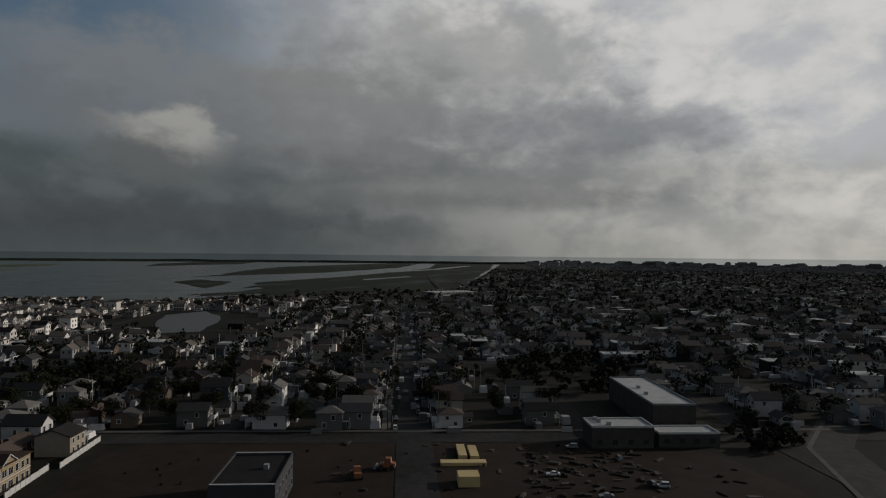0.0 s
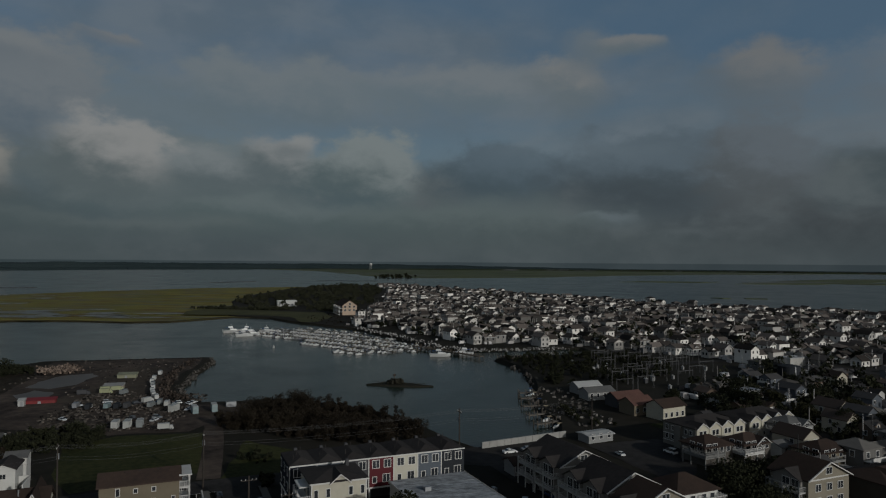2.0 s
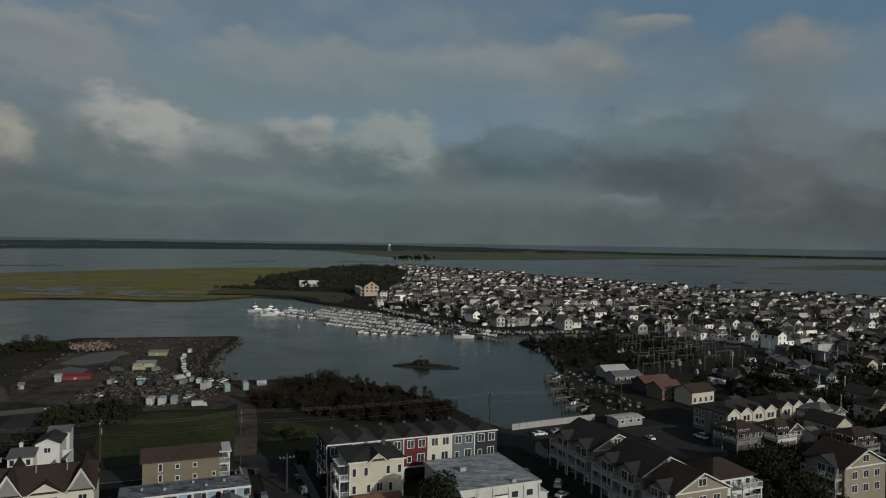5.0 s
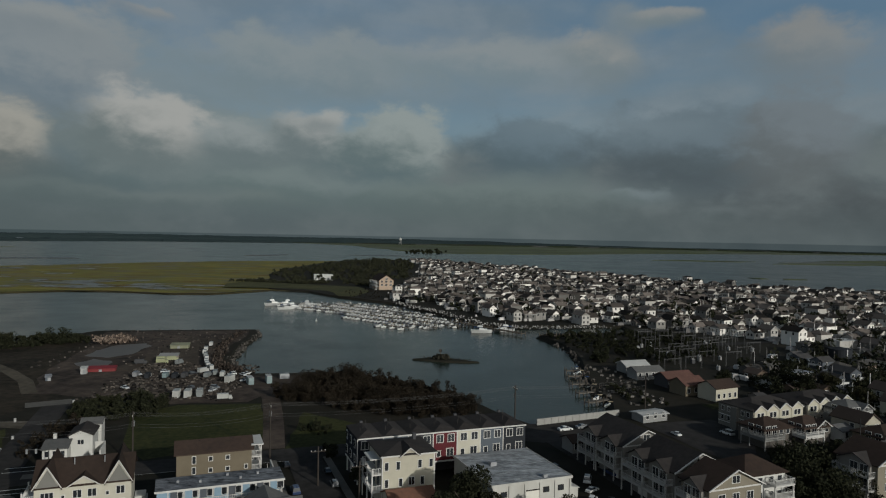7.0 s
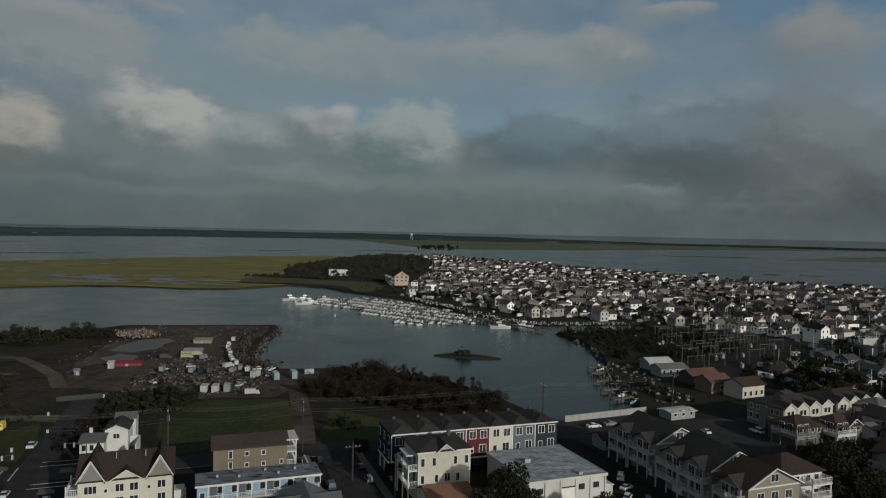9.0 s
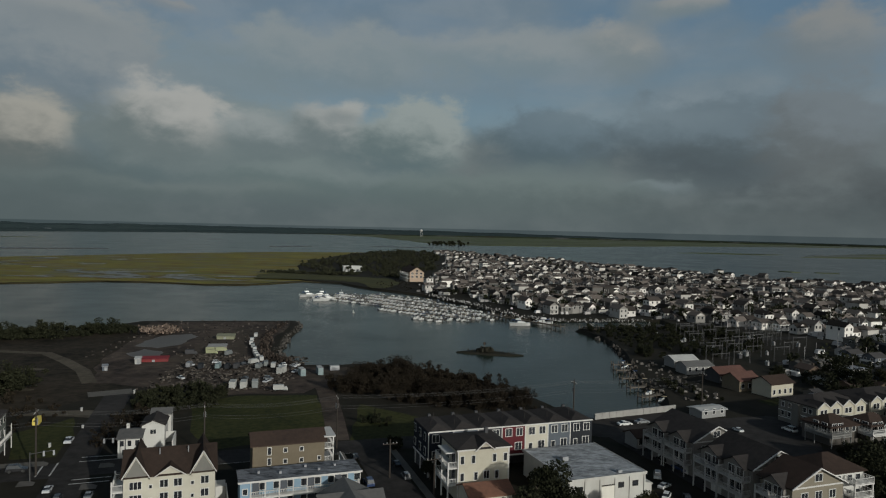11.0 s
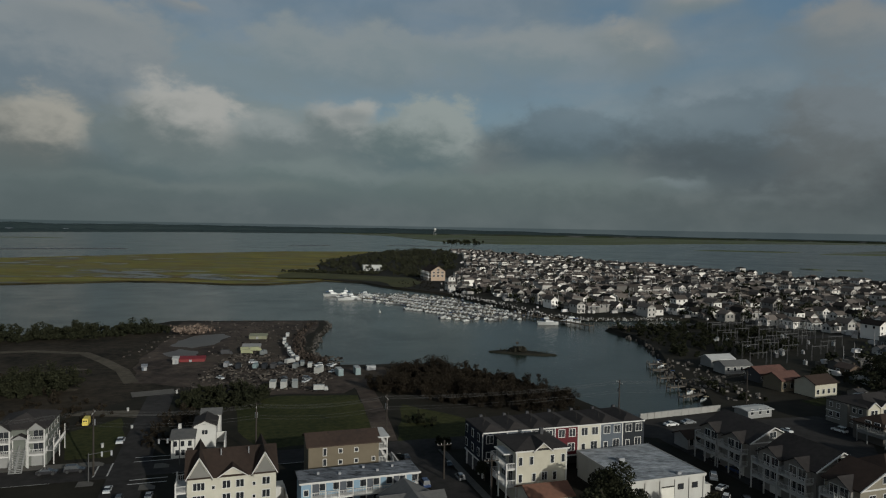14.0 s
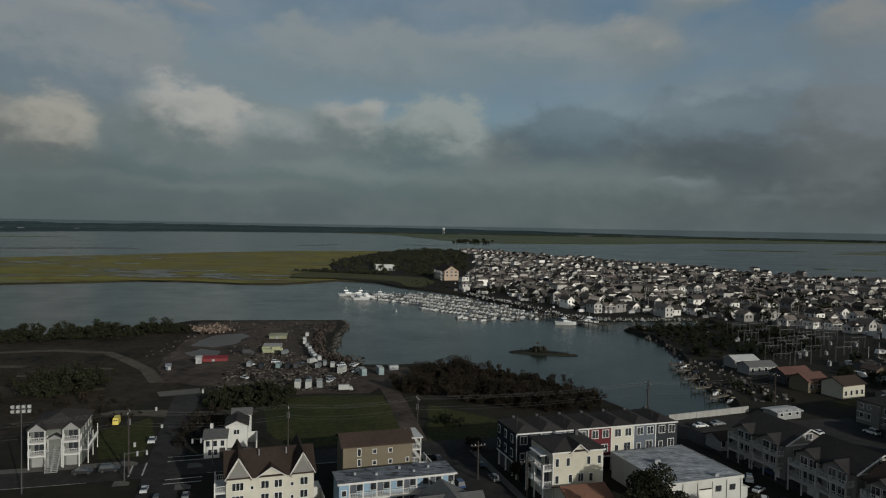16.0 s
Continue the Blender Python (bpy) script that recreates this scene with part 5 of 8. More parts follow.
def balcony_flats():
    ob = site("balcony_flats", -77.0, 143.3, 16.5, "grey-green three-storey flats with stacked white balconies and a twin central stair", "apartments")
    w, d, h = 8.9, 12.5, 7.7
    wm = siding("grey green", (0.16, 0.17, 0.15))
    part("wall", MB().box(0, 1.8, 0, w, d, h), wm, ob)
    part("roof", MB().hip(0, 0.9, w, d, h + 0.1, 1.9, 0.4), ROOFDK, ob)
    for x0, x1 in ((0.0, 3.0), (5.9, 8.9)):
        part("dormer_wall", MB().walls(x0 + 0.1, 0, x1 - 0.1, 3, h - 0.3, h, 1.2, "y"), FLATWHITE, ob)
        part("dormer_roof", MB().roof(x0 + 0.1, 0, x1 - 0.1, 4, h, 1.2, "y", 0.25, 0.14), ROOFDK, ob)
        for z in (2.7, 5.2):
            deck(ob, x0, 0, x1, 1.8, z)
            railing(ob, [(x0, 1.8), (x0, 0.05), (x1, 0.05), (x1, 1.8)], z)
            window(ob, "f", (x0 + x1) / 2, 1.8, z + 0.1, 1.6, 2.0, 2, FLATWHITE)
        for x in (x0 + 0.1, x1 - 0.1):
            post(ob, x, 0.1, 0, 7.5)
        part("garage_door", MB().box(x0 + 0.3, 1.72, 0, x1 - 0.3, 1.8, 2.2), FLATWHITE, ob)
    for k in (0, 1):
        st = MB()
        x = 3.35 + k * 1.15
        for i in range(14):
            st.box(x, 0.6 - i * 0.24, 3.5 - i * 0.26, x + 1.0, 0.9 - i * 0.24, 3.6 - i * 0.26)
        for xx in (x, x + 1.0):
            st.beam((xx, 0.8, 4.5), (xx, -2.5, 0.9), 0.06).beam((xx, 0.8, 3.55), (xx, -2.5, 0.0), 0.09)
        part("stair", st, FLATWHITE, ob, "white outside stair")
    part("porch", MB().walls(3.2, 0.5, 5.7, 1.8, 5.6, 5.8, 0.7, "y"), FLATWHITE, ob)
    part("porch_roof", MB().roof(3.2, 0.5, 5.7, 1.9, 5.8, 0.7, "y", 0.2, 0.12), ROOFDK, ob)
    for x in (3.3, 5.6):
        post(ob, x, 0.6, 0, 5.6, 0.09)
    for y in (3.4, 6.0, 8.6, 11.0):
        for z in (3.4, 5.8):
            window(ob, "r", w, y, z, 0.8, 1.1, 1)
    part("side_stair", MB().beam((w + 1.2, 2.2, 3.0), (w + 1.2, 11.5, 3.0), 0.08).box(w, 2, 2.6, w + 1.2, 12, 2.75), FLATWHITE, ob)
    railing(ob, [(w + 1.15, 2), (w + 1.15, 12)], 2.75)
    for y in (2.1, 7, 11.9):
        post(ob, w + 1.1, y, 0, 5.2, 0.08)


balcony_flats()


# white trim darkened for balconies that stand in shade
OFFWHITE = surf("shade-dimmed white paint", (0.32, 0.315, 0.30), (0.25, 0.245, 0.235), 0.8, 0.7)


def duplex(x, y, length, label, turn=TILT):
    """Long raised duplex: ridge runs away from the sea, balconied bays on the street side."""
    ob = site("duplex", x, y, turn, label, "house", "duplexes along the street")
    ob.scale = (1, 1, 0.92 if length > 12 else 0.96)
    w, h, g = 11.0, 7.6, 2.9
    part("wall", MB().walls(1.6, 0, 1.6 + w, length, 0, h, g, "y"), siding("dull sand", (0.23, 0.205, 0.16)) if length < 10 else siding("duplex grey", (0.21, 0.20, 0.185)), ob)
    part("roof", MB().roof(1.6, 0, 1.6 + w, length, h, g, "y", 0.45, 0.22), ROOFBR if length < 10 else ROOFDK, ob)
    xm = 1.6 + w / 2
    part("rake_trim", MB().beam((1.1, -0.5, h - 0.1), (xm, -0.5, h + g + 0.1), 0.14).beam((1.6 + w + 0.5, -0.5, h - 0.1), (xm, -0.5, h + g + 0.1), 0.14), WHITE, ob)
    part("gable_band", MB().box(1.6, -0.06, h - 0.3, 1.6 + w, 0.0, h - 0.05), WHITE, ob)
    window(ob, "f", xm, 0, h + 0.7, 1.5, 1.2, 2)
    for z in (5.2, 2.6):
        for dx in (2.6, 5.6, 8.6):
            window(ob, "f", 1.6 + dx, 0, z, 1.3, 1.3, 2)
    nb = 1 if length < 10 else 2
    for k in range(nb):
        y0 = 0.5 + k * (length * 0.52)
        y1 = y0 + (6.4 if nb == 2 else length - 1.0)
        part("bay_wall", MB().walls(0.8, y0 + 0.5, 3.0, y1 - 0.8, 2.6, h - 0.2, 1.5, "x"), siding("duplex grey", (0.21, 0.20, 0.185)), ob)
        part("bay_roof", MB().roof(0.5, y0 + 0.5, 5.2, y1 - 0.8, h - 0.2, 1.5, "x", 0.25, 0.15), ROOFDK, ob)
        for z in (2.6, 5.2):
            deck(ob, -0.2, y0, 1.6, y1, z, 0.25, OFFWHITE)
            railing(ob, [(1.6, y0), (-0.15, y0), (-0.15, y1), (1.6, y1)], z, OFFWHITE)
            for yy in (y0 + 1.6, y0 + 3.6):
                window(ob, "l", 0.8, yy, z + 0.15, 1.5, 1.9, 2)
        for yy in (y0 + 0.1, (y0 + y1) / 2, y1 - 0.1):
            post(ob, -0.1, yy, 0, 6.3, 0.1, OFFWHITE)
        part("garage_door", MB().box(1.5, y0 + 0.8, 0, 1.6, y0 + 3.4, 2.2), S_WHT, ob)
    return ob


duplex(66.6, 142.4, 13.2, "long grey raised duplex with white balconies facing the street")
duplex(70.3, 126.4, 11.6, "grey raised duplex with twin gabled bays and white rails")
duplex(72.4, 117.9, 6.6, "sand-coloured duplex end with a wide white-trimmed gable")


def brown_roof_house(x, y):
    ob = site("hip_house", x, y, TILT, "white raised house with a brown hip roof and front decks", "house")
    part("wall", MB().box(0, 0, 0, 9.5, 8, 6.2), S_WHT, ob)
    part("roof", MB().hip(0, 0, 9.5, 8, 6.3, 2.3, 0.5), ROOFBR, ob)
    for z in (2.6, 4.9):
        deck(ob, 5.0, -2.2, 9.6, 0, z - 0.3)
        railing(ob, [(5.0, 0), (5.0, -2.1), (9.55, -2.1), (9.55, 0)], z - 0.3)
    for x_ in (5.1, 9.4):
        post(ob, x_, -2.0, 0, 4.6)
    for x_ in (1.5, 3.6, 6.2, 8.2):
        window(ob, "f", x_, 0, 4.3, 1.0, 1.3, 1)
        window(ob, "f", x_, 0, 1.6, 1.0, 1.3, 1)


brown_roof_house(84.8, 127.6)


def cream_condos(x, y, turn, label):
    """Raised row with four small gables over paired windows and a dark base."""
    ob = site("condo_row", x, y, turn, label, "townhouses", "cream condo rows")
    w, d, h = 17.4, 11.0, 5.8
    part("base", MB().box(0.05, 0.05, 0, w - 0.05, d - 0.05, 1.2), surf("brown block base", (0.06, 0.048, 0.038), (0.045, 0.036, 0.03), 0.6, 0.9), ob, "dark brown block base")
    part("wall", MB().box(0.0, 0, 1.2, w, d, h), S_YEL, ob)
    # skin over the side turned from the sun, its shade put into the colour
    part("side_wall", MB().box(-0.06, 0.05, 0, 0.0, d, h), surf("shade-greyed boards", (0.15, 0.145, 0.13), (0.12, 0.115, 0.105), 0.6, 0.88, 0.2), ob, "side wall greyed for its shade")
    part("roof", MB().hip(0, 0.2, w, d, h + 0.1, 1.9, 0.35), ROOFDK, ob)
    part("band", MB().box(-0.05, -0.08, 2.9, w + 0.05, 0, 3.05).box(-0.14, 0, 2.9, -0.06, d, 3.05).box(-0.14, 0, 1.1, -0.06, d, 1.25), WHITE, ob)
    g = w / 4
    for i in range(4):
        x0 = 0.1 + i * g
        part("gable_wall", MB().walls(x0, -0.25, x0 + g - 0.2, 2, 3.2, h - 0.1, 1.3, "y"), S_YEL, ob)
        part("gable_roof", MB().roof(x0, -0.25, x0 + g - 0.2, 3.6, h - 0.1, 1.3, "y", 0.15, 0.14), ROOFDK, ob)
        part("rake_trim", MB().beam((x0 - 0.15, -0.45, h - 0.2), (x0 + g / 2 - 0.1, -0.45, h + 1.3), 0.13).beam((x0 + g - 0.05, -0.45, h - 0.2), (x0 + g / 2 - 0.1, -0.45, h + 1.3), 0.13), WHITE, ob)
        window(ob, "f", x0 + g / 2 - 0.75, -0.25, 3.9, 0.9, 1.25, 1)
        window(ob, "f", x0 + g / 2 + 0.55, -0.25, 3.9, 0.9, 1.25, 1)
        window(ob, "f", x0 + g / 2 - 0.9, 0, 1.7, 0.6, 0.9, 1)
        window(ob, "f", x0 + g / 2 + 0.7, 0, 1.7, 0.5, 0.8, 1)
    # stair bay in the same colour darkened for shade
    part("stair_bay", MB().box(-0.9, 4.4, 0, -0.06, 6.4, h - 0.2), surf("shade-greyed boards", (0.15, 0.145, 0.13)), ob)
    for y_ in (1.6, 3.2, 7.6, 9.6):
        for z in (1.7, 4.0):
            window(ob, "l", -0.06, y_, z, 0.8, 1.1, 1)
    return ob


cream_condos(112.0, 174.2, 19.9, "cream-yellow condo row with four white-trimmed gables and a shade-greyed side wall")
cream_condos(130.5, 181.5, 20.6, "cream-yellow condo row with four small white-trimmed gables")


def deck_house(x, y, turn, w, d, h, wallm, roofm, label, trim=WHITE, dormer=True):
    """Raised house with two storeys of decks before a cross gable."""
    ob = site("deck_house", x, y, turn, label, "house", "raised houses with decks")
    part("wall", MB().box(0, 0, 0, w, d, h), wallm, ob)
    part("roof", MB().hip(0, 0, w, d, h + 0.12, 2.0, 0.45), roofm, ob)
    if dormer:
        a, b = w * 0.45, w * 0.95
        part("gable_wall", MB().walls(a, -0.15, b, d * 0.5, h - 0.6, h, 1.5, "y"), wallm, ob)
        part("gable_roof", MB().roof(a, -0.15, b, d * 0.55, h, 1.5, "y", 0.35, 0.15), roofm, ob)
        part("rake_trim", MB().beam((a - 0.3, -0.55, h - 0.15), ((a + b) / 2, -0.55, h + 1.6), 0.13).beam((b + 0.3, -0.55, h - 0.15), ((a + b) / 2, -0.55, h + 1.6), 0.13), trim, ob)
        window(ob, "f", (a + b) / 2, -0.15, h - 0.4, 1.2, 1.0, 2)
    for z in (2.4, h - 1.2) if h < 5.4 else (2.5, 5.0):
        deck(ob, -1.8, -1.9, w * 0.5, 0, z, 0.22, trim)
        deck(ob, -1.8, 0, 0, d * 0.7, z, 0.22, trim)
        railing(ob, [(w * 0.5, -1.85), (-1.75, -1.85), (-1.75, d * 0.7)], z, trim, 0.95, 0.34)
        for k in (0.14, 0.36):
            window(ob, "f", w * k, 0, z + 0.1, 1.3, 1.9, 2)
        for k in (0.2, 0.5):
            window(ob, "l", 0, d * k, z + 0.1, 1.3, 1.9, 2)
    for px, py in ((-1.7, -1.8), (w * 0.25, -1.8), (w * 0.5 - 0.1, -1.8), (-1.7, d * 0.35), (-1.7, d * 0.68)):
        post(ob, px, py, 0, h - 0.2, 0.09, trim)
    for k in (0.6, 0.84):
        window(ob, "f", w * k, 0, 2.8, 1.0, 1.3, 1)
        window(ob, "r", w, d * (k - 0.3), 2.8, 1.0, 1.3, 1)
    return ob


DULLTRIM = surf("dull grey-white paint", (0.17, 0.168, 0.16), (0.12, 0.118, 0.112), 0.6, 0.8)
deck_house(108.6, 163.2, 19, 9.0, 7.5, 4.1, siding("brown grey", (0.11, 0.10, 0.09)), ROOFBR, "dull grey raised house with stacked decks and a brown roof", DULLTRIM, False)
deck_house(119.4, 165.0, 19, 9.0, 7.0, 4.0, siding("brown grey", (0.11, 0.10, 0.09)), ROOFBR, "brown-roofed raised house with white decks and a white-trimmed gable")
deck_house(139.0, 177.0, 19, 9.0, 8.5, 5.0, S_GRY, ROOFGR, "light grey house with a white-trimmed cross gable", FLATWHITE)
deck_house(133.5, 157.0, 19, 11.0, 8.0, 3.8, S_TAN, ROOFBR, "sand-coloured house under a broad brown roof", DULLTRIM, False)
shop(130.6, 167.6, 19, 6.5, 5.0, 2.7, ROOFGR, S_WHT, "small white garage with a grey roof", 0.9)
duplex(109.6, 129.2, 8.4, "dull raised duplex with white rails behind dark trees")


def lot_edge_houses():
    ob = site("corner_house", 127.6, 130.2, 19.5, "ochre two-storey corner house with a white gable trim", "house")
    w, d, h = 12.6, 10.0, 5.6
    part("wall", MB().box(0, 0, 0, w, d, h), S_OCH, ob)
    # dark skin on the sunless side: shade painted over the ochre
    part("side_wall", MB().box(-0.06, 0.05, 0, 0.0, d, h), surf("shade-dark boards", (0.05, 0.043, 0.035), (0.04, 0.034, 0.028), 0.6, 0.88, 0.2), ob, "side wall coloured dark for its shade")
    part("roof", MB().hip(0, 0, w, d, h + 0.1, 1.6, 0.35).roof(2.2, -0.05, 7.2, 5, h, 1.7, "y", 0.25, 0.14), ROOFBR, ob)
    part("gable_wall", MB().walls(2.3, -0.08, 7.1, 3, h - 1, h, 1.6, "y"), S_OCH, ob)
    part("rake_trim", MB().beam((1.9, -0.35, h - 0.1), (4.7, -0.35, h + 1.75), 0.12).beam((7.5, -0.35, h - 0.1), (4.7, -0.35, h + 1.75), 0.12).box(-0.05, -0.08, 2.7, w + 0.05, 0, 2.85).box(-0.05, -0.3, h - 0.1, w + 0.05, -0.2, h + 0.1), WHITE, ob)
    for z in (0.7, 3.3):
        for x, k in ((1.4, 1), (3.2, 2), (5.4, 2), (7.6, 1), (9.6, 1), (11.4, 1)):
            window(ob, "f", x, 0, z, 0.6 * k + 0.3, 1.4, k)
    for (x, y, t, n) in ((128.3, 128.4, 22.5, 10), (146.4, 133.7, 21.8, 12)):
        ob = site("garden_fence", x, y, t, "white board garden fence along the dirt lot", "fence")
        for i in range(n):
            part("fence_post", MB().box(i * 2 - 0.06, -0.05, 0, i * 2 + 0.06, 0.13, 1.5), WHITE, ob)
            if i < n - 1:
                part("fence_panel", MB().box(i * 2 + 0.06, 0, 0.1, i * 2 + 1.94, 0.08, 1.35 + 0.06 * (i % 2)), S_WHT, ob)
    ob = site("lot_house", 154.0, 138.6, 19, "pale ochre two-storey house with a white side porch", "house")
    part("wall", MB().walls(0, 0, 7.6, 8, 0, 4.6, 1.5, "x"), S_SAND, ob)
    part("roof", MB().roof(0, 0, 7.6, 8, 4.6, 1.5, "x", 0.35), ROOFDK, ob)
    part("porch", MB().box(7.6, 0.5, 0, 10.0, 4, 0.4).box(7.6, 0.4, 2.6, 10.2, 4.1, 2.8), WHITE, ob)
    for x in (7.8, 9.9):
        post(ob, x, 0.6, 0.4, 2.6)
    for x in (1.5, 3.8, 6.1):
        window(ob, "f", x, 0, 2.9, 0.8, 1.1, 1)
        window(ob, "f", x, 0, 0.7, 0.8, 1.2, 1)


lot_edge_houses()


def flat_block(x, y, turn, w, d, h, roofm, wallm, label, edge=WHITE, name="flat_roofed_building", units=3):
    ob = site(name, x, y, turn, label, "building")
    part("wall", MB().box(0, 0, 0, w, d, h - 0.1), wallm, ob)
    part("roof", MB().box(0.25, 0.25, h - 0.1, w - 0.25, d - 0.25, h + 0.02), roofm, ob)
    part("parapet", MB().box(0, 0, h - 0.1, w, 0.25, h + 0.4).box(0, d - 0.25, h - 0.1, w, d, h + 0.4).box(0, 0.25, h - 0.1, 0.25, d - 0.25, h + 0.4).box(w - 0.25, 0.25, h - 0.1, w, d - 0.25, h + 0.4), edge, ob)
    r = random.Random(int(x * 7))
    for i in range(units):
        a, b = r.uniform(0.15, 0.8) * w, r.uniform(0.15, 0.8) * d
        part("roof_unit", MB().box(a, b, h, a + 1.1, b + 0.9, h + 0.9), METALG, ob)
    for i in range(max(2, int(w / 3.2))):
        xx = w * (i + 0.5) / max(2, int(w / 3.2))
        for z in [0.9 + 3 * k for k in range(max(1, int(h / 3)))]:
            window(ob, "f", xx, 0, z, 1.2, 1.2, 2, S_GRY)
    for i in range(max(2, int(d / 3.2))):
        window(ob, "l", 0, d * (i + 0.5) / max(2, int(d / 3.2)), 1.0, 1.2, 1.2, 2, S_DGR)
    return ob


TAR = surf("tar roof", (0.012, 0.012, 0.013), (0.024, 0.023, 0.023), 0.3, 0.9, 0.2)
WROOF = surf("white membrane roof", (0.38, 0.38, 0.37), (0.24, 0.24, 0.235), 0.3, 0.8, 0.1)
BRICKW = surf("grey block wall", (0.075, 0.068, 0.062), (0.045, 0.041, 0.038), 0.5, 0.9, 0.2)
flat_block(133.4, 73.9, 19.5, 19.6, 11.6, 6.5, TAR, S_DGR, "flat-roofed building with a dark tar roof and pale parapet", S_DGR, units=1)
flat_block(224.7, -2.7, 18.4, 41.5, 12.0, 7.2, WROOF, BRICKW, "large warehouse with a pale membrane roof", S_GRY, units=2)
flat_block(203.8, 8.8, 19.0, 9.0, 15.6, 5.2, WROOF, BRICKW, "low block building with a white roof", WHITE)
flat_block(210.0, -7.2, 19.0, 7.4, 15.6, 3.4, WROOF, BRICKW, "lower shed with a white roof", WHITE, units=0)
flat_block(760, 232, -38, 62, 22, 6.0, WROOF, S_GRY, "long low building with a white roof by the marsh", WHITE)
flat_block(300, 114, 19 + 90, 17, 9, 3.6, WROOF, S_GRY, "low long building with a pale roof", S_GRY)
flat_block(352, 14, 19 + 90, 17, 9, 4, WROOF, S_GRY, "low shed with a white roof", WHITE)
flat_block(-61, 736, 12, 20, 12, 5.6, METALW, METALW, "white metal boat shed at the wood's edge", METALW, "boat_shed", 0)

# houses on the small docks
ROOFRD = surf("dull red shingles", (0.115, 0.062, 0.050), (0.075, 0.043, 0.036), 1.2, 0.92, 0.3)
shop(118.7, 207.4, 22, 9.2, 7.0, 4.0, ROOFBR, S_YEL, "yellow house with a brown roof by the docks", 1.7)
shop(112.6, 214.6, 20, 8.2, 7.0, 3.4, ROOFRD, S_TAN, "tan house with a dull red roof by the docks", 1.8)
shop(111.6, 226.0, 18, 11.0, 6.5, 3.0, ROOFRD, S_DGR, "long dark grey house with a dull red roof", 1.6)
shop(106.0, 238.5, 14, 10.5, 6.0, 2.8, ROOFGR, S_GRY, "light grey dockside bungalow with a grey roof", 1.2)
shop(106.0, 249.5, 14, 9.5, 6.0, 2.8, WROOF, S_GRY, "light grey dockside bungalow with a white roof", 1.2)
shop(88.0, 184.6, 20, 8.0, 4.6, 1.9, WROOF, S_GRY, "low white storage shed with a flat pale roof", 0.3)
shop(62.6, 159.6, 17, 3.6, 4.6, 2.6, ROOFBR, S_GRY, "small grey garage beside the street", 1.0)


def marina_house():
    """Long gabled house, its end to the water, with two decks along its side."""
    ob = site("marina_house", 10.0, 617.0, 14, "large sand-pink gabled house with white side decks at the marina", "house")
    w, d, h, g = 13.0, 30.0, 8.6, 4.4
    wm = surf("sand-pink stucco", (0.36, 0.275, 0.21), (0.29, 0.225, 0.17), 0.3, 0.86)
    part("wall", MB().walls(0, 0, w, d, 0, h, g, "y"), wm, ob)
    part("roof", MB().roof(0, 0, w, d, h, g, "y", 0.8, 0.3), ROOFBR, ob)
    for z in (3.0, 6.0):
        deck(ob, -2.6, 0, 0, d - 2, z)
        railing(ob, [(-2.55, 0), (-2.55, d - 2)], z, WHITE, 1.1, 1.2)
        for k in range(6):
            window(ob, "l", 0, 2.5 + 5 * k, z + 0.3, 2.0, 1.9, 2)
        for k in range(3):
            window(ob, "f", 2.4 + 4 * k, 0, z + 0.6, 1.8, 1.6, 2)
    for k in range(7):
        post(ob, -2.5, 0.2 + k * 4.6, 0, 8.2, 0.15)
    window(ob, "f", w / 2, 0, h + 0.4, 1.8, 1.6, 2)


marina_house()

ob = site("roof_edge", 133.4, 73.9, 19.5, "white metal coping along the tar roof", "coping", z=G + 6.9)
part("coping", MB().box(-0.05, 0.2, 0.0, 0.35, 11.4, 0.12), WHITE, ob)
part("coping", MB().box(19.25, 0.2, 0.0, 19.65, 11.4, 0.12), WHITE, ob)
ob = site("storage_tank", 199, 268, 0, "dark cylindrical storage tank beside the substation", "tank")
part("shell", MB().tube(0, 0, 0, 6.6, 4.2, 4.2, 24), S_BLK, ob)
part("lid", MB().tube(0, 0, 6.6, 7.2, 4.3, 1.0, 24), S_BLK, ob)
part("ladder", MB().box(-0.2, -4.4, 0, 0.2, -4.25, 6.8), METALG, ob)


# ---- plants ----
LEAF_D = leaf_mat("dark green leaves", (0.012, 0.014, 0.008), (0.020, 0.021, 0.011))
LEAF_B = leaf_mat("brown brush", (0.011, 0.009, 0.0065), (0.023, 0.018, 0.012))
LEAF_O = leaf_mat("olive leaves", (0.014, 0.016, 0.008), (0.024, 0.022, 0.011))
LEAF_F = leaf_mat("grey-green leaves", (0.020, 0.023, 0.014), (0.034, 0.034, 0.020))
BARK = surf("grey bark", (0.075, 0.062, 0.05), (0.05, 0.042, 0.035), 2.0, 0.95, 0.3)


def leaf_arrays(centres, sizes, gen):
    """Small randomly turned leaf clumps as quads: flat arrays of corners."""
    n = len(centres)
    a = gen.normal(size=(n, 3))
    a /= np.linalg.norm(a, axis=1, keepdims=True)
    b = np.cross(a, gen.normal(size=(n, 3)))
    b /= np.linalg.norm(b, axis=1, keepdims=True)
    s = sizes[:, None]
    k = gen.uniform(0.5, 1.0, size=(n, 1))
    return np.stack([centres - a * s - b * s * k * 0.6, centres + a * s * 0.2 - b * s * k, centres + a * s + b * s * k * 0.5, centres - a * s * 0.3 + b * s * k], 1).reshape(-1, 3)


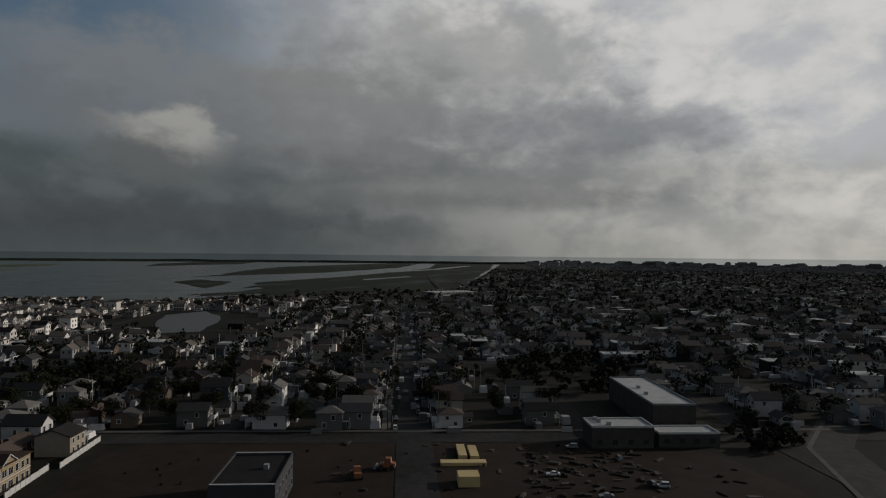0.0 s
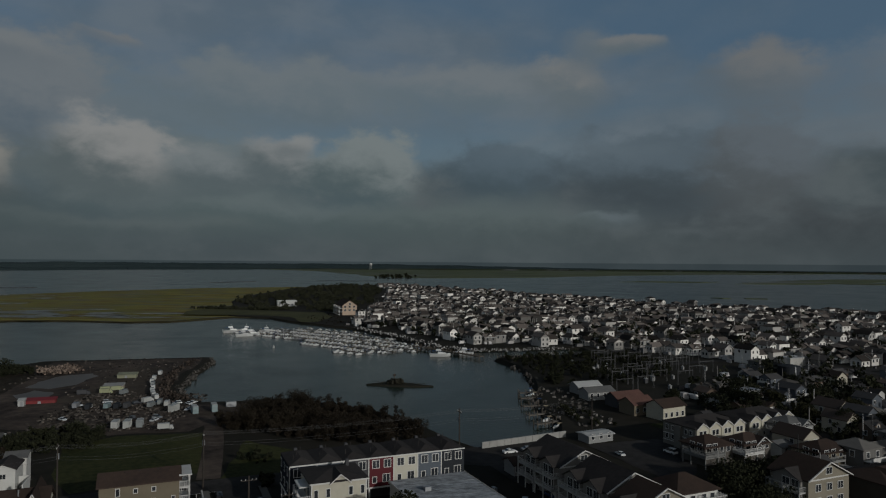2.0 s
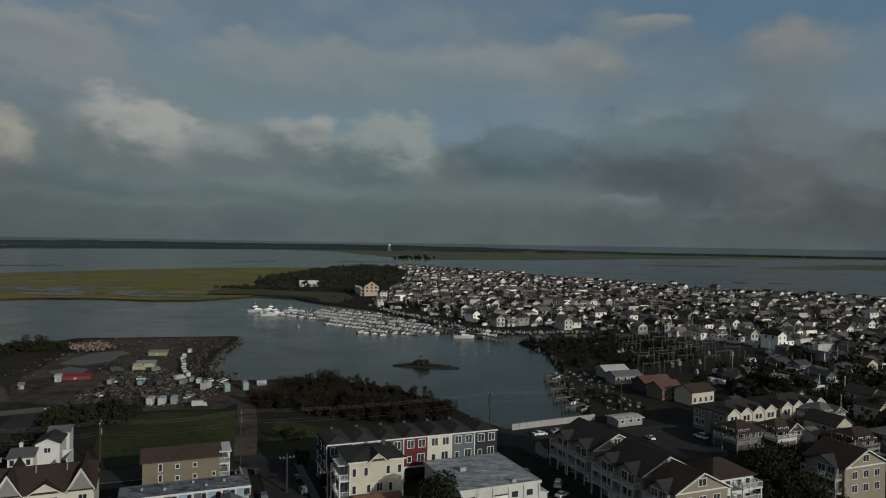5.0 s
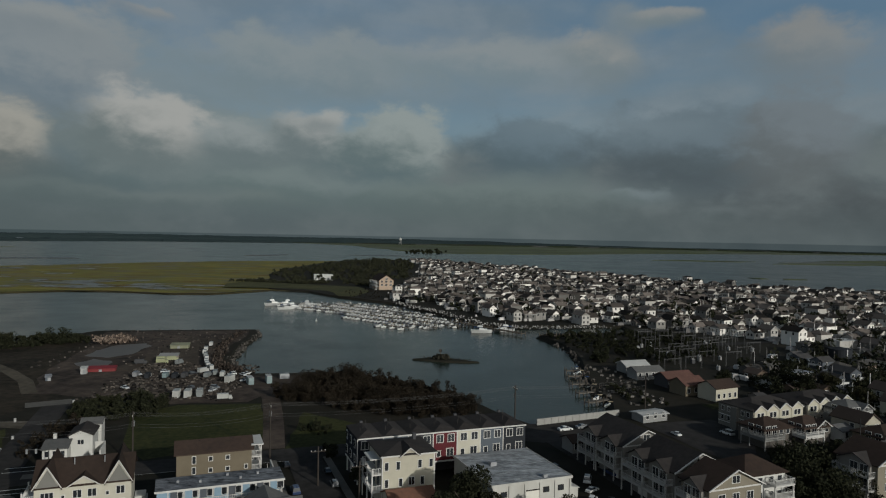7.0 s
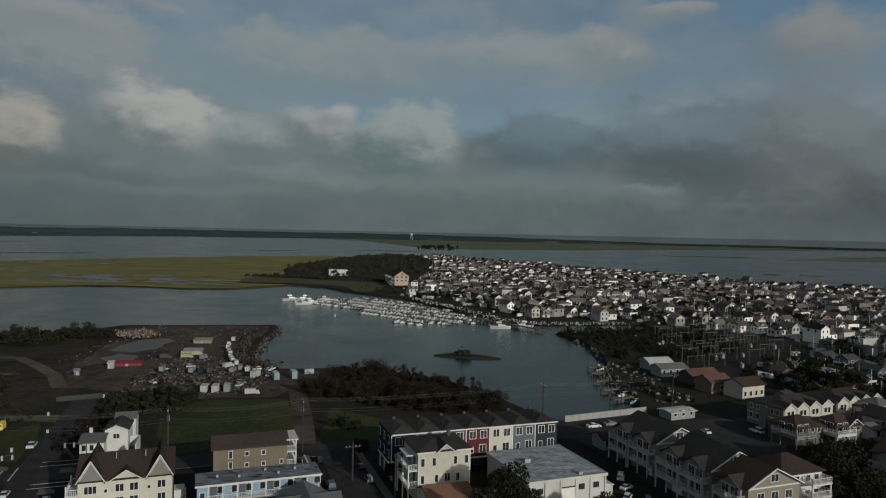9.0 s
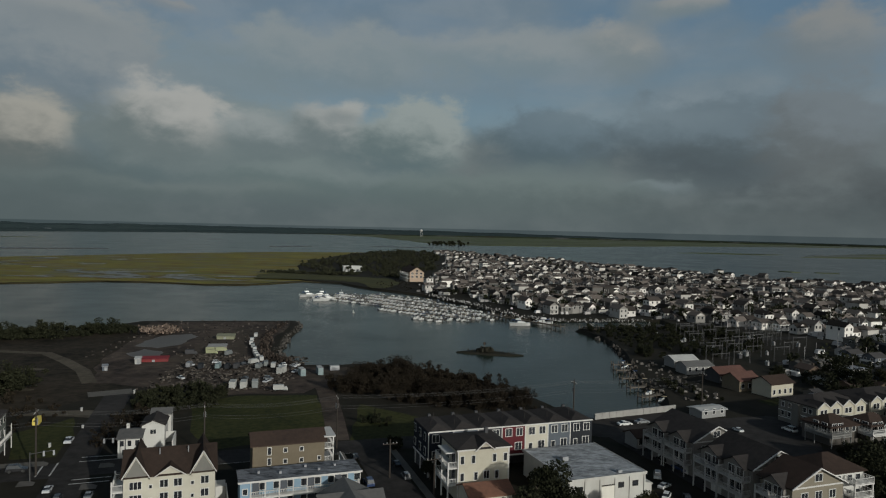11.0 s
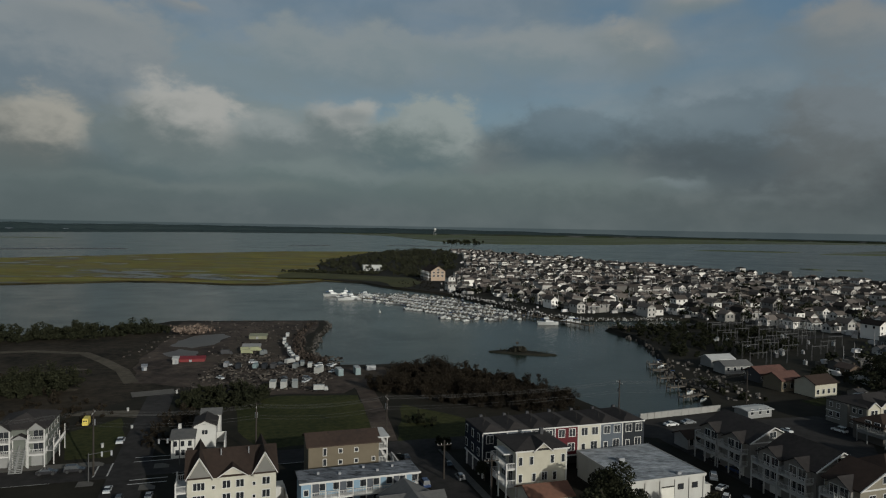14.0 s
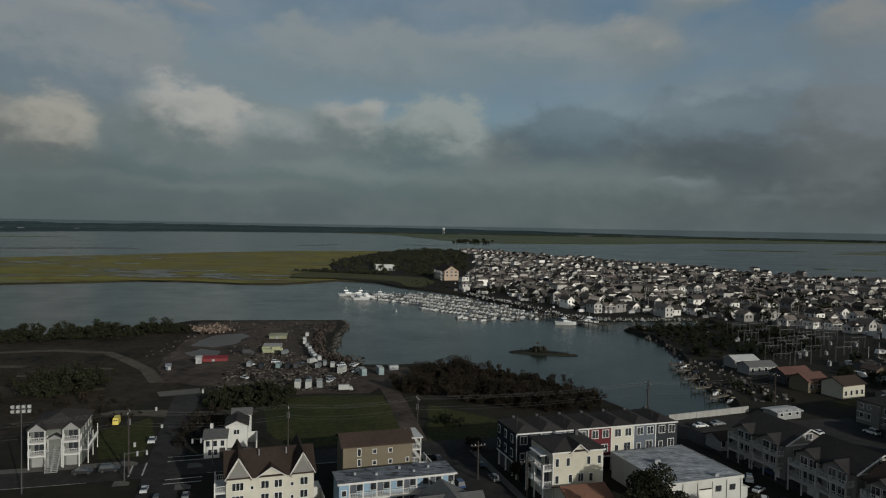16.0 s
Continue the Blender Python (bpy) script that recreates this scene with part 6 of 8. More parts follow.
def leaf_mesh(name, corners, mat):
    me = bpy.data.meshes.new(name)
    n = len(corners) // 4
    me.vertices.add(4 * n)
    me.vertices.foreach_set("co", corners.astype(np.float32).ravel())
    me.loops.add(4 * n)
    me.loops.foreach_set("vertex_index", np.arange(4 * n, dtype=np.int32))
    me.polygons.add(n)
    me.polygons.foreach_set("loop_start", np.arange(0, 4 * n, 4, dtype=np.int32))
    me.update(calc_edges=True)
    me.materials.append(mat)
    return me


def crown_points(gen, h, r, n, base=0.32, lobes=8):
    cs = np.column_stack([gen.normal(0, r * 0.42, lobes), gen.normal(0, r * 0.42, lobes), gen.uniform(base + 0.12, 0.86, lobes) * h])
    rad = gen.uniform(0.34, 0.62, lobes) * r
    pick = gen.integers(0, lobes, n)
    d = gen.normal(size=(n, 3))
    d /= np.linalg.norm(d, axis=1, keepdims=True)
    q = rad[pick][:, None] * (gen.uniform(0.0, 1.0, (n, 1)) ** 0.35)
    return cs[pick] + d * q * np.array([1, 1, 0.85])


def tree(x, y, h, r, seed, mat=LEAF_D, label="broad leafy tree with a dark crown", n=1100, leaf=0.34):
    gen = np.random.default_rng(seed)
    ob = site("tree", x, y, seed * 37 % 360, label, "tree", "trees")
    tr = MB().tube(0, 0, -0.1, h * 0.45, 0.05 * h * 0.5, 0.03 * h * 0.5, 7)
    for k in range(5):
        a = 2 * math.pi * k / 5 + seed
        tr.beam((0, 0, h * (0.26 + 0.03 * k)), (r * 0.55 * math.cos(a), r * 0.55 * math.sin(a), h * (0.5 + 0.05 * k)), 0.018 * h * 0.6, 0.006 * h, 5)
    part("trunk", tr, BARK, ob)
    pts = crown_points(gen, h, r, n)
    part("crown", leaf_mesh("crown", leaf_arrays(pts, gen.uniform(0.6, 1.35, n) * leaf, gen), mat), None, ob)
    return ob


def inside(p, poly):
    x, y = p
    hit = False
    for (xa, ya), (xb, yb) in zip(poly, poly[1:] + poly[:1]):
        if (ya > y) != (yb > y) and x < (xb - xa) * (y - ya) / (yb - ya) + xa:
            hit = not hit
    return hit


def brush(name, poly, clumps, h, leaf, per, seed, mat, label, z=1.4, low=0.35, stems=True):
    """A thicket: uneven heaps of leaf clumps over an area, one mesh."""
    gen = np.random.default_rng(seed)
    xs, ys = [p[0] for p in poly], [p[1] for p in poly]
    out, k = [], 0
    while k < clumps:
        p = (gen.uniform(min(xs), max(xs)), gen.uniform(min(ys), max(ys)))
        if not inside(p, poly):
            continue
        k += 1
        hh = h * (low + (1 - low) * gen.random() ** 1.2) * (0.7 + 0.5 * noise.noise(Vector((p[0] * 0.06, p[1] * 0.06, seed))))
        r = hh * gen.uniform(0.32, 0.55)
        pts = crown_points(gen, hh, r, per, 0.05, 5) + np.array([p[0], p[1], z])
        pts[:, 2] = np.maximum(pts[:, 2], z)
        out.append(leaf_arrays(pts, gen.uniform(0.6, 1.4, per) * leaf, gen))
    return tagged(new(name, leaf_mesh(name, np.concatenate(out), mat)), label, "brush", kind="stuff")


brush("bay_brush", [(-12, 210), (0, 205), (13, 195), (28, 190), (42, 190), (47, 196), (40, 214), (24, 232), (8, 243), (-4, 240), (-6, 222)], 440, 7.2, 0.15, 460, 1, LEAF_B, "tall dark brown thicket by the bay")
brush("yard_brush", [(-60, 190), (-50, 186), (-40, 190), (-37, 201), (-46, 207), (-58, 208)], 110, 6.0, 0.20, 280, 2, LEAF_D, "dark thicket before the yard")
brush("street_brush", [(-56, 158), (-48, 156), (-46, 176), (-54, 188), (-60, 186)], 60, 3.4, 0.16, 180, 9, LEAF_B, "low brush beside the street")
brush("scrub", [(-180, 170), (-92, 176), (-84, 196), (-96, 214), (-150, 226), (-190, 215)], 170, 3.6, 0.20, 160, 3, LEAF_B, "patchy dark scrub")
brush("scrub", [(-112, 196), (-96, 196), (-92, 210), (-106, 214)], 56, 9.5, 0.24, 320, 14, LEAF_D, "dense dark clump of bushes")
brush("scrub", [(-90, 165), (-78, 162), (-72, 185), (-84, 196)], 60, 3.0, 0.17, 150, 15, LEAF_B, "low scrub behind the flats")
brush("bank_trees", [(-330, 262), (-178, 284), (-150, 291), (-134, 302), (-112, 314), (-106, 310), (-120, 298), (-146, 284), (-180, 274), (-330, 248)], 170, 9.0, 0.30, 420, 4, LEAF_D, "row of dark trees along the bank")
brush("bank_trees", [(-172, 281), (-150, 292), (-134, 302), (-112, 313), (-105, 309), (-120, 299), (-146, 285), (-172, 271)], 75, 8.5, 0.26, 520, 24, LEAF_D, "dense row of rounded dark trees along the bank", low=0.5)
brush("jetty_brush", [(97, 341), (110, 349), (138, 347), (160, 350), (172, 320), (160, 290), (136, 272), (112, 262), (100, 268), (104, 300)], 260, 6.0, 0.28, 200, 5, LEAF_D, "dark thicket on the channel point")
brush("dock_brush", [(92, 232), (98, 226), (104, 200), (98, 196), (92, 206)], 22, 3.2, 0.28, 110, 6, LEAF_D, "low bushes by the docks")
brush("wood", [(-128, 845), (-95, 762), (-66, 738), (-30, 724), (-2, 712), (22, 740), (44, 800), (46, 900), (58, 1150), (40, 1370), (-20, 1400), (-62, 1260), (-102, 1060), (-132, 930)], 760, 9.5, 0.6, 170, 7, LEAF_F, "dark coastal wood beside the marsh", low=0.3)
brush("wood", [(-142, 706), (-112, 694), (-86, 690), (-64, 678), (-40, 690), (-42, 704), (-90, 704), (-140, 712)], 210, 5.6, 0.5, 130, 8, LEAF_F, "thin line of shore trees", z=1.4)
brush("wood", [(-34, 690), (-14, 670), (0, 652), (7, 690), (-6, 716), (-30, 712)], 60, 5.2, 0.42, 130, 28, LEAF_F, "dark trees beside the marina houses", z=1.4)
brush("shore_scrub", [(-12, 546), (8, 528), (24, 522), (18, 560), (10, 606), (-2, 640), (-20, 600)], 60, 1.7, 0.3, 70, 29, LEAF_B, "low brown scrub on the shore flat", z=1.4)
brush("far_marsh_trees", [(40, 2080), (120, 1990), (170, 2060), (200, 2250), (100, 2400)], 40, 16, 2.4, 50, 10, LEAF_D, "clump of trees on the marsh", z=0.3)
brush("verge_brush", [(1, 178), (6, 174), (9, 182), (4, 188)], 9, 2.4, 0.22, 90, 11, LEAF_D, "low bushes on the verge")
brush("row_hedge", [(6.8, 162), (11.5, 163), (13, 158), (9, 157)], 8, 3.2, 0.24, 110, 12, LEAF_D, "dark hedge at the corner")
brush("duplex_trees", [(93, 131), (98, 141), (108, 148), (116, 150), (124, 152), (122, 146), (110, 141), (107, 137), (108, 130), (107, 120), (100, 119), (97, 127)], 120, 11.0, 0.21, 300, 13, LEAF_D, "dense dark trees behind the duplexes")
brush("condo_hedge", [(104, 155), (120, 160.5), (134, 164), (136, 160), (121, 154.5), (105, 151.5)], 40, 4.6, 0.2, 220, 22, LEAF_D, "dark garden trees before the condo rows")
brush("lane_trees", [(138, 200), (158, 192), (176, 200), (206, 236), (214, 262), (196, 290), (170, 252), (142, 240)], 260, 8.0, 0.30, 150, 31, LEAF_D, "dark trees and hedges between the lanes", low=0.3)
brush("lane_trees", [(150, 170), (172, 150), (186, 160), (190, 190), (170, 196), (152, 186)], 45, 6.5, 0.28, 170, 32, LEAF_D, "dark garden trees behind the condo rows", low=0.3)
brush("lot_trees", [grid(190, -79, TOWN), grid(190, -94, TOWN), grid(206, -100, TOWN), grid(222, -108, TOWN), grid(226, -96, TOWN), grid(206, -82, TOWN)], 46, 6.8, 0.24, 240, 33, LEAF_D, "dense dark trees beside the avenue", low=0.4)
brush("dirt_lot_weeds", [(120, 100), (150, 120), (190, 90), (190, 20), (150, 0), (115, 40)], 50, 0.9, 0.2, 30, 16, LEAF_B, "sparse weeds on the dirt lot", z=1.5)
brush("town_edge_trees", [(600, 400), (760, 310), (880, 262), (900, 285), (780, 350), (640, 440)], 70, 9, 0.9, 70, 17, LEAF_D, "dark trees along the marsh edge")
brush("park_trees", [(330, 68), (384, 26), (352, 10), (278, 20), (240, 46), (262, 66)], 90, 9.5, 0.5, 150, 18, LEAF_D, "dense dark park trees in the town", low=0.5)
brush("park_trees", [(246, 258), (256, 231), (242, 194), (208, 172), (203, 208)], 60, 9.0, 0.5, 150, 19, LEAF_D, "dense dark trees among the houses", low=0.5)
tree(34.8, 120.6, 10.2, 4.8, 3, n=7000, leaf=0.2)
tree(49.5, 118.6, 6.0, 3.0, 4, LEAF_O, "olive-green yard tree before the warehouse", 3200, 0.17)
tree(45.0, 119.2, 5.0, 2.4, 5, LEAF_O, "small olive-green yard tree", 2400, 0.16)
tree(16.4, 141.0, 4.2, 1.8, 6, label="small dark tree at the house corner", n=1800, leaf=0.16)
tree(57.5, 112.0, 6.5, 3.4, 16, label="dark street tree with a broad crown", n=3600, leaf=0.19)
brush("grass_bush", [(0.5, 178), (4.5, 177), (6, 181), (2, 183)], 9, 4.2, 0.2, 220, 21, LEAF_D, "low dark bush on the grass")

# ---- town houses ----
def town_paint(name, c, vary=0.25):
    return surf("town " + name, c, tuple(v * 0.8 for v in c), 0.6, 0.86, 0.1, 0.05, obj=vary)


T_WHT, T_CRM, T_GRY, T_SAND, T_SLT, T_BRN = (town_paint(n, c) for n, c in (("white", (0.40, 0.39, 0.375)), ("cream", (0.31, 0.288, 0.235)), ("grey", (0.125, 0.12, 0.113)), ("sand", (0.22, 0.19, 0.15)), ("slate", (0.072, 0.08, 0.092)), ("brown", (0.10, 0.076, 0.058))))
R_DK, R_BR, R_GR, R_TN = (town_paint(n + " roof", c, 0.5) for n, c in (("dark", (0.048, 0.046, 0.046)), ("brown", (0.068, 0.052, 0.044)), ("grey", (0.105, 0.098, 0.090)), ("tan", (0.11, 0.084, 0.064))))
HOUSE_KINDS = [
    # shape, width, depth, eave, rise, wall, roof, words
    ("front", 5.8, 9.0, 4.9, 1.8, T_WHT, R_GR, "white clapboard gabled house with a grey shingle roof"),
    ("front", 5.4, 9.4, 5.4, 1.9, T_WHT, R_DK, "tall white gabled house with a dark roof"),
    ("front", 6.0, 8.6, 4.7, 2.0, T_CRM, R_BR, "cream gabled house with a brown shingle roof"),
    ("front", 5.6, 9.4, 5.0, 1.8, T_GRY, R_DK, "light grey gabled house with a dark roof"),
    ("side", 7.4, 6.4, 4.8, 1.6, T_WHT, R_DK, "white side-gabled house with a front porch"),
    ("side", 7.8, 6.4, 4.6, 1.7, T_SAND, R_TN, "sand-coloured side-gabled house with a tan roof"),
    ("hip", 6.6, 7.8, 5.0, 1.7, T_WHT, R_BR, "white hip-roofed house with a brown roof"),
    ("hip", 6.8, 7.4, 4.8, 1.6, T_GRY, R_GR, "light grey hip-roofed house with a grey roof"),
    ("front", 6.2, 10.0, 7.4, 1.8, T_WHT, R_GR, "three-storey white beach house with balconies"),
    ("low", 8.0, 6.4, 2.9, 1.5, T_GRY, R_GR, "grey one-storey bungalow with a pale grey roof"),
    ("low", 7.4, 6.6, 2.9, 1.7, T_WHT, R_DK, "white one-storey bungalow with a dark roof"),
    ("front", 6.0, 9.2, 7.2, 1.9, T_SLT, R_DK, "three-storey slate-grey beach house with white trim"),
    ("side", 7.2, 6.2, 3.6, 2.0, T_BRN, R_DK, "brown shingled cottage with a dark roof"),
    ("low", 5.2, 5.6, 2.6, 1.2, T_GRY, R_DK, "small grey garage with a dark roof"),
    ("low", 6.4, 6.0, 2.8, 1.4, T_BRN, R_BR, "small brown cottage under a brown roof"),
]
SMALLWIN = {}


def small_window(parent, face, x, y, z, w=1.0, h=1.3):
    """Window in one piece: trim ring, reveal and recessed glass."""
    key = (w, h)
    if key not in SMALLWIN:
        e, o, i = 0.14, [], []
        for sx, sz in ((-1, 0), (1, 0), (1, 1), (-1, 1)):
            o.append((sx * (w / 2 + e), sz * h + (e if sz else -e)))
            i.append((sx * w / 2, sz * h))
        mb = MB()
        v = [(a, 0.02, b) for a, b in o] + [(a, -0.09, b) for a, b in o] + [(a, -0.09, b) for a, b in i] + [(a, -0.03, b) for a, b in i]
        mb.v = v
        for base in (0, 4, 8):
            for k in range(4):
                mb.f.append((base + k, base + (k + 1) % 4, base + 4 + (k + 1) % 4, base + 4 + k))
                mb.m.append(0)
        mb.f.append((12, 13, 14, 15))
        mb.m.append(1)
        SMALLWIN[key] = mb.mesh("window", [WHITE, GLASS])
    ob = part("window", SMALLWIN[key], None, parent)
    ob.matrix_basis = pose(x, y, z, 0, 0, FACE_TURN[face])
    return ob


def town_house(kind, m):
    shape, w, d, h, g, wall, roofm, words = HOUSE_KINDS[kind]
    ob = new("house")
    tagged(ob, words, "house", "houses of the town")
    if shape == "front":
        part("wall", MB().walls(-w / 2, 0, w / 2, d, 0, h, g, "y"), wall, ob)
        part("roof", MB().roof(-w / 2, 0, w / 2, d, h, g, "y", 0.4), roofm, ob)
    elif shape in ("side", "low"):
        part("wall", MB().walls(-w / 2, 0, w / 2, d, 0, h, g, "x"), wall, ob)
        part("roof", MB().roof(-w / 2, 0, w / 2, d, h, g, "x", 0.4), roofm, ob)
    else:
        part("wall", MB().box(-w / 2, 0, 0, w / 2, d, h), wall, ob)
        part("roof", MB().hip(-w / 2, 0, w / 2, d, h + 0.15, g, 0.45), roofm, ob)
    if shape != "low":
        pz = 2.5 if h < 7 else 4.9
        part("porch", MB().box(-w / 2 + 0.3, -2.0, pz - 0.2, w / 2 - 0.3, 0.05, pz).box(-w / 2 + 0.3, -2.0, 0, -w / 2 + 0.5, -1.8, pz - 0.2).box(w / 2 - 0.5, -2.0, 0, w / 2 - 0.3, -1.8, pz - 0.2)
             .box(-w / 2 + 0.3, -2.0, pz, w / 2 - 0.3, -1.92, pz + 0.9), WHITE, ob)
        for x in (-w / 4, w / 4):
            small_window(ob, "f", x, 0, h - 1.9)
        small_window(ob, "f", 0, 0, 0.9, 1.6, 1.3)
        small_window(ob, "l", -w / 2, d * 0.35, h - 1.9)
        small_window(ob, "r", w / 2, d * 0.35, h - 1.9)
    else:
        for x in (-w / 3.4, w / 3.4):
            small_window(ob, "f", x, 0, 1.0, 1.3, 1.2)
        part("chimney", MB().box(w * 0.2, d * 0.6, h, w * 0.2 + 0.7, d * 0.6 + 0.7, h + g + 0.8), BARK, ob)
    small_window(ob, "b", -w / 4, d, 0.9)
    if h > 4:
        small_window(ob, "b", w / 4, d, h - 1.9)
        small_window(ob, "l", -w / 2, d * 0.7, 0.9)
        small_window(ob, "r", w / 2, d * 0.7, 0.9)
    if shape == "side":
        part("dormer", MB().walls(-1.3, 0.3, 1.3, d * 0.5, h, h + 1.1, 0.7, "y"), wall, ob)
        part("dormer_roof", MB().roof(-1.3, 0.3, 1.3, d * 0.5, h + 1.1, 0.7, "y", 0.2), roofm, ob)
        small_window(ob, "f", 0, 0.3, h + 0.25, 0.9, 0.9)
    ob.matrix_basis = m
    return ob


PENINSULA = [(92, 388), (145, 393), (162, 382), (190, 345), (215, 310), (330, 305), (560, 335), (582, 400), (530, 472), (534, 540), (490, 600), (411, 670), (350, 768), (305, 880), (255, 970),
             (200, 1086), (126, 1240), (80, 1400), (52, 1340), (70, 1150), (60, 900), (52, 760), (34, 660), (22, 560), (14, 538), (38, 500), (66, 434), (84, 392)]
INLAND = [(126, 200), (150, 178), (161, 184), (183, 128), (203, 68), (236, -30), (330, -330), (600, -1400), (4200, -1500), (4300, 820), (1500, 335), (900, 240), (755, 300), (586, 392), (560, 333), (330, 303), (212, 312), (196, 292), (150, 246), (136, 232)]
BETWEEN = [(168, 150), (176, 140), (164, 176), (160, 172)]
SUBSTATION = [(112, 252), (140, 248), (188, 300), (184, 345), (140, 352), (112, 330)]
KEEP_OUT = [(315, 42, 30), (275, 45, 22), (345, 30, 24), (230, 200, 24), (235, 232, 22), (14, 628, 26), (121, 181, 11), (139, 188, 11), (113, 180, 9), (134, 136, 11), (159, 143, 10), (199, 268, 12), (244, 8, 30), (210, 12, 18), (430, 315, 58), (372, 268, 30), (352, 248, 22), (475, 338, 40), (790, 255, 50), (305, 122, 12), (352, 22, 12), (119, 207, 12), (300, -32, 20)]


def lots():
    """House lots along the streets, front row and back row: distance from the bay corner, place, bearing, zone, kind, chance, size."""
    r = random.Random(21)
    out = []
    rows = [4 + 48 * k for k in range(0, 33)] + [-46, -95, -143, -191, -239, -287] + [-287 - 52 * k for k in range(1, 22)]
    for v0 in rows:
        for side in (1, -1):
            for back in (0, 1):
                u = -60 + r.uniform(0, 8)
                while u < 2300:
                    u += r.choice((7.2, 7.8, 8.6, 9.6)) if u < 900 else r.choice((10, 13, 17))
                    if any(abs(u - k) < 7 for k in (206, 330, 455, 580, 720)):
                        continue
                    v = v0 + side * ((r.uniform(16.6, 18.0)) if back else r.uniform(8.6, 9.6) if v0 == 4 else r.uniform(5.6, 8.2))
                    p = grid(u, v, TOWN)
                    q = grid(u, v + side * 4, TOWN)
                    zone = "pen" if inside(q, PENINSULA) else "in" if inside(q, INLAND) else "mid" if inside(q, BETWEEN) else ""
                    if not zone or inside(q, SUBSTATION) or any(math.dist(q, k[:2]) < k[2] for k in KEEP_OUT):
                        continue
                    if r.random() < ({"pen": 0.35, "in": 0.62, "mid": 0.5} if back else {"pen": 0.06, "in": 0.20, "mid": 0.0})[zone]:
                        continue
                    kind = r.choice((9, 10, 12, 13, 13, 14, 7, 5)) if back else r.choice((0, 0, 1, 2, 3, 3, 4, 5, 6, 7, 8, 9, 10, 11, 12, 12, 14))
                    if zone == "in" and p[1] > 130 and p[0] < 300:
                        kind = (12, 3, 9, 14, 11, 7, 13, 2, 12, 10)[int(u * 7) % 10]
                    size = (r.uniform(0.80, 1.02), r.uniform(0.76, 1.0), r.uniform(0.70, 0.98))
                    out.append((math.dist(p, (45, 60)), p, TOWN + (0 if side > 0 else 180) + r.uniform(-3, 3) + (90 if r.random() < 0.12 else 0), zone, kind, r.random(), size))
    return sorted(out)


LOTS = lots()
protos = {}
for x, y, turn, kind in ((138.5, 168.0, 19, 2), (127.0, 146.5, 20, 12), (146.0, 146.0, 19, 14),
                         (146.0, 157.0, 19, 7), (154.5, 161.5, 19, 9), (160.5, 152.0, 18, 1), (166.0, 166.0, 19, 7), (153.5, 150.0, 19, 14)):
    LOTS.insert(0, (0.0, (x, y), turn, "mid", kind, 0.9, (1, 1, 1)))
N_OBJ = 232
for dist, (x, y), turn, zone, kind, q, size in LOTS[:N_OBJ]:
    m = pose(x, y, G, 0, 0, turn) @ Matrix.Diagonal((*size, 1))
    if kind in protos:
        copy_thing(protos[kind], m)
    else:
        protos[kind] = town_house(kind, m)

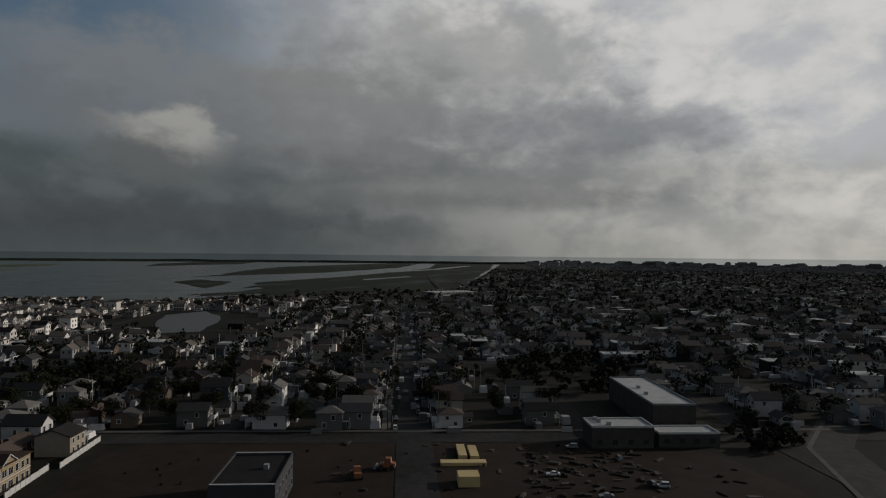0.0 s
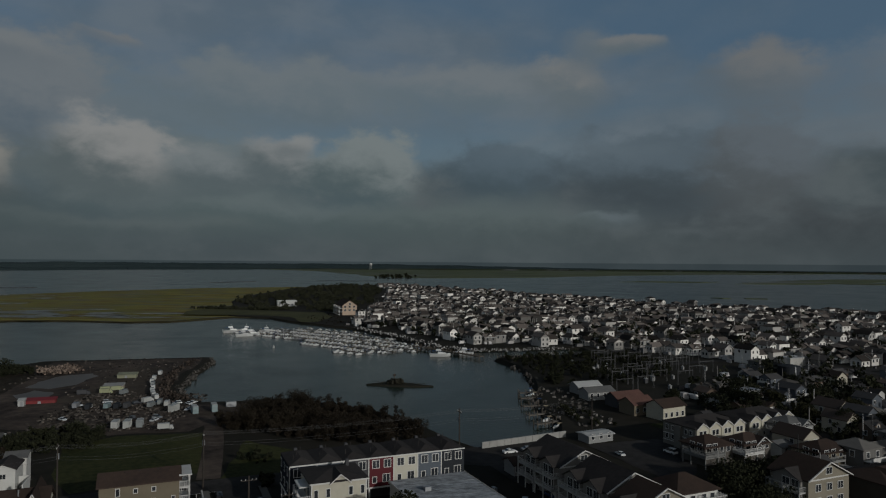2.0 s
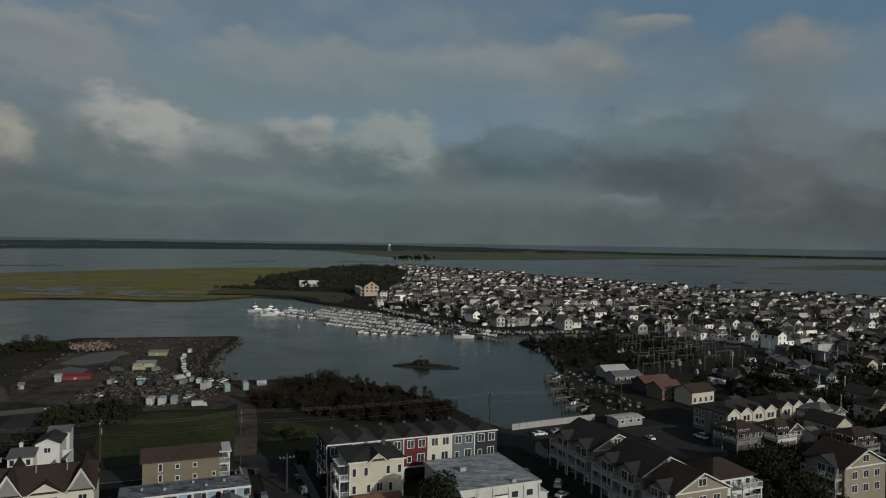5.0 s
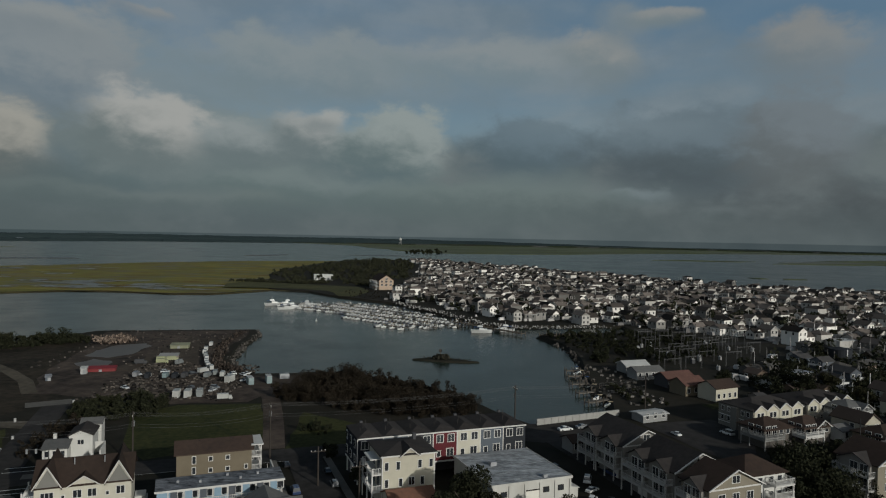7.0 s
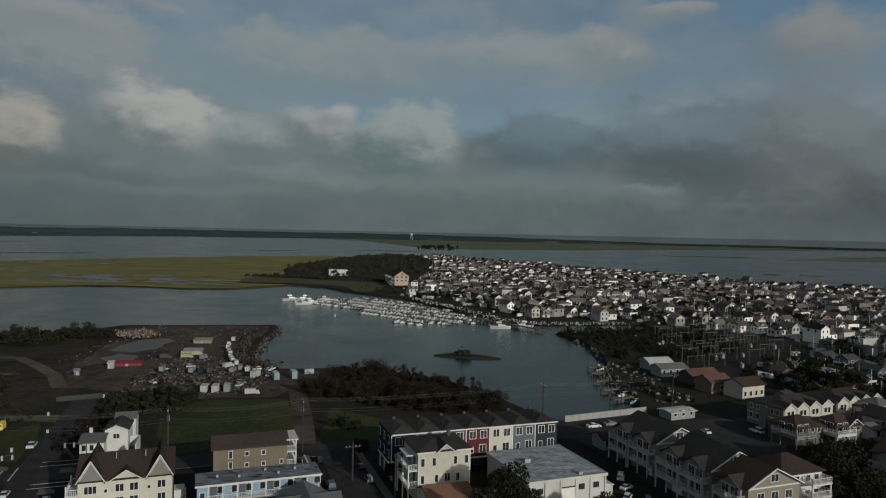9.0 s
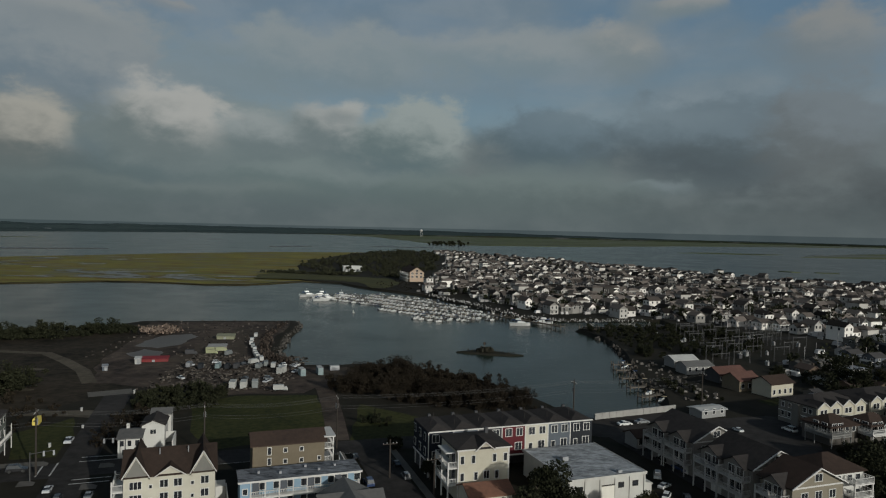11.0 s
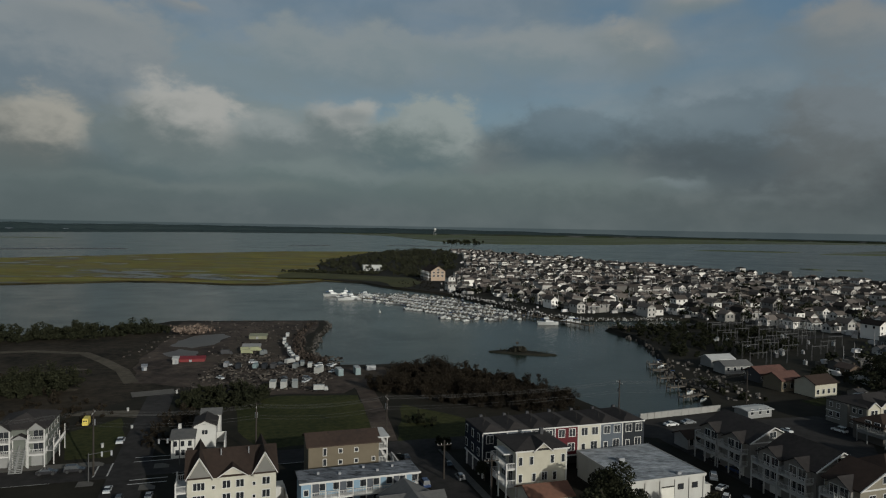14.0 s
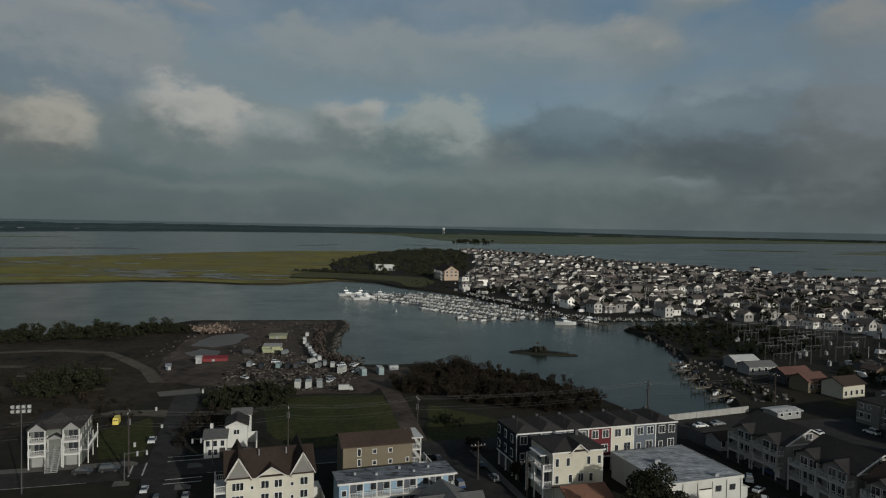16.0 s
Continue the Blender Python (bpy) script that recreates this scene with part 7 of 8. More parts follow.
# farther houses in one mesh: walls, roofs and dark windows
FARWALL = surf("far house walls", (0.42, 0.405, 0.38), (0.26, 0.245, 0.225), 0.05, 0.86, island=1.0)
FARROOF = surf("far house roofs", (0.082, 0.070, 0.062), (0.052, 0.045, 0.041), 0.05, 0.9, island=0.9)
far = MB()
for dist, (x, y), turn, zone, kind, q, size in LOTS[N_OBJ:]:
    shape, w, d, h, g, *_ = HOUSE_KINDS[kind]
    w, d, h = w * size[0], d * size[1], h * size[2]
    n0 = len(far.v)
    if q > 0.93 and zone == "in":
        far.box(-w * 0.8, 0, 0, w * 0.8, d * 1.3, 4.2, 0).box(-w * 0.82, -0.1, 4.2, w * 0.82, d * 1.32, 4.5, 3)
        c, s = math.cos(radians(turn)), math.sin(radians(turn))
        far.v[n0:] = [(x + c * a - s * b, y + s * a + c * b, G + z) for a, b, z in far.v[n0:]]
        continue
    if zone == "pen" and q < 0.24 and kind not in (9, 10, 13, 14):
        # tall flat-fronted block with decks on two floors and a low hip roof
        w, h = w * (1.25 + q), h * 1.28
        far.box(-w / 2, 0, 0, w / 2, d, h, 0).hip(-w / 2, 0, w / 2, d, h + 0.2, 1.5, 0.4, 0.2, 1)
        for k in range(int(h / 2.6)):
            z = 0.8 + 2.6 * k
            for i in range(4):
                wx = w * (i - 1.5) / 4.2
                far.face([(wx - 0.55, -0.04, z), (wx + 0.55, -0.04, z), (wx + 0.55, -0.04, z + 1.3), (wx - 0.55, -0.04, z + 1.3)], 2)
            for wy in (d * 0.3, d * 0.7):
                far.face([(-w / 2 - 0.04, wy + 0.5, z), (-w / 2 - 0.04, wy - 0.5, z), (-w / 2 - 0.04, wy - 0.5, z + 1.3), (-w / 2 - 0.04, wy + 0.5, z + 1.3)], 2)
                far.face([(w / 2 + 0.04, wy - 0.5, z), (w / 2 + 0.04, wy + 0.5, z), (w / 2 + 0.04, wy + 0.5, z + 1.3), (w / 2 + 0.04, wy - 0.5, z + 1.3)], 2)
            if k and q > 0.08:
                far.box(-w / 2, -1.7, z - 1.0, w / 2, 0, z - 0.85, 3).box(-w / 2, -1.7, z - 0.85, w / 2, -1.6, z + 0.0, 3)
        c, s = math.cos(radians(turn)), math.sin(radians(turn))
        far.v[n0:] = [(x + c * a - s * b, y + s * a + c * b, G + z) for a, b, z in far.v[n0:]]
        continue
    axis = "y" if shape == "front" else "x"
    if zone == "pen" and q > 0.45:
        e, t = 0.42, h - 0.12
        if axis == "y":
            far.beam((-w / 2 - e, -e, t), (0, -e, t + g), 0.14, mi=3).beam((w / 2 + e, -e, t), (0, -e, t + g), 0.14, mi=3)
        else:
            far.box(-w / 2 - e, -e - 0.12, t - 0.2, w / 2 + e, -e, t + 0.02, 3)
            far.walls(-1.3, 0.2, 1.3, d * 0.5, h, h + 0.9, 0.8, "y", 0).roof(-1.3, 0.2, 1.3, d * 0.5, h + 0.9, 0.8, "y", 0.2, 0.2, 1)
    far.walls(-w / 2, 0, w / 2, d, 0, h, g, axis, 0)
    far.roof(-w / 2, 0, w / 2, d, h, g, axis, 0.4, 0.25, 1)
    if dist < 1000:
        for wx in (-w / 4, w / 4):
            for wz in (h - 1.9, h - 4.5):
                if wz > 0.5:
                    far.face([(wx - 0.5, -0.04, wz), (wx + 0.5, -0.04, wz), (wx + 0.5, -0.04, wz + 1.3), (wx - 0.5, -0.04, wz + 1.3)], 2)
                    far.face([(wx + 0.4, d + 0.04, wz), (wx - 0.4, d + 0.04, wz), (wx - 0.4, d + 0.04, wz + 1.2), (wx + 0.4, d + 0.04, wz + 1.2)], 2)
        for wy in (d * 0.3, d * 0.7):
            far.face([(-w / 2 - 0.04, wy + 0.5, h - 1.9), (-w / 2 - 0.04, wy - 0.5, h - 1.9), (-w / 2 - 0.04, wy - 0.5, h - 0.6), (-w / 2 - 0.04, wy + 0.5, h - 0.6)], 2)
            far.face([(w / 2 + 0.04, wy - 0.5, h - 1.9), (w / 2 + 0.04, wy + 0.5, h - 1.9), (w / 2 + 0.04, wy + 0.5, h - 0.6), (w / 2 + 0.04, wy - 0.5, h - 0.6)], 2)
        if q < 0.5 and h > 4:
            far.box(-w / 2 + 0.3, -1.8, 2.5, w / 2 - 0.3, 0, 2.7, 0).box(-w / 2 + 0.3, -1.8, 0, -w / 2 + 0.5, -1.6, 2.5, 0).box(w / 2 - 0.5, -1.8, 0, w / 2 - 0.3, -1.6, 2.5, 0)
    c, s = math.cos(radians(turn)), math.sin(radians(turn))
    far.v[n0:] = [(x + c * a - s * b, y + s * a + c * b, G + z) for a, b, z in far.v[n0:]]
r = random.Random(73)
bits = MB()
for dist, (x, y), turn, zone, kind, q, size in LOTS:
    if dist > 900:
        break
    for k in range(3):
        px, py = x + r.uniform(-9, 9), y + r.uniform(-9, 9)
        a, b, c = r.choice(((0.9, 2.1, 1.4), (0.9, 2.1, 1.5), (0.5, 0.6, 1.1), (1.2, 1.4, 2.2), (1.5, 0.06, 1.6), (0.08, 0.08, 7.5)))
        if any(math.dist((px, py), w_[:2]) < w_[2] for w_ in KEEP_OUT) or not inside((px, py), MAINLAND):
            continue
        n0 = len(bits.v)
        bits.solid([(-a, -b, 0), (a, -b, 0), (a, b, 0), (-a, b, 0)], [(-a * 0.9, -b * 0.8, c), (a * 0.9, -b * 0.8, c), (a * 0.9, b * 0.8, c), (-a * 0.9, b * 0.8, c)])
        t = radians(turn + r.choice((0, 90)))
        cs, sn = math.cos(t), math.sin(t)
        bits.v[n0:] = [(px + cs * u - sn * v, py + sn * u + cs * v, G + z) for u, v, z in bits.v[n0:]]
tagged(new("yard_bits", bits.mesh("yard_bits", surf("garden things", (0.30, 0.29, 0.28), (0.20, 0.19, 0.185), 0.1, 0.8, island=0.98))), "cars, sheds, fences and poles between houses", "clutter", kind="stuff")
tagged(new("far_houses", far.mesh("far_houses", [FARWALL, FARROOF, GLASS, WROOF])), "hundreds of pale gabled houses with dark roofs", "houses", kind="stuff")

# trees between the houses
gen = np.random.default_rng(77)
town_trees, near_trees = [], 0
tree_protos = []
for dist, (x, y), turn, zone, kind, q, size in LOTS:
    if q > {"pen": 0.16 if dist > 480 else 0.62, "in": 0.62, "mid": 0.4}[zone]:
        continue
    back = -11.5 - 4 * q if q > 0.3 else 0.8
    c, s = math.cos(radians(turn + 90)), math.sin(radians(turn + 90))
    px, py = x - back * c + gen.uniform(-3, 3), y - back * s + gen.uniform(-3, 3)
    h = gen.uniform(5, 9.5) if zone == "in" else gen.uniform(4, 7.5)
    if near_trees < 40:
        near_trees += 1
        if len(tree_protos) < 5:
            tree_protos.append(tree(px, py, 7.0, 3.6, 40 + near_trees, (LEAF_D, LEAF_O)[near_trees % 2], "leafy garden tree between town houses", 1700, 0.22))
        else:
            copy_thing(tree_protos[near_trees % 5], pose(px, py, G, 0, 0, gen.uniform(0, 360)))
        continue
    n = 90 if dist < 600 else 26
    pts = crown_points(gen, h, h * 0.52, n, 0.05, 5) + np.array([px, py, G])
    town_trees.append(leaf_arrays(pts, gen.uniform(0.7, 1.4, n) * (0.62 if dist < 600 else 1.3), gen))
tagged(new("town_trees", leaf_mesh("town_trees", np.concatenate(town_trees), LEAF_D)), "dark leafy trees between the houses", "trees", kind="stuff")

# low skyline of the farthest town
r = random.Random(31)
sky_line = MB()
for k in range(1600):
    a = radians(r.uniform(70, 112))
    dist = r.uniform(2300, 4500)
    x, y = dist * math.sin(a), dist * math.cos(a)
    if y > 0.17 * x - 60:
        continue
    w, d, h = r.uniform(8, 34), r.uniform(10, 20), r.choice((4, 5, 6, 6, 7, 8, 9))
    if dist > 4000 and r.random() < 0.25:
        w, h = w * 2.4, r.uniform(12, 32)
    sky_line.box(x, y - w / 2, G, x + d, y + w / 2, G + h * 0.8)
    sky_line.box(x + d * 0.2, y - w * 0.4, G + h * 0.8, x + d * 0.8, y + w * 0.3, G + h)
tagged(new("far_town", sky_line.mesh("far_town", surf("far town walls", (0.20, 0.19, 0.18), (0.10, 0.095, 0.09), 0.02, 0.9, island=0.5))), "distant town blocks on the horizon", "buildings", kind="stuff")


# ---- vehicles ----
CAR_PAINTS = [("white", (0.52, 0.52, 0.51)), ("silver", (0.42, 0.43, 0.44)), ("black", (0.018, 0.018, 0.02)), ("dark blue", (0.025, 0.04, 0.09)), ("dark red", (0.16, 0.02, 0.02)), ("grey", (0.16, 0.165, 0.17))]
car_protos = {}


def wheel_mesh(r=0.33, w=0.22):
    mb = MB()
    k = 12
    ring = [(r * math.cos(2 * math.pi * i / k), r * math.sin(2 * math.pi * i / k)) for i in range(k)]
    mb.solid([(a, -w / 2, b) for a, b in ring], [(a, w / 2, b) for a, b in ring])
    return mb.mesh("wheel", RUBBER)


def profile(mb, pts, y0, y1, inset=0.0):
    """Side outline (x, z) extruded across, narrowing by inset towards the top."""
    zs = [z for _, z in pts]
    lo, hi = min(zs), max(zs)
    f = lambda z: inset * (z - lo) / (hi - lo + 1e-6)
    mb.solid([(x, y0 + f(z), z) for x, z in pts], [(x, y1 - f(z), z) for x, z in pts])
    return mb


def car(x, y, turn, paint=0, suv=False):
    key = (paint, suv)
    m = pose(x, y, 1.62, 0, 0, turn) @ Matrix.Scale(0.82, 4)
    if key in car_protos:
        return copy_thing(car_protos[key], m)
    word, col = CAR_PAINTS[paint]
    pm = surf(word + " car paint", col, tuple(v * 0.9 for v in col), 0.5, 0.25)
    ob = tagged(new("car"), f"{word} {'estate' if suv else 'saloon'} car parked at the kerb", "car", "parked cars")
    t = 1.72 if suv else 1.42
    body = [(-2.2, 0.3), (2.2, 0.3), (2.25, 0.62), (2.05, 0.78), (1.1, 0.92), (-2.15 if suv else -1.5, 0.95), (-2.2, 0.85)]
    part("body", profile(MB(), body, -0.9, 0.9, 0.06), pm, ob)
    glass = [(-2.05 if suv else -1.55, 0.94), (1.05, 0.92), (0.35, t - 0.08), (-1.85 if suv else -0.9, t - 0.06)]
    part("glasshouse", profile(MB(), glass, -0.82, 0.82, 0.16), GLASS, ob)
    part("roof_panel", MB().box(-1.8 if suv else -0.85, -0.64, t - 0.08, 0.3, 0.64, t), pm, ob)
    me = wheel_mesh()
    for wx in (-1.35, 1.4):
        for wy in (-0.82, 0.82):
            w = part("wheel", me, None, ob)
            w.location = (wx, wy, 0.33)
    ob.matrix_basis = m
    car_protos[key] = ob
    return ob


ax = 15.5          # bearing of the bay street
for x, y, t, p, s in ((65.5, 177.6, ax, 0, 0), (70.5, 179.5, ax, 5, 0), (92.2, 173.6, 100, 0, 0), (105.3, 174.0, 110, 0, 1), (-60.8, 161.2, 105, 1, 0), (-66.0, 142.0, ax, 2, 0), (-61.6, 143.4, ax, 2, 1),
                      (-42.8, 131.5, 105, 5, 0), (-51.0, 134.0, 105, 1, 0), (-47.2, 130.0, 105, 2, 1), (61.0, 142.6, 70, 1, 1), (60.3, 137.2, 40, 0, 0), (59.0, 132.5, 60, 0, 1), (62.5, 132.0, 80, 2, 0),
                      (65.5, 152.0, 107, 2, 1), (67.0, 146.5, 107, 3, 0), (69.6, 138.0, 107, 2, 0), (71.5, 130.5, 107, 5, 1), (9.8, 148.5, 107, 2, 0), (11.8, 141.5, 107, 5, 1), (1.2, 152.5, 107, 2, 0), (5.0, 138.0, 107, 3, 1),
                      (7.0, 131.5, 107, 2, 1), (51.5, 143.0, 107, 4, 0), (56.0, 150.0, 107, 2, 1), (-48, 124, 105, 3, 0), (98.5, 152.0, 107, 2, 1), (101.0, 146.0, 107, 1, 0)):
    car(x, y, t, p, bool(s))
r = random.Random(12)
for k in range(44):
    u = 215 + k * 9 + r.uniform(-2, 2)
    if r.random() < 0.75:
        side = r.choice((-1, 1))
        x, y = grid(u, 3.2 + side * 3.3, TOWN)
        car(x, y, TOWN + (0 if side > 0 else 180), r.choice((0, 0, 1, 2, 3, 5, 4)), r.random() < 0.5)
for k in range(7):
    x, y = grid(150 + r.uniform(0, 50), r.uniform(-60, -15), TOWN)
    car(x, y, TOWN + r.choice((0, 90)) + r.uniform(-10, 10), r.choice((0, 1, 2, 5)), r.random() < 0.5)


def box_truck(x, y, turn, body=METALW, cab=METALW, word="white", z=1.56):
    ob = site("box_truck", x, y, turn, f"{word} box truck parked on the dirt yard", "truck", "yard trucks", z)
    ob.scale = (0.56, 0.56, 0.56)
    part("cab", profile(MB(), [(2.2, 0.5), (4.0, 0.5), (4.05, 1.3), (3.6, 2.3), (2.2, 2.35)], -1.05, 1.05, 0.1), cab, ob)
    part("windscreen", MB().solid([(3.72, -0.85, 1.4), (4.06, -0.85, 1.35), (4.06, 0.85, 1.35), (3.72, 0.85, 1.4)], [(3.5, -0.8, 2.2), (3.68, -0.8, 2.2), (3.68, 0.8, 2.2), (3.5, 0.8, 2.2)]), GLASS, ob)
    part("cargo_box", MB().box(-3.4, -1.2, 0.9, 2.1, 1.2, 3.3), body, ob)
    part("chassis", MB().box(-3.3, -0.5, 0.5, 2.4, 0.5, 0.9), RUBBER, ob)
    me = wheel_mesh(0.45, 0.3)
    for wx in (-2.2, 3.0):
        for wy in (-0.95, 0.95):
            w = part("wheel", me, None, ob)
            w.location = (wx, wy, 0.45)
    return ob


def container(x, y, turn, mat, word, L_=6.0, h=2.6):
    ob = site("storage_container", x, y, turn, f"{word} ribbed steel container in the yard", "container", "yard containers", 1.56)
    ob.scale = (0.68, 0.68, 0.68)
    mb = MB().box(-L_ / 2, -1.2, 0.1, L_ / 2, 1.2, h)
    part("shell", mb, mat, ob)
    for i in range(9):
        xx = -L_ / 2 + (i + 0.5) * L_ / 9
        part("rib", MB().box(xx - 0.08, -1.26, 0.2, xx + 0.08, -1.2, h - 0.1), mat, ob)
    part("end_door", MB().box(L_ / 2, -1.1, 0.2, L_ / 2 + 0.05, 1.1, h - 0.1), METALG, ob)
    part("roof_sheet", MB().box(-L_ / 2 - 0.04, -1.25, h, L_ / 2 + 0.04, 1.25, h + 0.08), METALW, ob)
    return ob


LIMEP = surf("lime paint", (0.25, 0.26, 0.14), (0.16, 0.165, 0.10), 0.5, 0.6)
CONT_GR = surf("grey container", (0.16, 0.17, 0.17), (0.10, 0.11, 0.11), 0.6, 0.6)
container(-39.5, 212.5, 96, METALW, "white", 5.5, 3.0)
container(-36.4, 212.8, 96, METALW, "white", 5.5, 3.0)
container(-33.4, 214.0, 100, CONT_GR, "grey", 5.5, 2.8)
container(-29.4, 233.5, 76, METALW, "white", 6.2, 3.0)
container(-22.4, 230.5, 112, TEAL, "pale teal", 6.2, 3.2)
container(-17.0, 232.5, 108, TEAL, "pale teal", 6.2, 3.4)
container(-13.0, 238.5, 20, METALG, "silver", 4.5, 2.2)
for x, y, t, b, wd in ((-56.5, 238, 95, S_BLK, "black"), (-62.0, 268.0, 12, LIMEP, "lime"), (-58.5, 268.6, 15, LIMEP, "lime"), (-60.6, 263.6, 10, LIMEP, "lime"), (-51.0, 238.5, 92, TEAL, "teal"), (-48.0, 238.5, 92, S_BLK, "black"), (-45.2, 239, 90, S_DGR, "dark grey"), (-38.0, 239.5, 85, CONT_GR, "grey"),
                       (-52.3, 291, 100, METALW, "white"), (-46.6, 270.5, 105, METALW, "white"), (-42.4, 256.5, 110, METALW, "white"), (-25.2, 209.2, 10, METALW, "white"),
                       (-61, 240, 95, METALG, "silver"), (-54, 262, 80, CONT_GR, "grey"), (-41.5, 247, 60, METALW, "white"), (-53.5, 303, 98, METALW, "white"), (-51.0, 284, 102, METALW, "white"), (-48.8, 277.5, 100, CONT_GR, "grey"),
                       (-45.2, 264.5, 105, METALW, "white"), (-43.8, 260.3, 108, METALW, "white"), (-40.2, 252.2, 112, METALW, "white"), (-36.5, 243.5, 100, CONT_GR, "grey"), (-33.5, 241.0, 95, METALW, "white"), (-67.5, 262.0, 10, S_DGR, "dark grey")):
    box_truck(x, y, t, b, METALW if wd in ("white", "teal", "black") else b, wd)
for k in range(12):
    x, y = r.uniform(-62, -24), r.uniform(212, 252)
    car(x, y, r.uniform(0, 360), r.choice((0, 0, 1, 2, 5)), r.random() < 0.6)


def yard_shed(x, y, turn, w, d, h, wallm, roofm, label):
    ob = site("yard_shed", x, y, turn, label, "shed", z=1.5)
    part("wall", MB().box(0, 0, 0, w, d, h), wallm, ob)
    part("roof", MB().solid([(-0.2, -0.3, h), (w + 0.2, -0.3, h), (w + 0.2, d + 0.2, h), (-0.2, d + 0.2, h)], [(-0.2, -0.3, h + 0.15), (w + 0.2, -0.3, h + 0.15), (w + 0.2, d + 0.2, h + 0.7), (-0.2, d + 0.2, h + 0.7)]), roofm, ob)
    part("door", MB().box(w * 0.4, -0.05, 0, w * 0.4 + 0.9, 0.02, min(2.0, h - 0.2)), METALG, ob)
    return ob


YARDGREEN = surf("pale green tin", (0.20, 0.205, 0.13), (0.12, 0.12, 0.08), 0.5, 0.7)
yard_shed(-64.0, 270.5, 8, 6.5, 3.4, 1.4, S_SAND, S_GRY, "sand-coloured tin shed with a pale grey roof")
yard_shed(-68.0, 296.0, 6, 7.0, 3.4, 1.3, YARDGREEN, YARDGREEN, "weathered green tin shed")
yard_shed(-79.5, 247.4, 12, 8.6, 2.4, 1.0, RED, RED, "low red shed on the dirt yard")
yard_shed(-80.2, 243.8, 12, 1.8, 1.8, 1.8, METALW, METALW, "small white site cabin")
yard_shed(-86.0, 233.0, 20, 1.5, 1.4, 1.3, S_SLT, METALG, "small grey hut on the scrub land")
# scattered yard clutter
mb = MB()
for k in range(1900):
    if k < 1200:
        x, y = r.uniform(-66, -24), r.uniform(208, 262)
    else:
        x, y = r.uniform(-105, -45), r.uniform(255, 345)
    if inside((x, y), [(-97, 262), (-83, 251), (-73, 258), (-78, 275), (-73, 289), (-76, 309), (-92, 311), (-98, 288)]) or (k >= 1200 and r.random() < 0.4):
        continue
    a, b, c = (r.uniform(0.1, 0.55) * (1 if k < 1200 else 0.8) for _ in range(3))
    t = r.uniform(0, 3.14)
    cs, sn = math.cos(t), math.sin(t)
    ring = [(x + cs * u - sn * v, y + sn * u + cs * v) for u, v in ((-a, -b), (a, -b), (a, b), (-a, b))]
    mb.solid([(p, q, 1.5) for p, q in ring], [(x + (p - x) * 0.8, y + (q - y) * 0.8, 1.5 + c) for p, q in ring])
tagged(new("yard_clutter", mb.mesh("yard_clutter", surf("junk", (0.075, 0.065, 0.056), (0.02, 0.018, 0.016), 0.3, 0.9, island=1.0))), "heaps of pallets, drums and scrap", "clutter", kind="stuff")

# van, lumber stacks and plant on the lots
ob = site("van", -74.0, 172.5, 15, "yellow panel van parked on the grass", "van", z=1.55)
ob.scale = (0.62, 0.62, 0.62)
part("body", profile(MB(), [(-1.0, 0.4), (1.0, 0.4), (1.05, 1.3), (0.9, 2.9), (-0.9, 2.9), (-1.05, 1.3)], 0, 4.6, 0.05), YELLOWP, ob)
part("rear_window", MB().box(-0.7, -0.05, 1.8, -0.1, 0.06, 2.3), GLASS, ob)
part("rear_window", MB().box(0.1, -0.05, 1.8, 0.7, 0.06, 2.3), GLASS, ob)
me = wheel_mesh(0.36, 0.24)
for wx in (-0.85, 0.85):
    for wy in (0.9, 3.7):
        w = part("wheel", me, None, ob)
        w.matrix_basis = pose(wx, wy, 0.36, 0, 0, 90)
PLY = surf("new plywood", (0.55, 0.42, 0.19), (0.42, 0.32, 0.15), 0.7, 0.8)
for x, y, a, b, h, t in ((164.2, 46.6, 2.2, 2.2, 2.2, 19), (176.6, 50.8, 1.3, 5.2, 0.8, 19), (185.0, 53.4, 4.8, 1.0, 0.9, 19), (185.2, 50.6, 4.6, 1.0, 0.9, 19)):
    ob = site("lumber_stack", x, y, t, "stack of new yellow plywood and lumber on the dirt lot", "lumber", "lumber stacks", 1.5)
    for k in range(5):
        part("sheet", MB().box(-a + 0.05 * (k % 2), -b, h * k / 5 + 0.02, a - 0.04 * (k % 3), b, h * (k + 1) / 5), PLY, ob)
for x, y, t in ((160.5, 70.0, 30), (168.0, 66.0, 100)):
    ob = site("loader", x, y, t, "small wheeled loader on the dirt lot", "loader", z=1.52)
    part("body", profile(MB(), [(-1.8, 0.6), (1.6, 0.6), (1.7, 1.3), (0.6, 1.5), (0.3, 2.6), (-0.9, 2.6), (-1.0, 1.6), (-1.9, 1.5)], -0.8, 0.8, 0.1), surf("rust orange", (0.25, 0.09, 0.03), (0.17, 0.06, 0.02), 0.7, 0.6), ob)
    part("bucket", MB().solid([(2.2, -1.1, 0.2), (3.2, -1.1, 0.2), (3.2, 1.1, 0.2), (2.2, 1.1, 0.2)], [(2.2, -1.1, 1.0), (2.5, -1.1, 1.0), (2.5, 1.1, 1.0), (2.2, 1.1, 1.0)]), METALG, ob)
    me = wheel_mesh(0.6, 0.4)
    for wx in (-1.2, 1.2):
        for wy in (-0.9, 0.9):
            w = part("wheel", me, None, ob)
            w.location = (wx, wy, 0.6)
mb = MB()
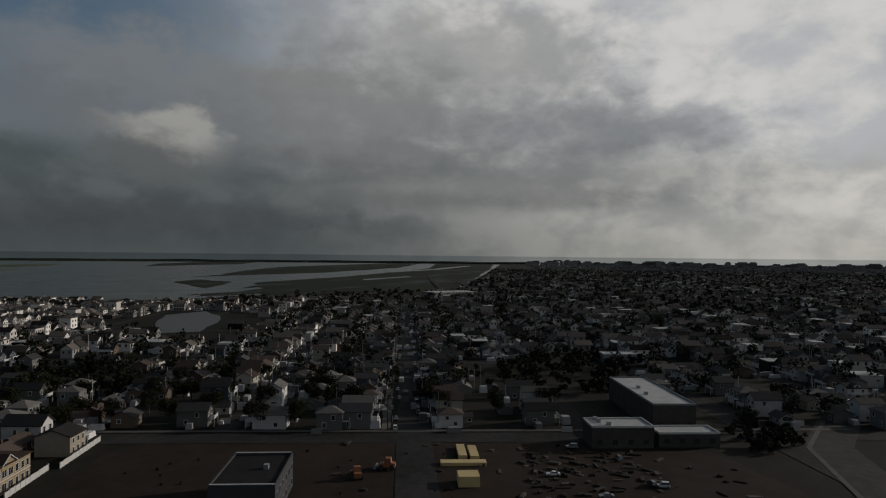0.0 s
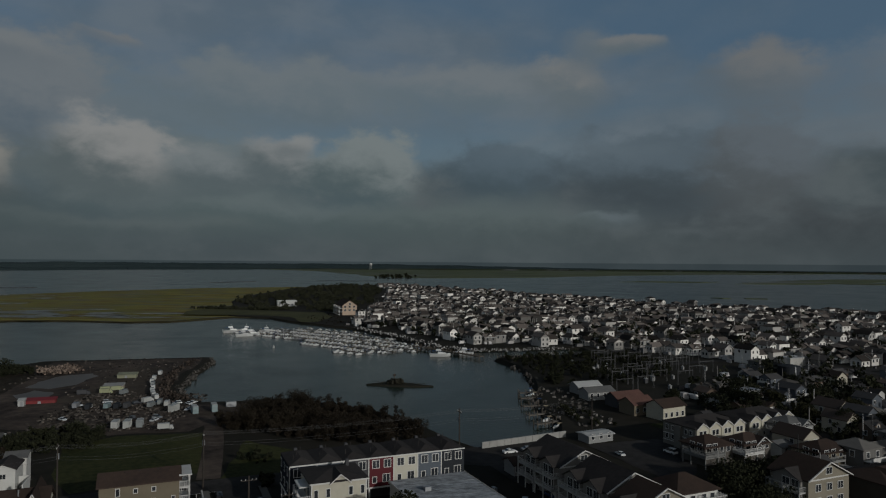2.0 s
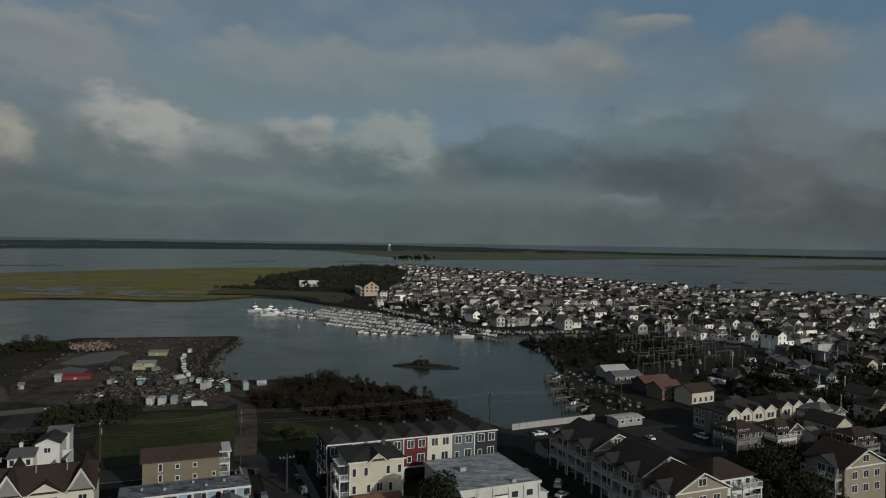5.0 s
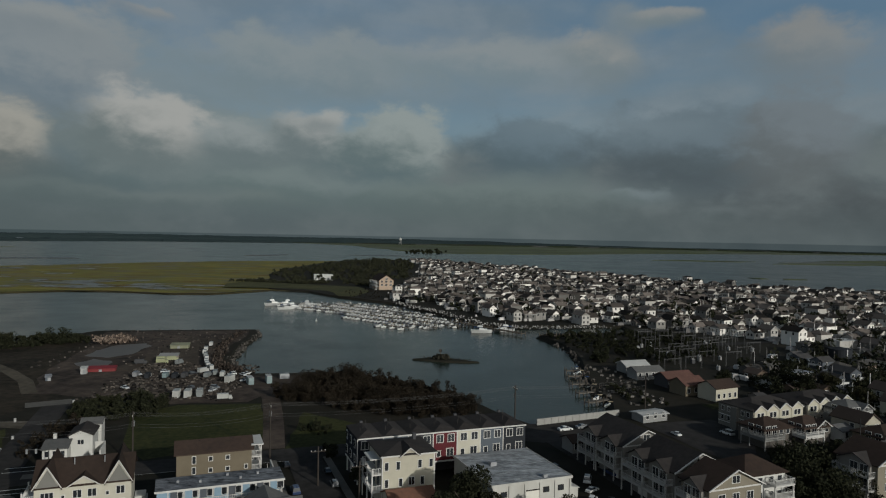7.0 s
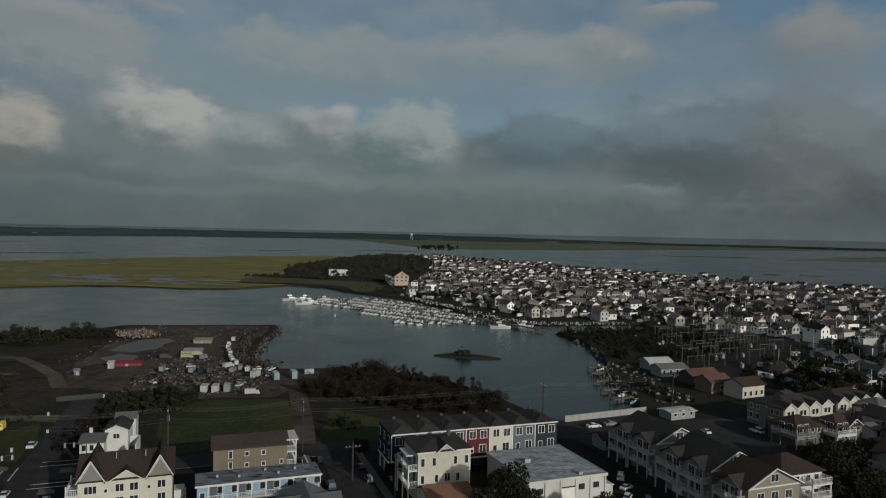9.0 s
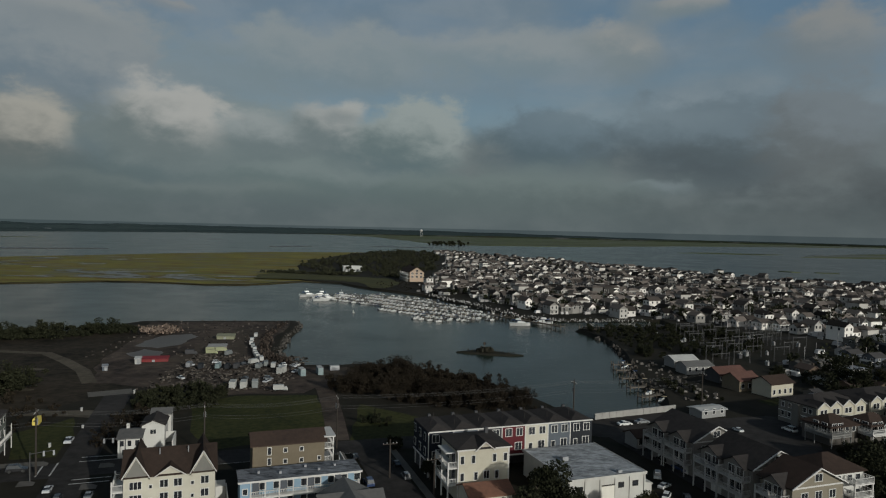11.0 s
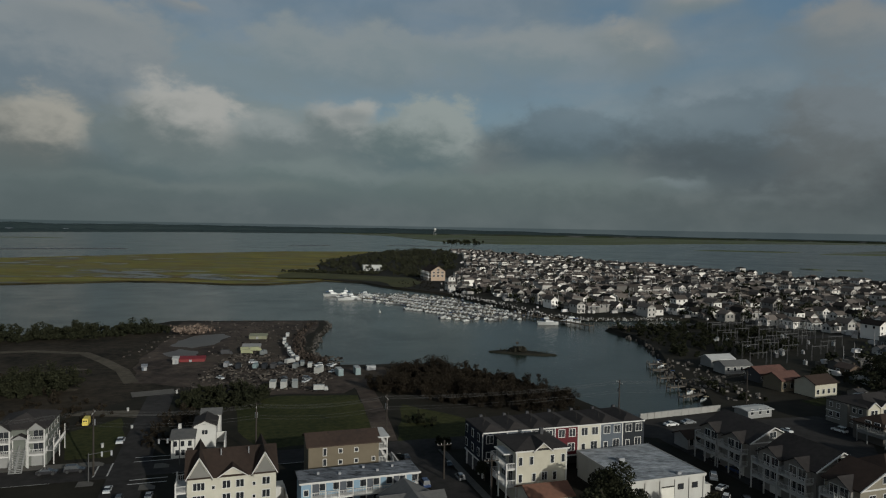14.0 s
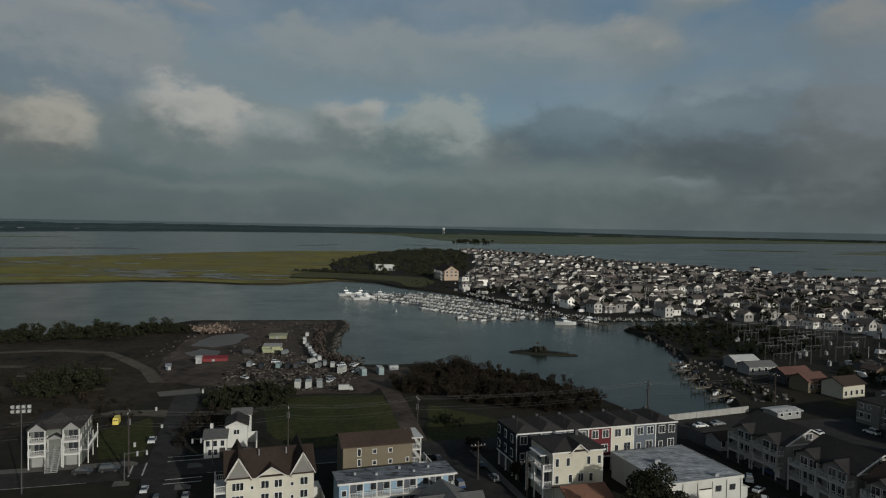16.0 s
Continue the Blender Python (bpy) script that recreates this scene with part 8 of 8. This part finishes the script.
for k in range(170):
    u, v = (r.uniform(150, 192), r.uniform(-52, -22)) if k < 110 else (r.uniform(128, 205), r.uniform(-70, 20))
    x, y = grid(u, v, TOWN)
    a, b, c = r.uniform(0.3, 1.6), r.uniform(0.2, 0.5), r.uniform(0.2, 0.5)
    t = r.uniform(0, 3.14)
    cs, sn = math.cos(t), math.sin(t)
    ring = [(x + cs * p - sn * q, y + sn * p + cs * q) for p, q in ((-a, -b), (a, -b), (a, b), (-a, b))]
    mb.solid([(p, q, 1.5) for p, q in ring], [(p, q, 1.5 + c) for p, q in ring])
tagged(new("lot_debris", mb.mesh("lot_debris", surf("junk", (0.2, 0.18, 0.16)))), "scattered building debris on the lots", "debris", kind="stuff")

# ---- boats ----
HULLW = surf("white gelcoat", (0.46, 0.46, 0.45), (0.36, 0.36, 0.35), 0.6, 0.4, obj=0.2)
CANVAS = [surf("blue canvas", (0.03, 0.06, 0.14), (0.02, 0.045, 0.11), 0.8, 0.9), surf("tan canvas", (0.35, 0.29, 0.20), (0.27, 0.22, 0.15), 0.8, 0.9), surf("charcoal canvas", (0.055, 0.06, 0.065), (0.04, 0.045, 0.05), 0.8, 0.9)]
boat_protos = {}


HULLB = surf("navy gelcoat", (0.02, 0.026, 0.045), (0.03, 0.036, 0.06), 0.6, 0.4, obj=0.3)
HULLG = surf("grey gelcoat", (0.16, 0.165, 0.17), (0.11, 0.115, 0.12), 0.6, 0.4, obj=0.4)


def hull_mesh(L_, B, H, mat):
    """Lofted hull: stations from transom to bow, with a deck."""
    mb = MB()
    st = [(-0.5, 0.92, 0.0), (-0.2, 1.0, 0.0), (0.12, 0.96, 0.05), (0.33, 0.68, 0.18), (0.5, 0.04, 0.42)]
    rings = []
    for u, b, up in st:
        x, w = u * L_, b * B / 2
        top = H * (1 + 0.35 * max(0, u))
        rings.append([(x, -w, top), (x, -w * 0.72, H * 0.15 + up * H * 0.4 - 0.35 * H), (x, 0, up * H - 0.5 * H), (x, w * 0.72, H * 0.15 + up * H * 0.4 - 0.35 * H), (x, w, top)])
    k = 5
    mb.v = [p for ring in rings for p in ring]
    for i in range(len(rings) - 1):
        for j in range(k - 1):
            mb.f.append((i * k + j, i * k + j + 1, (i + 1) * k + j + 1, (i + 1) * k + j))
        mb.f.append((i * k, (i + 1) * k, (i + 1) * k + k - 1, i * k + k - 1))
    mb.f.append(tuple(range(k))[::-1])
    mb.m = [0] * len(mb.f)
    return mb.mesh("hull", mat)


def boat(x, y, turn, kind, z=0.25):
    m = pose(x, y, z, 0, 0, turn) @ Matrix.Scale(0.9 if kind == 3 else 0.72, 4)
    if kind in boat_protos:
        return copy_thing(boat_protos[kind], m)
    L_, B, H = ((5.8, 2.1, 0.8), (6.8, 2.4, 0.95), (8.2, 2.7, 1.1), (13.0, 4.0, 1.6), (6.2, 2.2, 0.8))[kind]
    words = ("navy open motorboat under a blue canvas top", "white motorboat with a cuddy cabin and tan canvas", "white cabin cruiser with a charcoal canvas", "large white motor yacht with a flybridge", "grey centre-console boat with a white hardtop")[kind]
    ob = tagged(new("boat"), words + " at its berth", "boat", "boats of the marina")
    part("hull", hull_mesh(L_, B, H, (HULLB, HULLW, HULLW, HULLW, HULLG)[kind]), None, ob)
    if kind in (0, 4):
        part("console", MB().box(-0.4, -0.45, H, 0.5, 0.45, H + 0.9), HULLW, ob)
        top = MB().box(-1.4, -B * 0.4, H + 1.75, 1.0, B * 0.4, H + 1.9)
        part("canopy", top, CANVAS[0] if kind == 0 else HULLW, ob)
        poles = MB()
        for a in (-1.3, 0.9):
            for b in (-B * 0.36, B * 0.36):
                poles.box(a - 0.04, b - 0.04, H, a + 0.04, b + 0.04, H + 1.75)
        part("canopy_frame", poles, METALG, ob)
    else:
        c = 0.30 * L_
        part("cabin", profile(MB(), [(-0.12 * L_, H), (c, H), (c * 0.75, H + 0.75), (0.02 * L_, H + 1.15), (-0.12 * L_, H + 1.2)], -B * 0.38, B * 0.38, 0.18), HULLW, ob)
        part("windscreen", MB().solid([(c * 0.6, -B * 0.3, H + 0.72), (c * 0.72, -B * 0.3, H + 0.72), (c * 0.72, B * 0.3, H + 0.72), (c * 0.6, B * 0.3, H + 0.72)],
                                      [(0.0, -B * 0.27, H + 1.5), (0.12, -B * 0.27, H + 1.5), (0.12, B * 0.27, H + 1.5), (0.0, B * 0.27, H + 1.5)]), GLASS, ob)
        part("canopy", MB().box(-0.38 * L_, -B * 0.4, H + 1.7, 0.02 * L_, B * 0.4, H + 1.85), CANVAS[kind % 3], ob)
        if kind == 3:
            part("flybridge", profile(MB(), [(-0.22 * L_, H + 1.85), (0.06 * L_, H + 1.85), (0.02 * L_, H + 2.8), (-0.2 * L_, H + 2.7)], -B * 0.36, B * 0.36, 0.2), HULLW, ob)
            part("mast", MB().box(-1.0, -0.05, H + 2.7, -0.9, 0.05, H + 5.2).box(-1.1, -1.2, H + 4.2, -0.9, 1.2, H + 4.3), METALW, ob)
    part("outboard", MB().box(-L_ * 0.5 - 0.45, -0.22, H * 0.3, -L_ * 0.5, 0.22, H + 0.35), RUBBER if kind != 3 else HULLW, ob)
    ob.matrix_basis = m
    boat_protos[kind] = ob
    return ob


MARINA = [(-62, 482), (-48, 464), (-12, 437), (6, 401), (24, 371), (60, 376), (66, 392), (48, 424), (20, 480), (-6, 506), (-44, 500)]
way = Vector((0.73, -0.683))
off = Vector((0.683, 0.73))
n_boats = 0
for k in range(-5, 8):
    base = Vector((0, 436)) + off * (k * 13.2)
    run = [i for i in range(-38, 39) if inside((base + way * (i * 3.1))[:], MARINA)]
    if len(run) < 3:
        continue
    a, b = base + way * (run[0] * 3.1), base + way * (run[-1] * 3.1)
    pier(a.x, a.y, b.x, b.y, 1.8, 0.9, "long floating marina dock with mooring piles", 7.2)
    for i in run:
        for side in (1, -1):
            if r.random() < 0.22:
                continue
            kind = r.choice((0, 1, 1, 2, 2, 4))
            p = base + way * (i * 3.1) + off * side * 4.4
            boat(p.x, p.y, math.degrees(math.atan2(off.y, off.x)) + (0 if side > 0 else 180) + r.uniform(-4, 4), kind)
            n_boats += 1
for x, y, t, kind in ((-60, 488, 20, 3), (-52, 492, 200, 3), (-44, 470, 15, 3), (-47.5, 463.5, 12, 3), (-36, 486, 10, 3), (68.5, 361.5, -8, 3), (81, 366.5, 175, 3),
                      (90.0, 243.5, 190, 0), (88.5, 231.5, 160, 1), (93.2, 229, 20, 1), (97.0, 227.3, 15, 2), (85.6, 216.0, 200, 1), (92.6, 220.7, 25, 2), (87.0, 248.5, 170, 4), (90.5, 254.5, 185, 1), (86.0, 207.0, 210, 1), (91.5, 262, 180, 0)):
    boat(x, y, t, kind)
for a in ((92, 249, 84, 247), (90, 236, 82, 234), (89, 224, 80.5, 221), (88, 213, 80, 209), (94, 258, 86, 257)):
    pier(*a, 1.6, 1.1, "short timber dock with piles", 2.6)
ob = site("channel_buoy", -21, 402, 0, "small white channel buoy", "buoy", z=-0.2)
part("float", MB().tube(0, 0, 0, 1.0, 0.6, 0.5, 10), METALW, ob)
part("topmark", MB().tube(0, 0, 1.0, 2.2, 0.2, 0.08, 8), METALW, ob)

# ---- poles, wires and lights ----
def utility_pole(x, y, h, turn, label="weathered wooden utility pole with a crossarm"):
    ob = site("utility_pole", x, y, turn, label, "utility pole", "utility poles")
    part("pole", MB().tube(0, 0, -0.2, h, 0.19, 0.13, 7), POLEWOOD, ob)
    part("crossarm", MB().box(-1.4, -0.07, h - 1.0, 1.4, 0.07, h - 0.85), POLEWOOD, ob)
    for k in (-1.3, -0.6, 0.6, 1.3):
        part("insulator", MB().tube(k, 0, h - 0.85, h - 0.6, 0.07, 0.05, 6), METALW, ob)
    if h > 10.5:
        part("transformer", MB().tube(0.4, 0, h - 3.2, h - 2.1, 0.28, 0.28, 9), METALG, ob)
    return ob


POLES = [(-160, 113, 11.5), (-108, 127, 11.5), (-57.1, 141.5, 12.8), (-29.7, 153.2, 11.2), (-3.2, 158.0, 12.0), (53.3, 180.4, 10.8), (92, 194, 10.5)]
for x, y, h in POLES:
    utility_pole(x, y, h, 105)
WIRE = surf("bare wire", (0.045, 0.045, 0.045), (0.06, 0.06, 0.06), 1.0, 0.6)
STEELD = surf("dull steel", (0.05, 0.05, 0.05), (0.032, 0.032, 0.032), 0.8, 0.8)
mb = MB()
for (xa, ya, ha), (xb, yb, hb) in zip(POLES, POLES[1:]):
    for dx, dz in ((-1.3, 0.6), (-0.6, 0.6), (0.6, 0.6), (1.3, 0.6), (0, 2.6), (0, 3.2)):
        o = Vector((-0.27, 0.96, 0)) * dx
        p, q = Vector((xa, ya, G + ha - dz)) + o, Vector((xb, yb, G + hb - dz)) + o
        pts = [p.lerp(q, t / 8) - Vector((0, 0, 4 * 0.9 * (t / 8) * (1 - t / 8))) for t in range(9)]
        for s, e in zip(pts, pts[1:]):
            mb.beam(s, e, 0.012, k=3)
tagged(new("power_lines", mb.mesh("power_lines", WIRE)), "thin sagging power lines between poles", "wires", kind="stuff")
for x, y, h in ((8.7, 141.5, 7.5), (16.9, 133.0, 7.5), (70.5, 150, 8.5), (74.5, 133, 8.5)):
    utility_pole(x, y, h, 17, "plain wooden street pole with a short crossarm")
r = random.Random(55)
for k in range(18):
    x, y = grid(214 + k * 30, -2.5 if k % 2 else 8.5, TOWN)
    utility_pole(x, y, 9.5, TOWN + 90, "wooden utility pole along the town street")

ob = site("floodlight_mast", -71.6, 132.4, 15, "tall steel floodlight mast with a cluster of lamps", "light mast")
part("mast", MB().tube(0, 0, -0.2, 15.6, 0.13, 0.08, 10), STEELD, ob)
part("crossbar", MB().box(-1.5, -0.08, 15.0, 1.5, 0.08, 15.15), STEELD, ob)
part("crossbar", MB().box(-1.5, -0.08, 14.2, 1.5, 0.08, 14.35), STEELD, ob)
for z in (14.35, 15.15):
    for k in range(4):
        xx = -1.3 + k * 0.87
        part("lamp", MB().solid([(xx - 0.22, -0.35, z), (xx + 0.22, -0.35, z), (xx + 0.22, 0.2, z + 0.1), (xx - 0.22, 0.2, z + 0.1)], [(xx - 0.28, -0.45, z + 0.5), (xx + 0.28, -0.45, z + 0.5), (xx + 0.2, 0.15, z + 0.5), (xx - 0.2, 0.15, z + 0.5)]), METALW, ob)


def signal_mast(x, y, turn, reach):
    ob = site("traffic_signal", x, y, turn, "galvanised traffic signal mast over the crossing", "traffic signal", "traffic signals")
    part("mast", MB().tube(0, 0, 0, 5.4, 0.12, 0.09, 8), STEELD, ob)
    part("arm", MB().beam((0, 0, 5.1), (reach, 0, 5.4), 0.07, 0.05, 6), STEELD, ob)
    for k in (0.55, 0.95):
        part("signal_head", MB().box(reach * k - 0.16, -0.16, 4.5, reach * k + 0.16, 0.14, 5.4), METALG, ob)


signal_mast(-56.6, 138.6, 25, 4.0)
signal_mast(-43.4, 147.8, 190, 4.0)
for x, y, h in ((-70.0, 186.0, 1.6), (-64.5, 204.5, 1.8), (-56.0, 176.0, 1.2), (-62.8, 171.5, 1.4), (-63.2, 158.0, 1.6)):
    ob = site("yard_drum", x, y, 0, "white plastic drum by the roadside", "drum", "white drums", 1.55)
    part("shell", MB().tube(0, 0, 0, h * 0.5, 0.28, 0.29, 10), METALW, ob)
    part("lid", MB().tube(0, 0, h * 0.5, h * 0.55, 0.31, 0.31, 10), METALW, ob)

# substation: rows of steel gantries
for i in range(8):
    for k in range(6):
        x, y = 122 + k * 9.5 + i * 2.4, 254 + i * 11 + k * 3.4
        if not inside((x, y), SUBSTATION) or (i * 7 + k * 3) % 5 == 1:
            continue
        ob = site("substation_gantry", x, y, 19, "dull steel substation gantry with insulators", "gantry", "substation gantries")
        ob.scale = (0.7, 0.7, 0.62 + 0.05 * ((i * 3 + k) % 5))
        for s in (0, 11):
            for a in (-0.4, 0.4):
                part("column", MB().beam((s + a, 0, 0), (s + a * 0.3, 0, 8.0), 0.08), STEELD, ob)
            lat = MB()
            for z in range(8):
                f = 0.4 - 0.28 * z / 8
                lat.beam((s - f, 0, z), (s + f, 0, z + 1.0), 0.04)
            part("lattice", lat, STEELD, ob)
        part("crossbeam", MB().box(-0.3, -0.15, 7.0, 11.3, 0.15, 7.25), STEELD, ob)
        for a in (2, 5.5, 9):
            part("insulator", MB().tube(a, 0, 6.0, 7.0, 0.12, 0.08, 6), STEELD, ob)
ob = site("switch_house", 156, 227, 18, "white substation switch house with dark louvres", "building")
part("wall", MB().box(0, 0, 0, 7, 5, 4.6), S_WHT, ob)
part("roof", MB().box(-0.3, -0.3, 4.6, 7.3, 5.3, 4.9), METALG, ob)
for k in range(4):
    part("louvre", MB().box(0.6 + k * 1.6, -0.06, 0.6, 1.6 + k * 1.6, 0.02, 3.8), GLASS, ob)

for k in range(22):
    x, y = r.uniform(122, 182), r.uniform(238, 330)
    if not inside((x, y), SUBSTATION):
        continue
    ob = site("switchgear", x, y, 19 + 90 * (k % 2), "pale grey switchgear cabinet in the substation", "cabinet", "substation cabinets")
    s_ = r.uniform(0.5, 0.95)
    part("cabinet_body", MB().box(-0.9 * s_, -0.6 * s_, 0, 0.9 * s_, 0.6 * s_, 2.0 * s_), (S_GRY, S_GRY, S_DGR)[k % 3], ob)
    part("lid", MB().box(-0.95 * s_, -0.65 * s_, 2.0 * s_, 0.95 * s_, 0.65 * s_, 2.12 * s_), METALG, ob)
    for a in (-0.5, 0.5):
        part("bushing", MB().tube(a * s_, 0, 2.1 * s_, 2.9 * s_, 0.12, 0.08, 6), METALW, ob)

# gear on the small docks
mb = MB()
r = random.Random(91)
for k in range(90):
    x, y = r.uniform(86, 104), r.uniform(203, 262)
    if not inside((x, y), MAINLAND) or math.dist((x, y), (114, 210)) < 8:
        continue
    a, b, c = r.uniform(0.2, 0.7), r.uniform(0.2, 0.5), r.uniform(0.2, 0.8)
    t = r.uniform(0, 3.14)
    cs, sn = math.cos(t), math.sin(t)
    ring = [(x + cs * p - sn * q, y + sn * p + cs * q) for p, q in ((-a, -b), (a, -b), (a, b), (-a, b))]
    mb.solid([(p, q, 1.45) for p, q in ring], [(x + (p - x) * 0.85, y + (q - y) * 0.85, 1.5 + c) for p, q in ring])
tagged(new("dock_gear", mb.mesh("dock_gear", surf("dock gear", (0.13, 0.12, 0.11), (0.04, 0.037, 0.034), 0.3, 0.85, island=0.95))), "piles of dock gear, lockers and dinghies", "gear", kind="stuff")
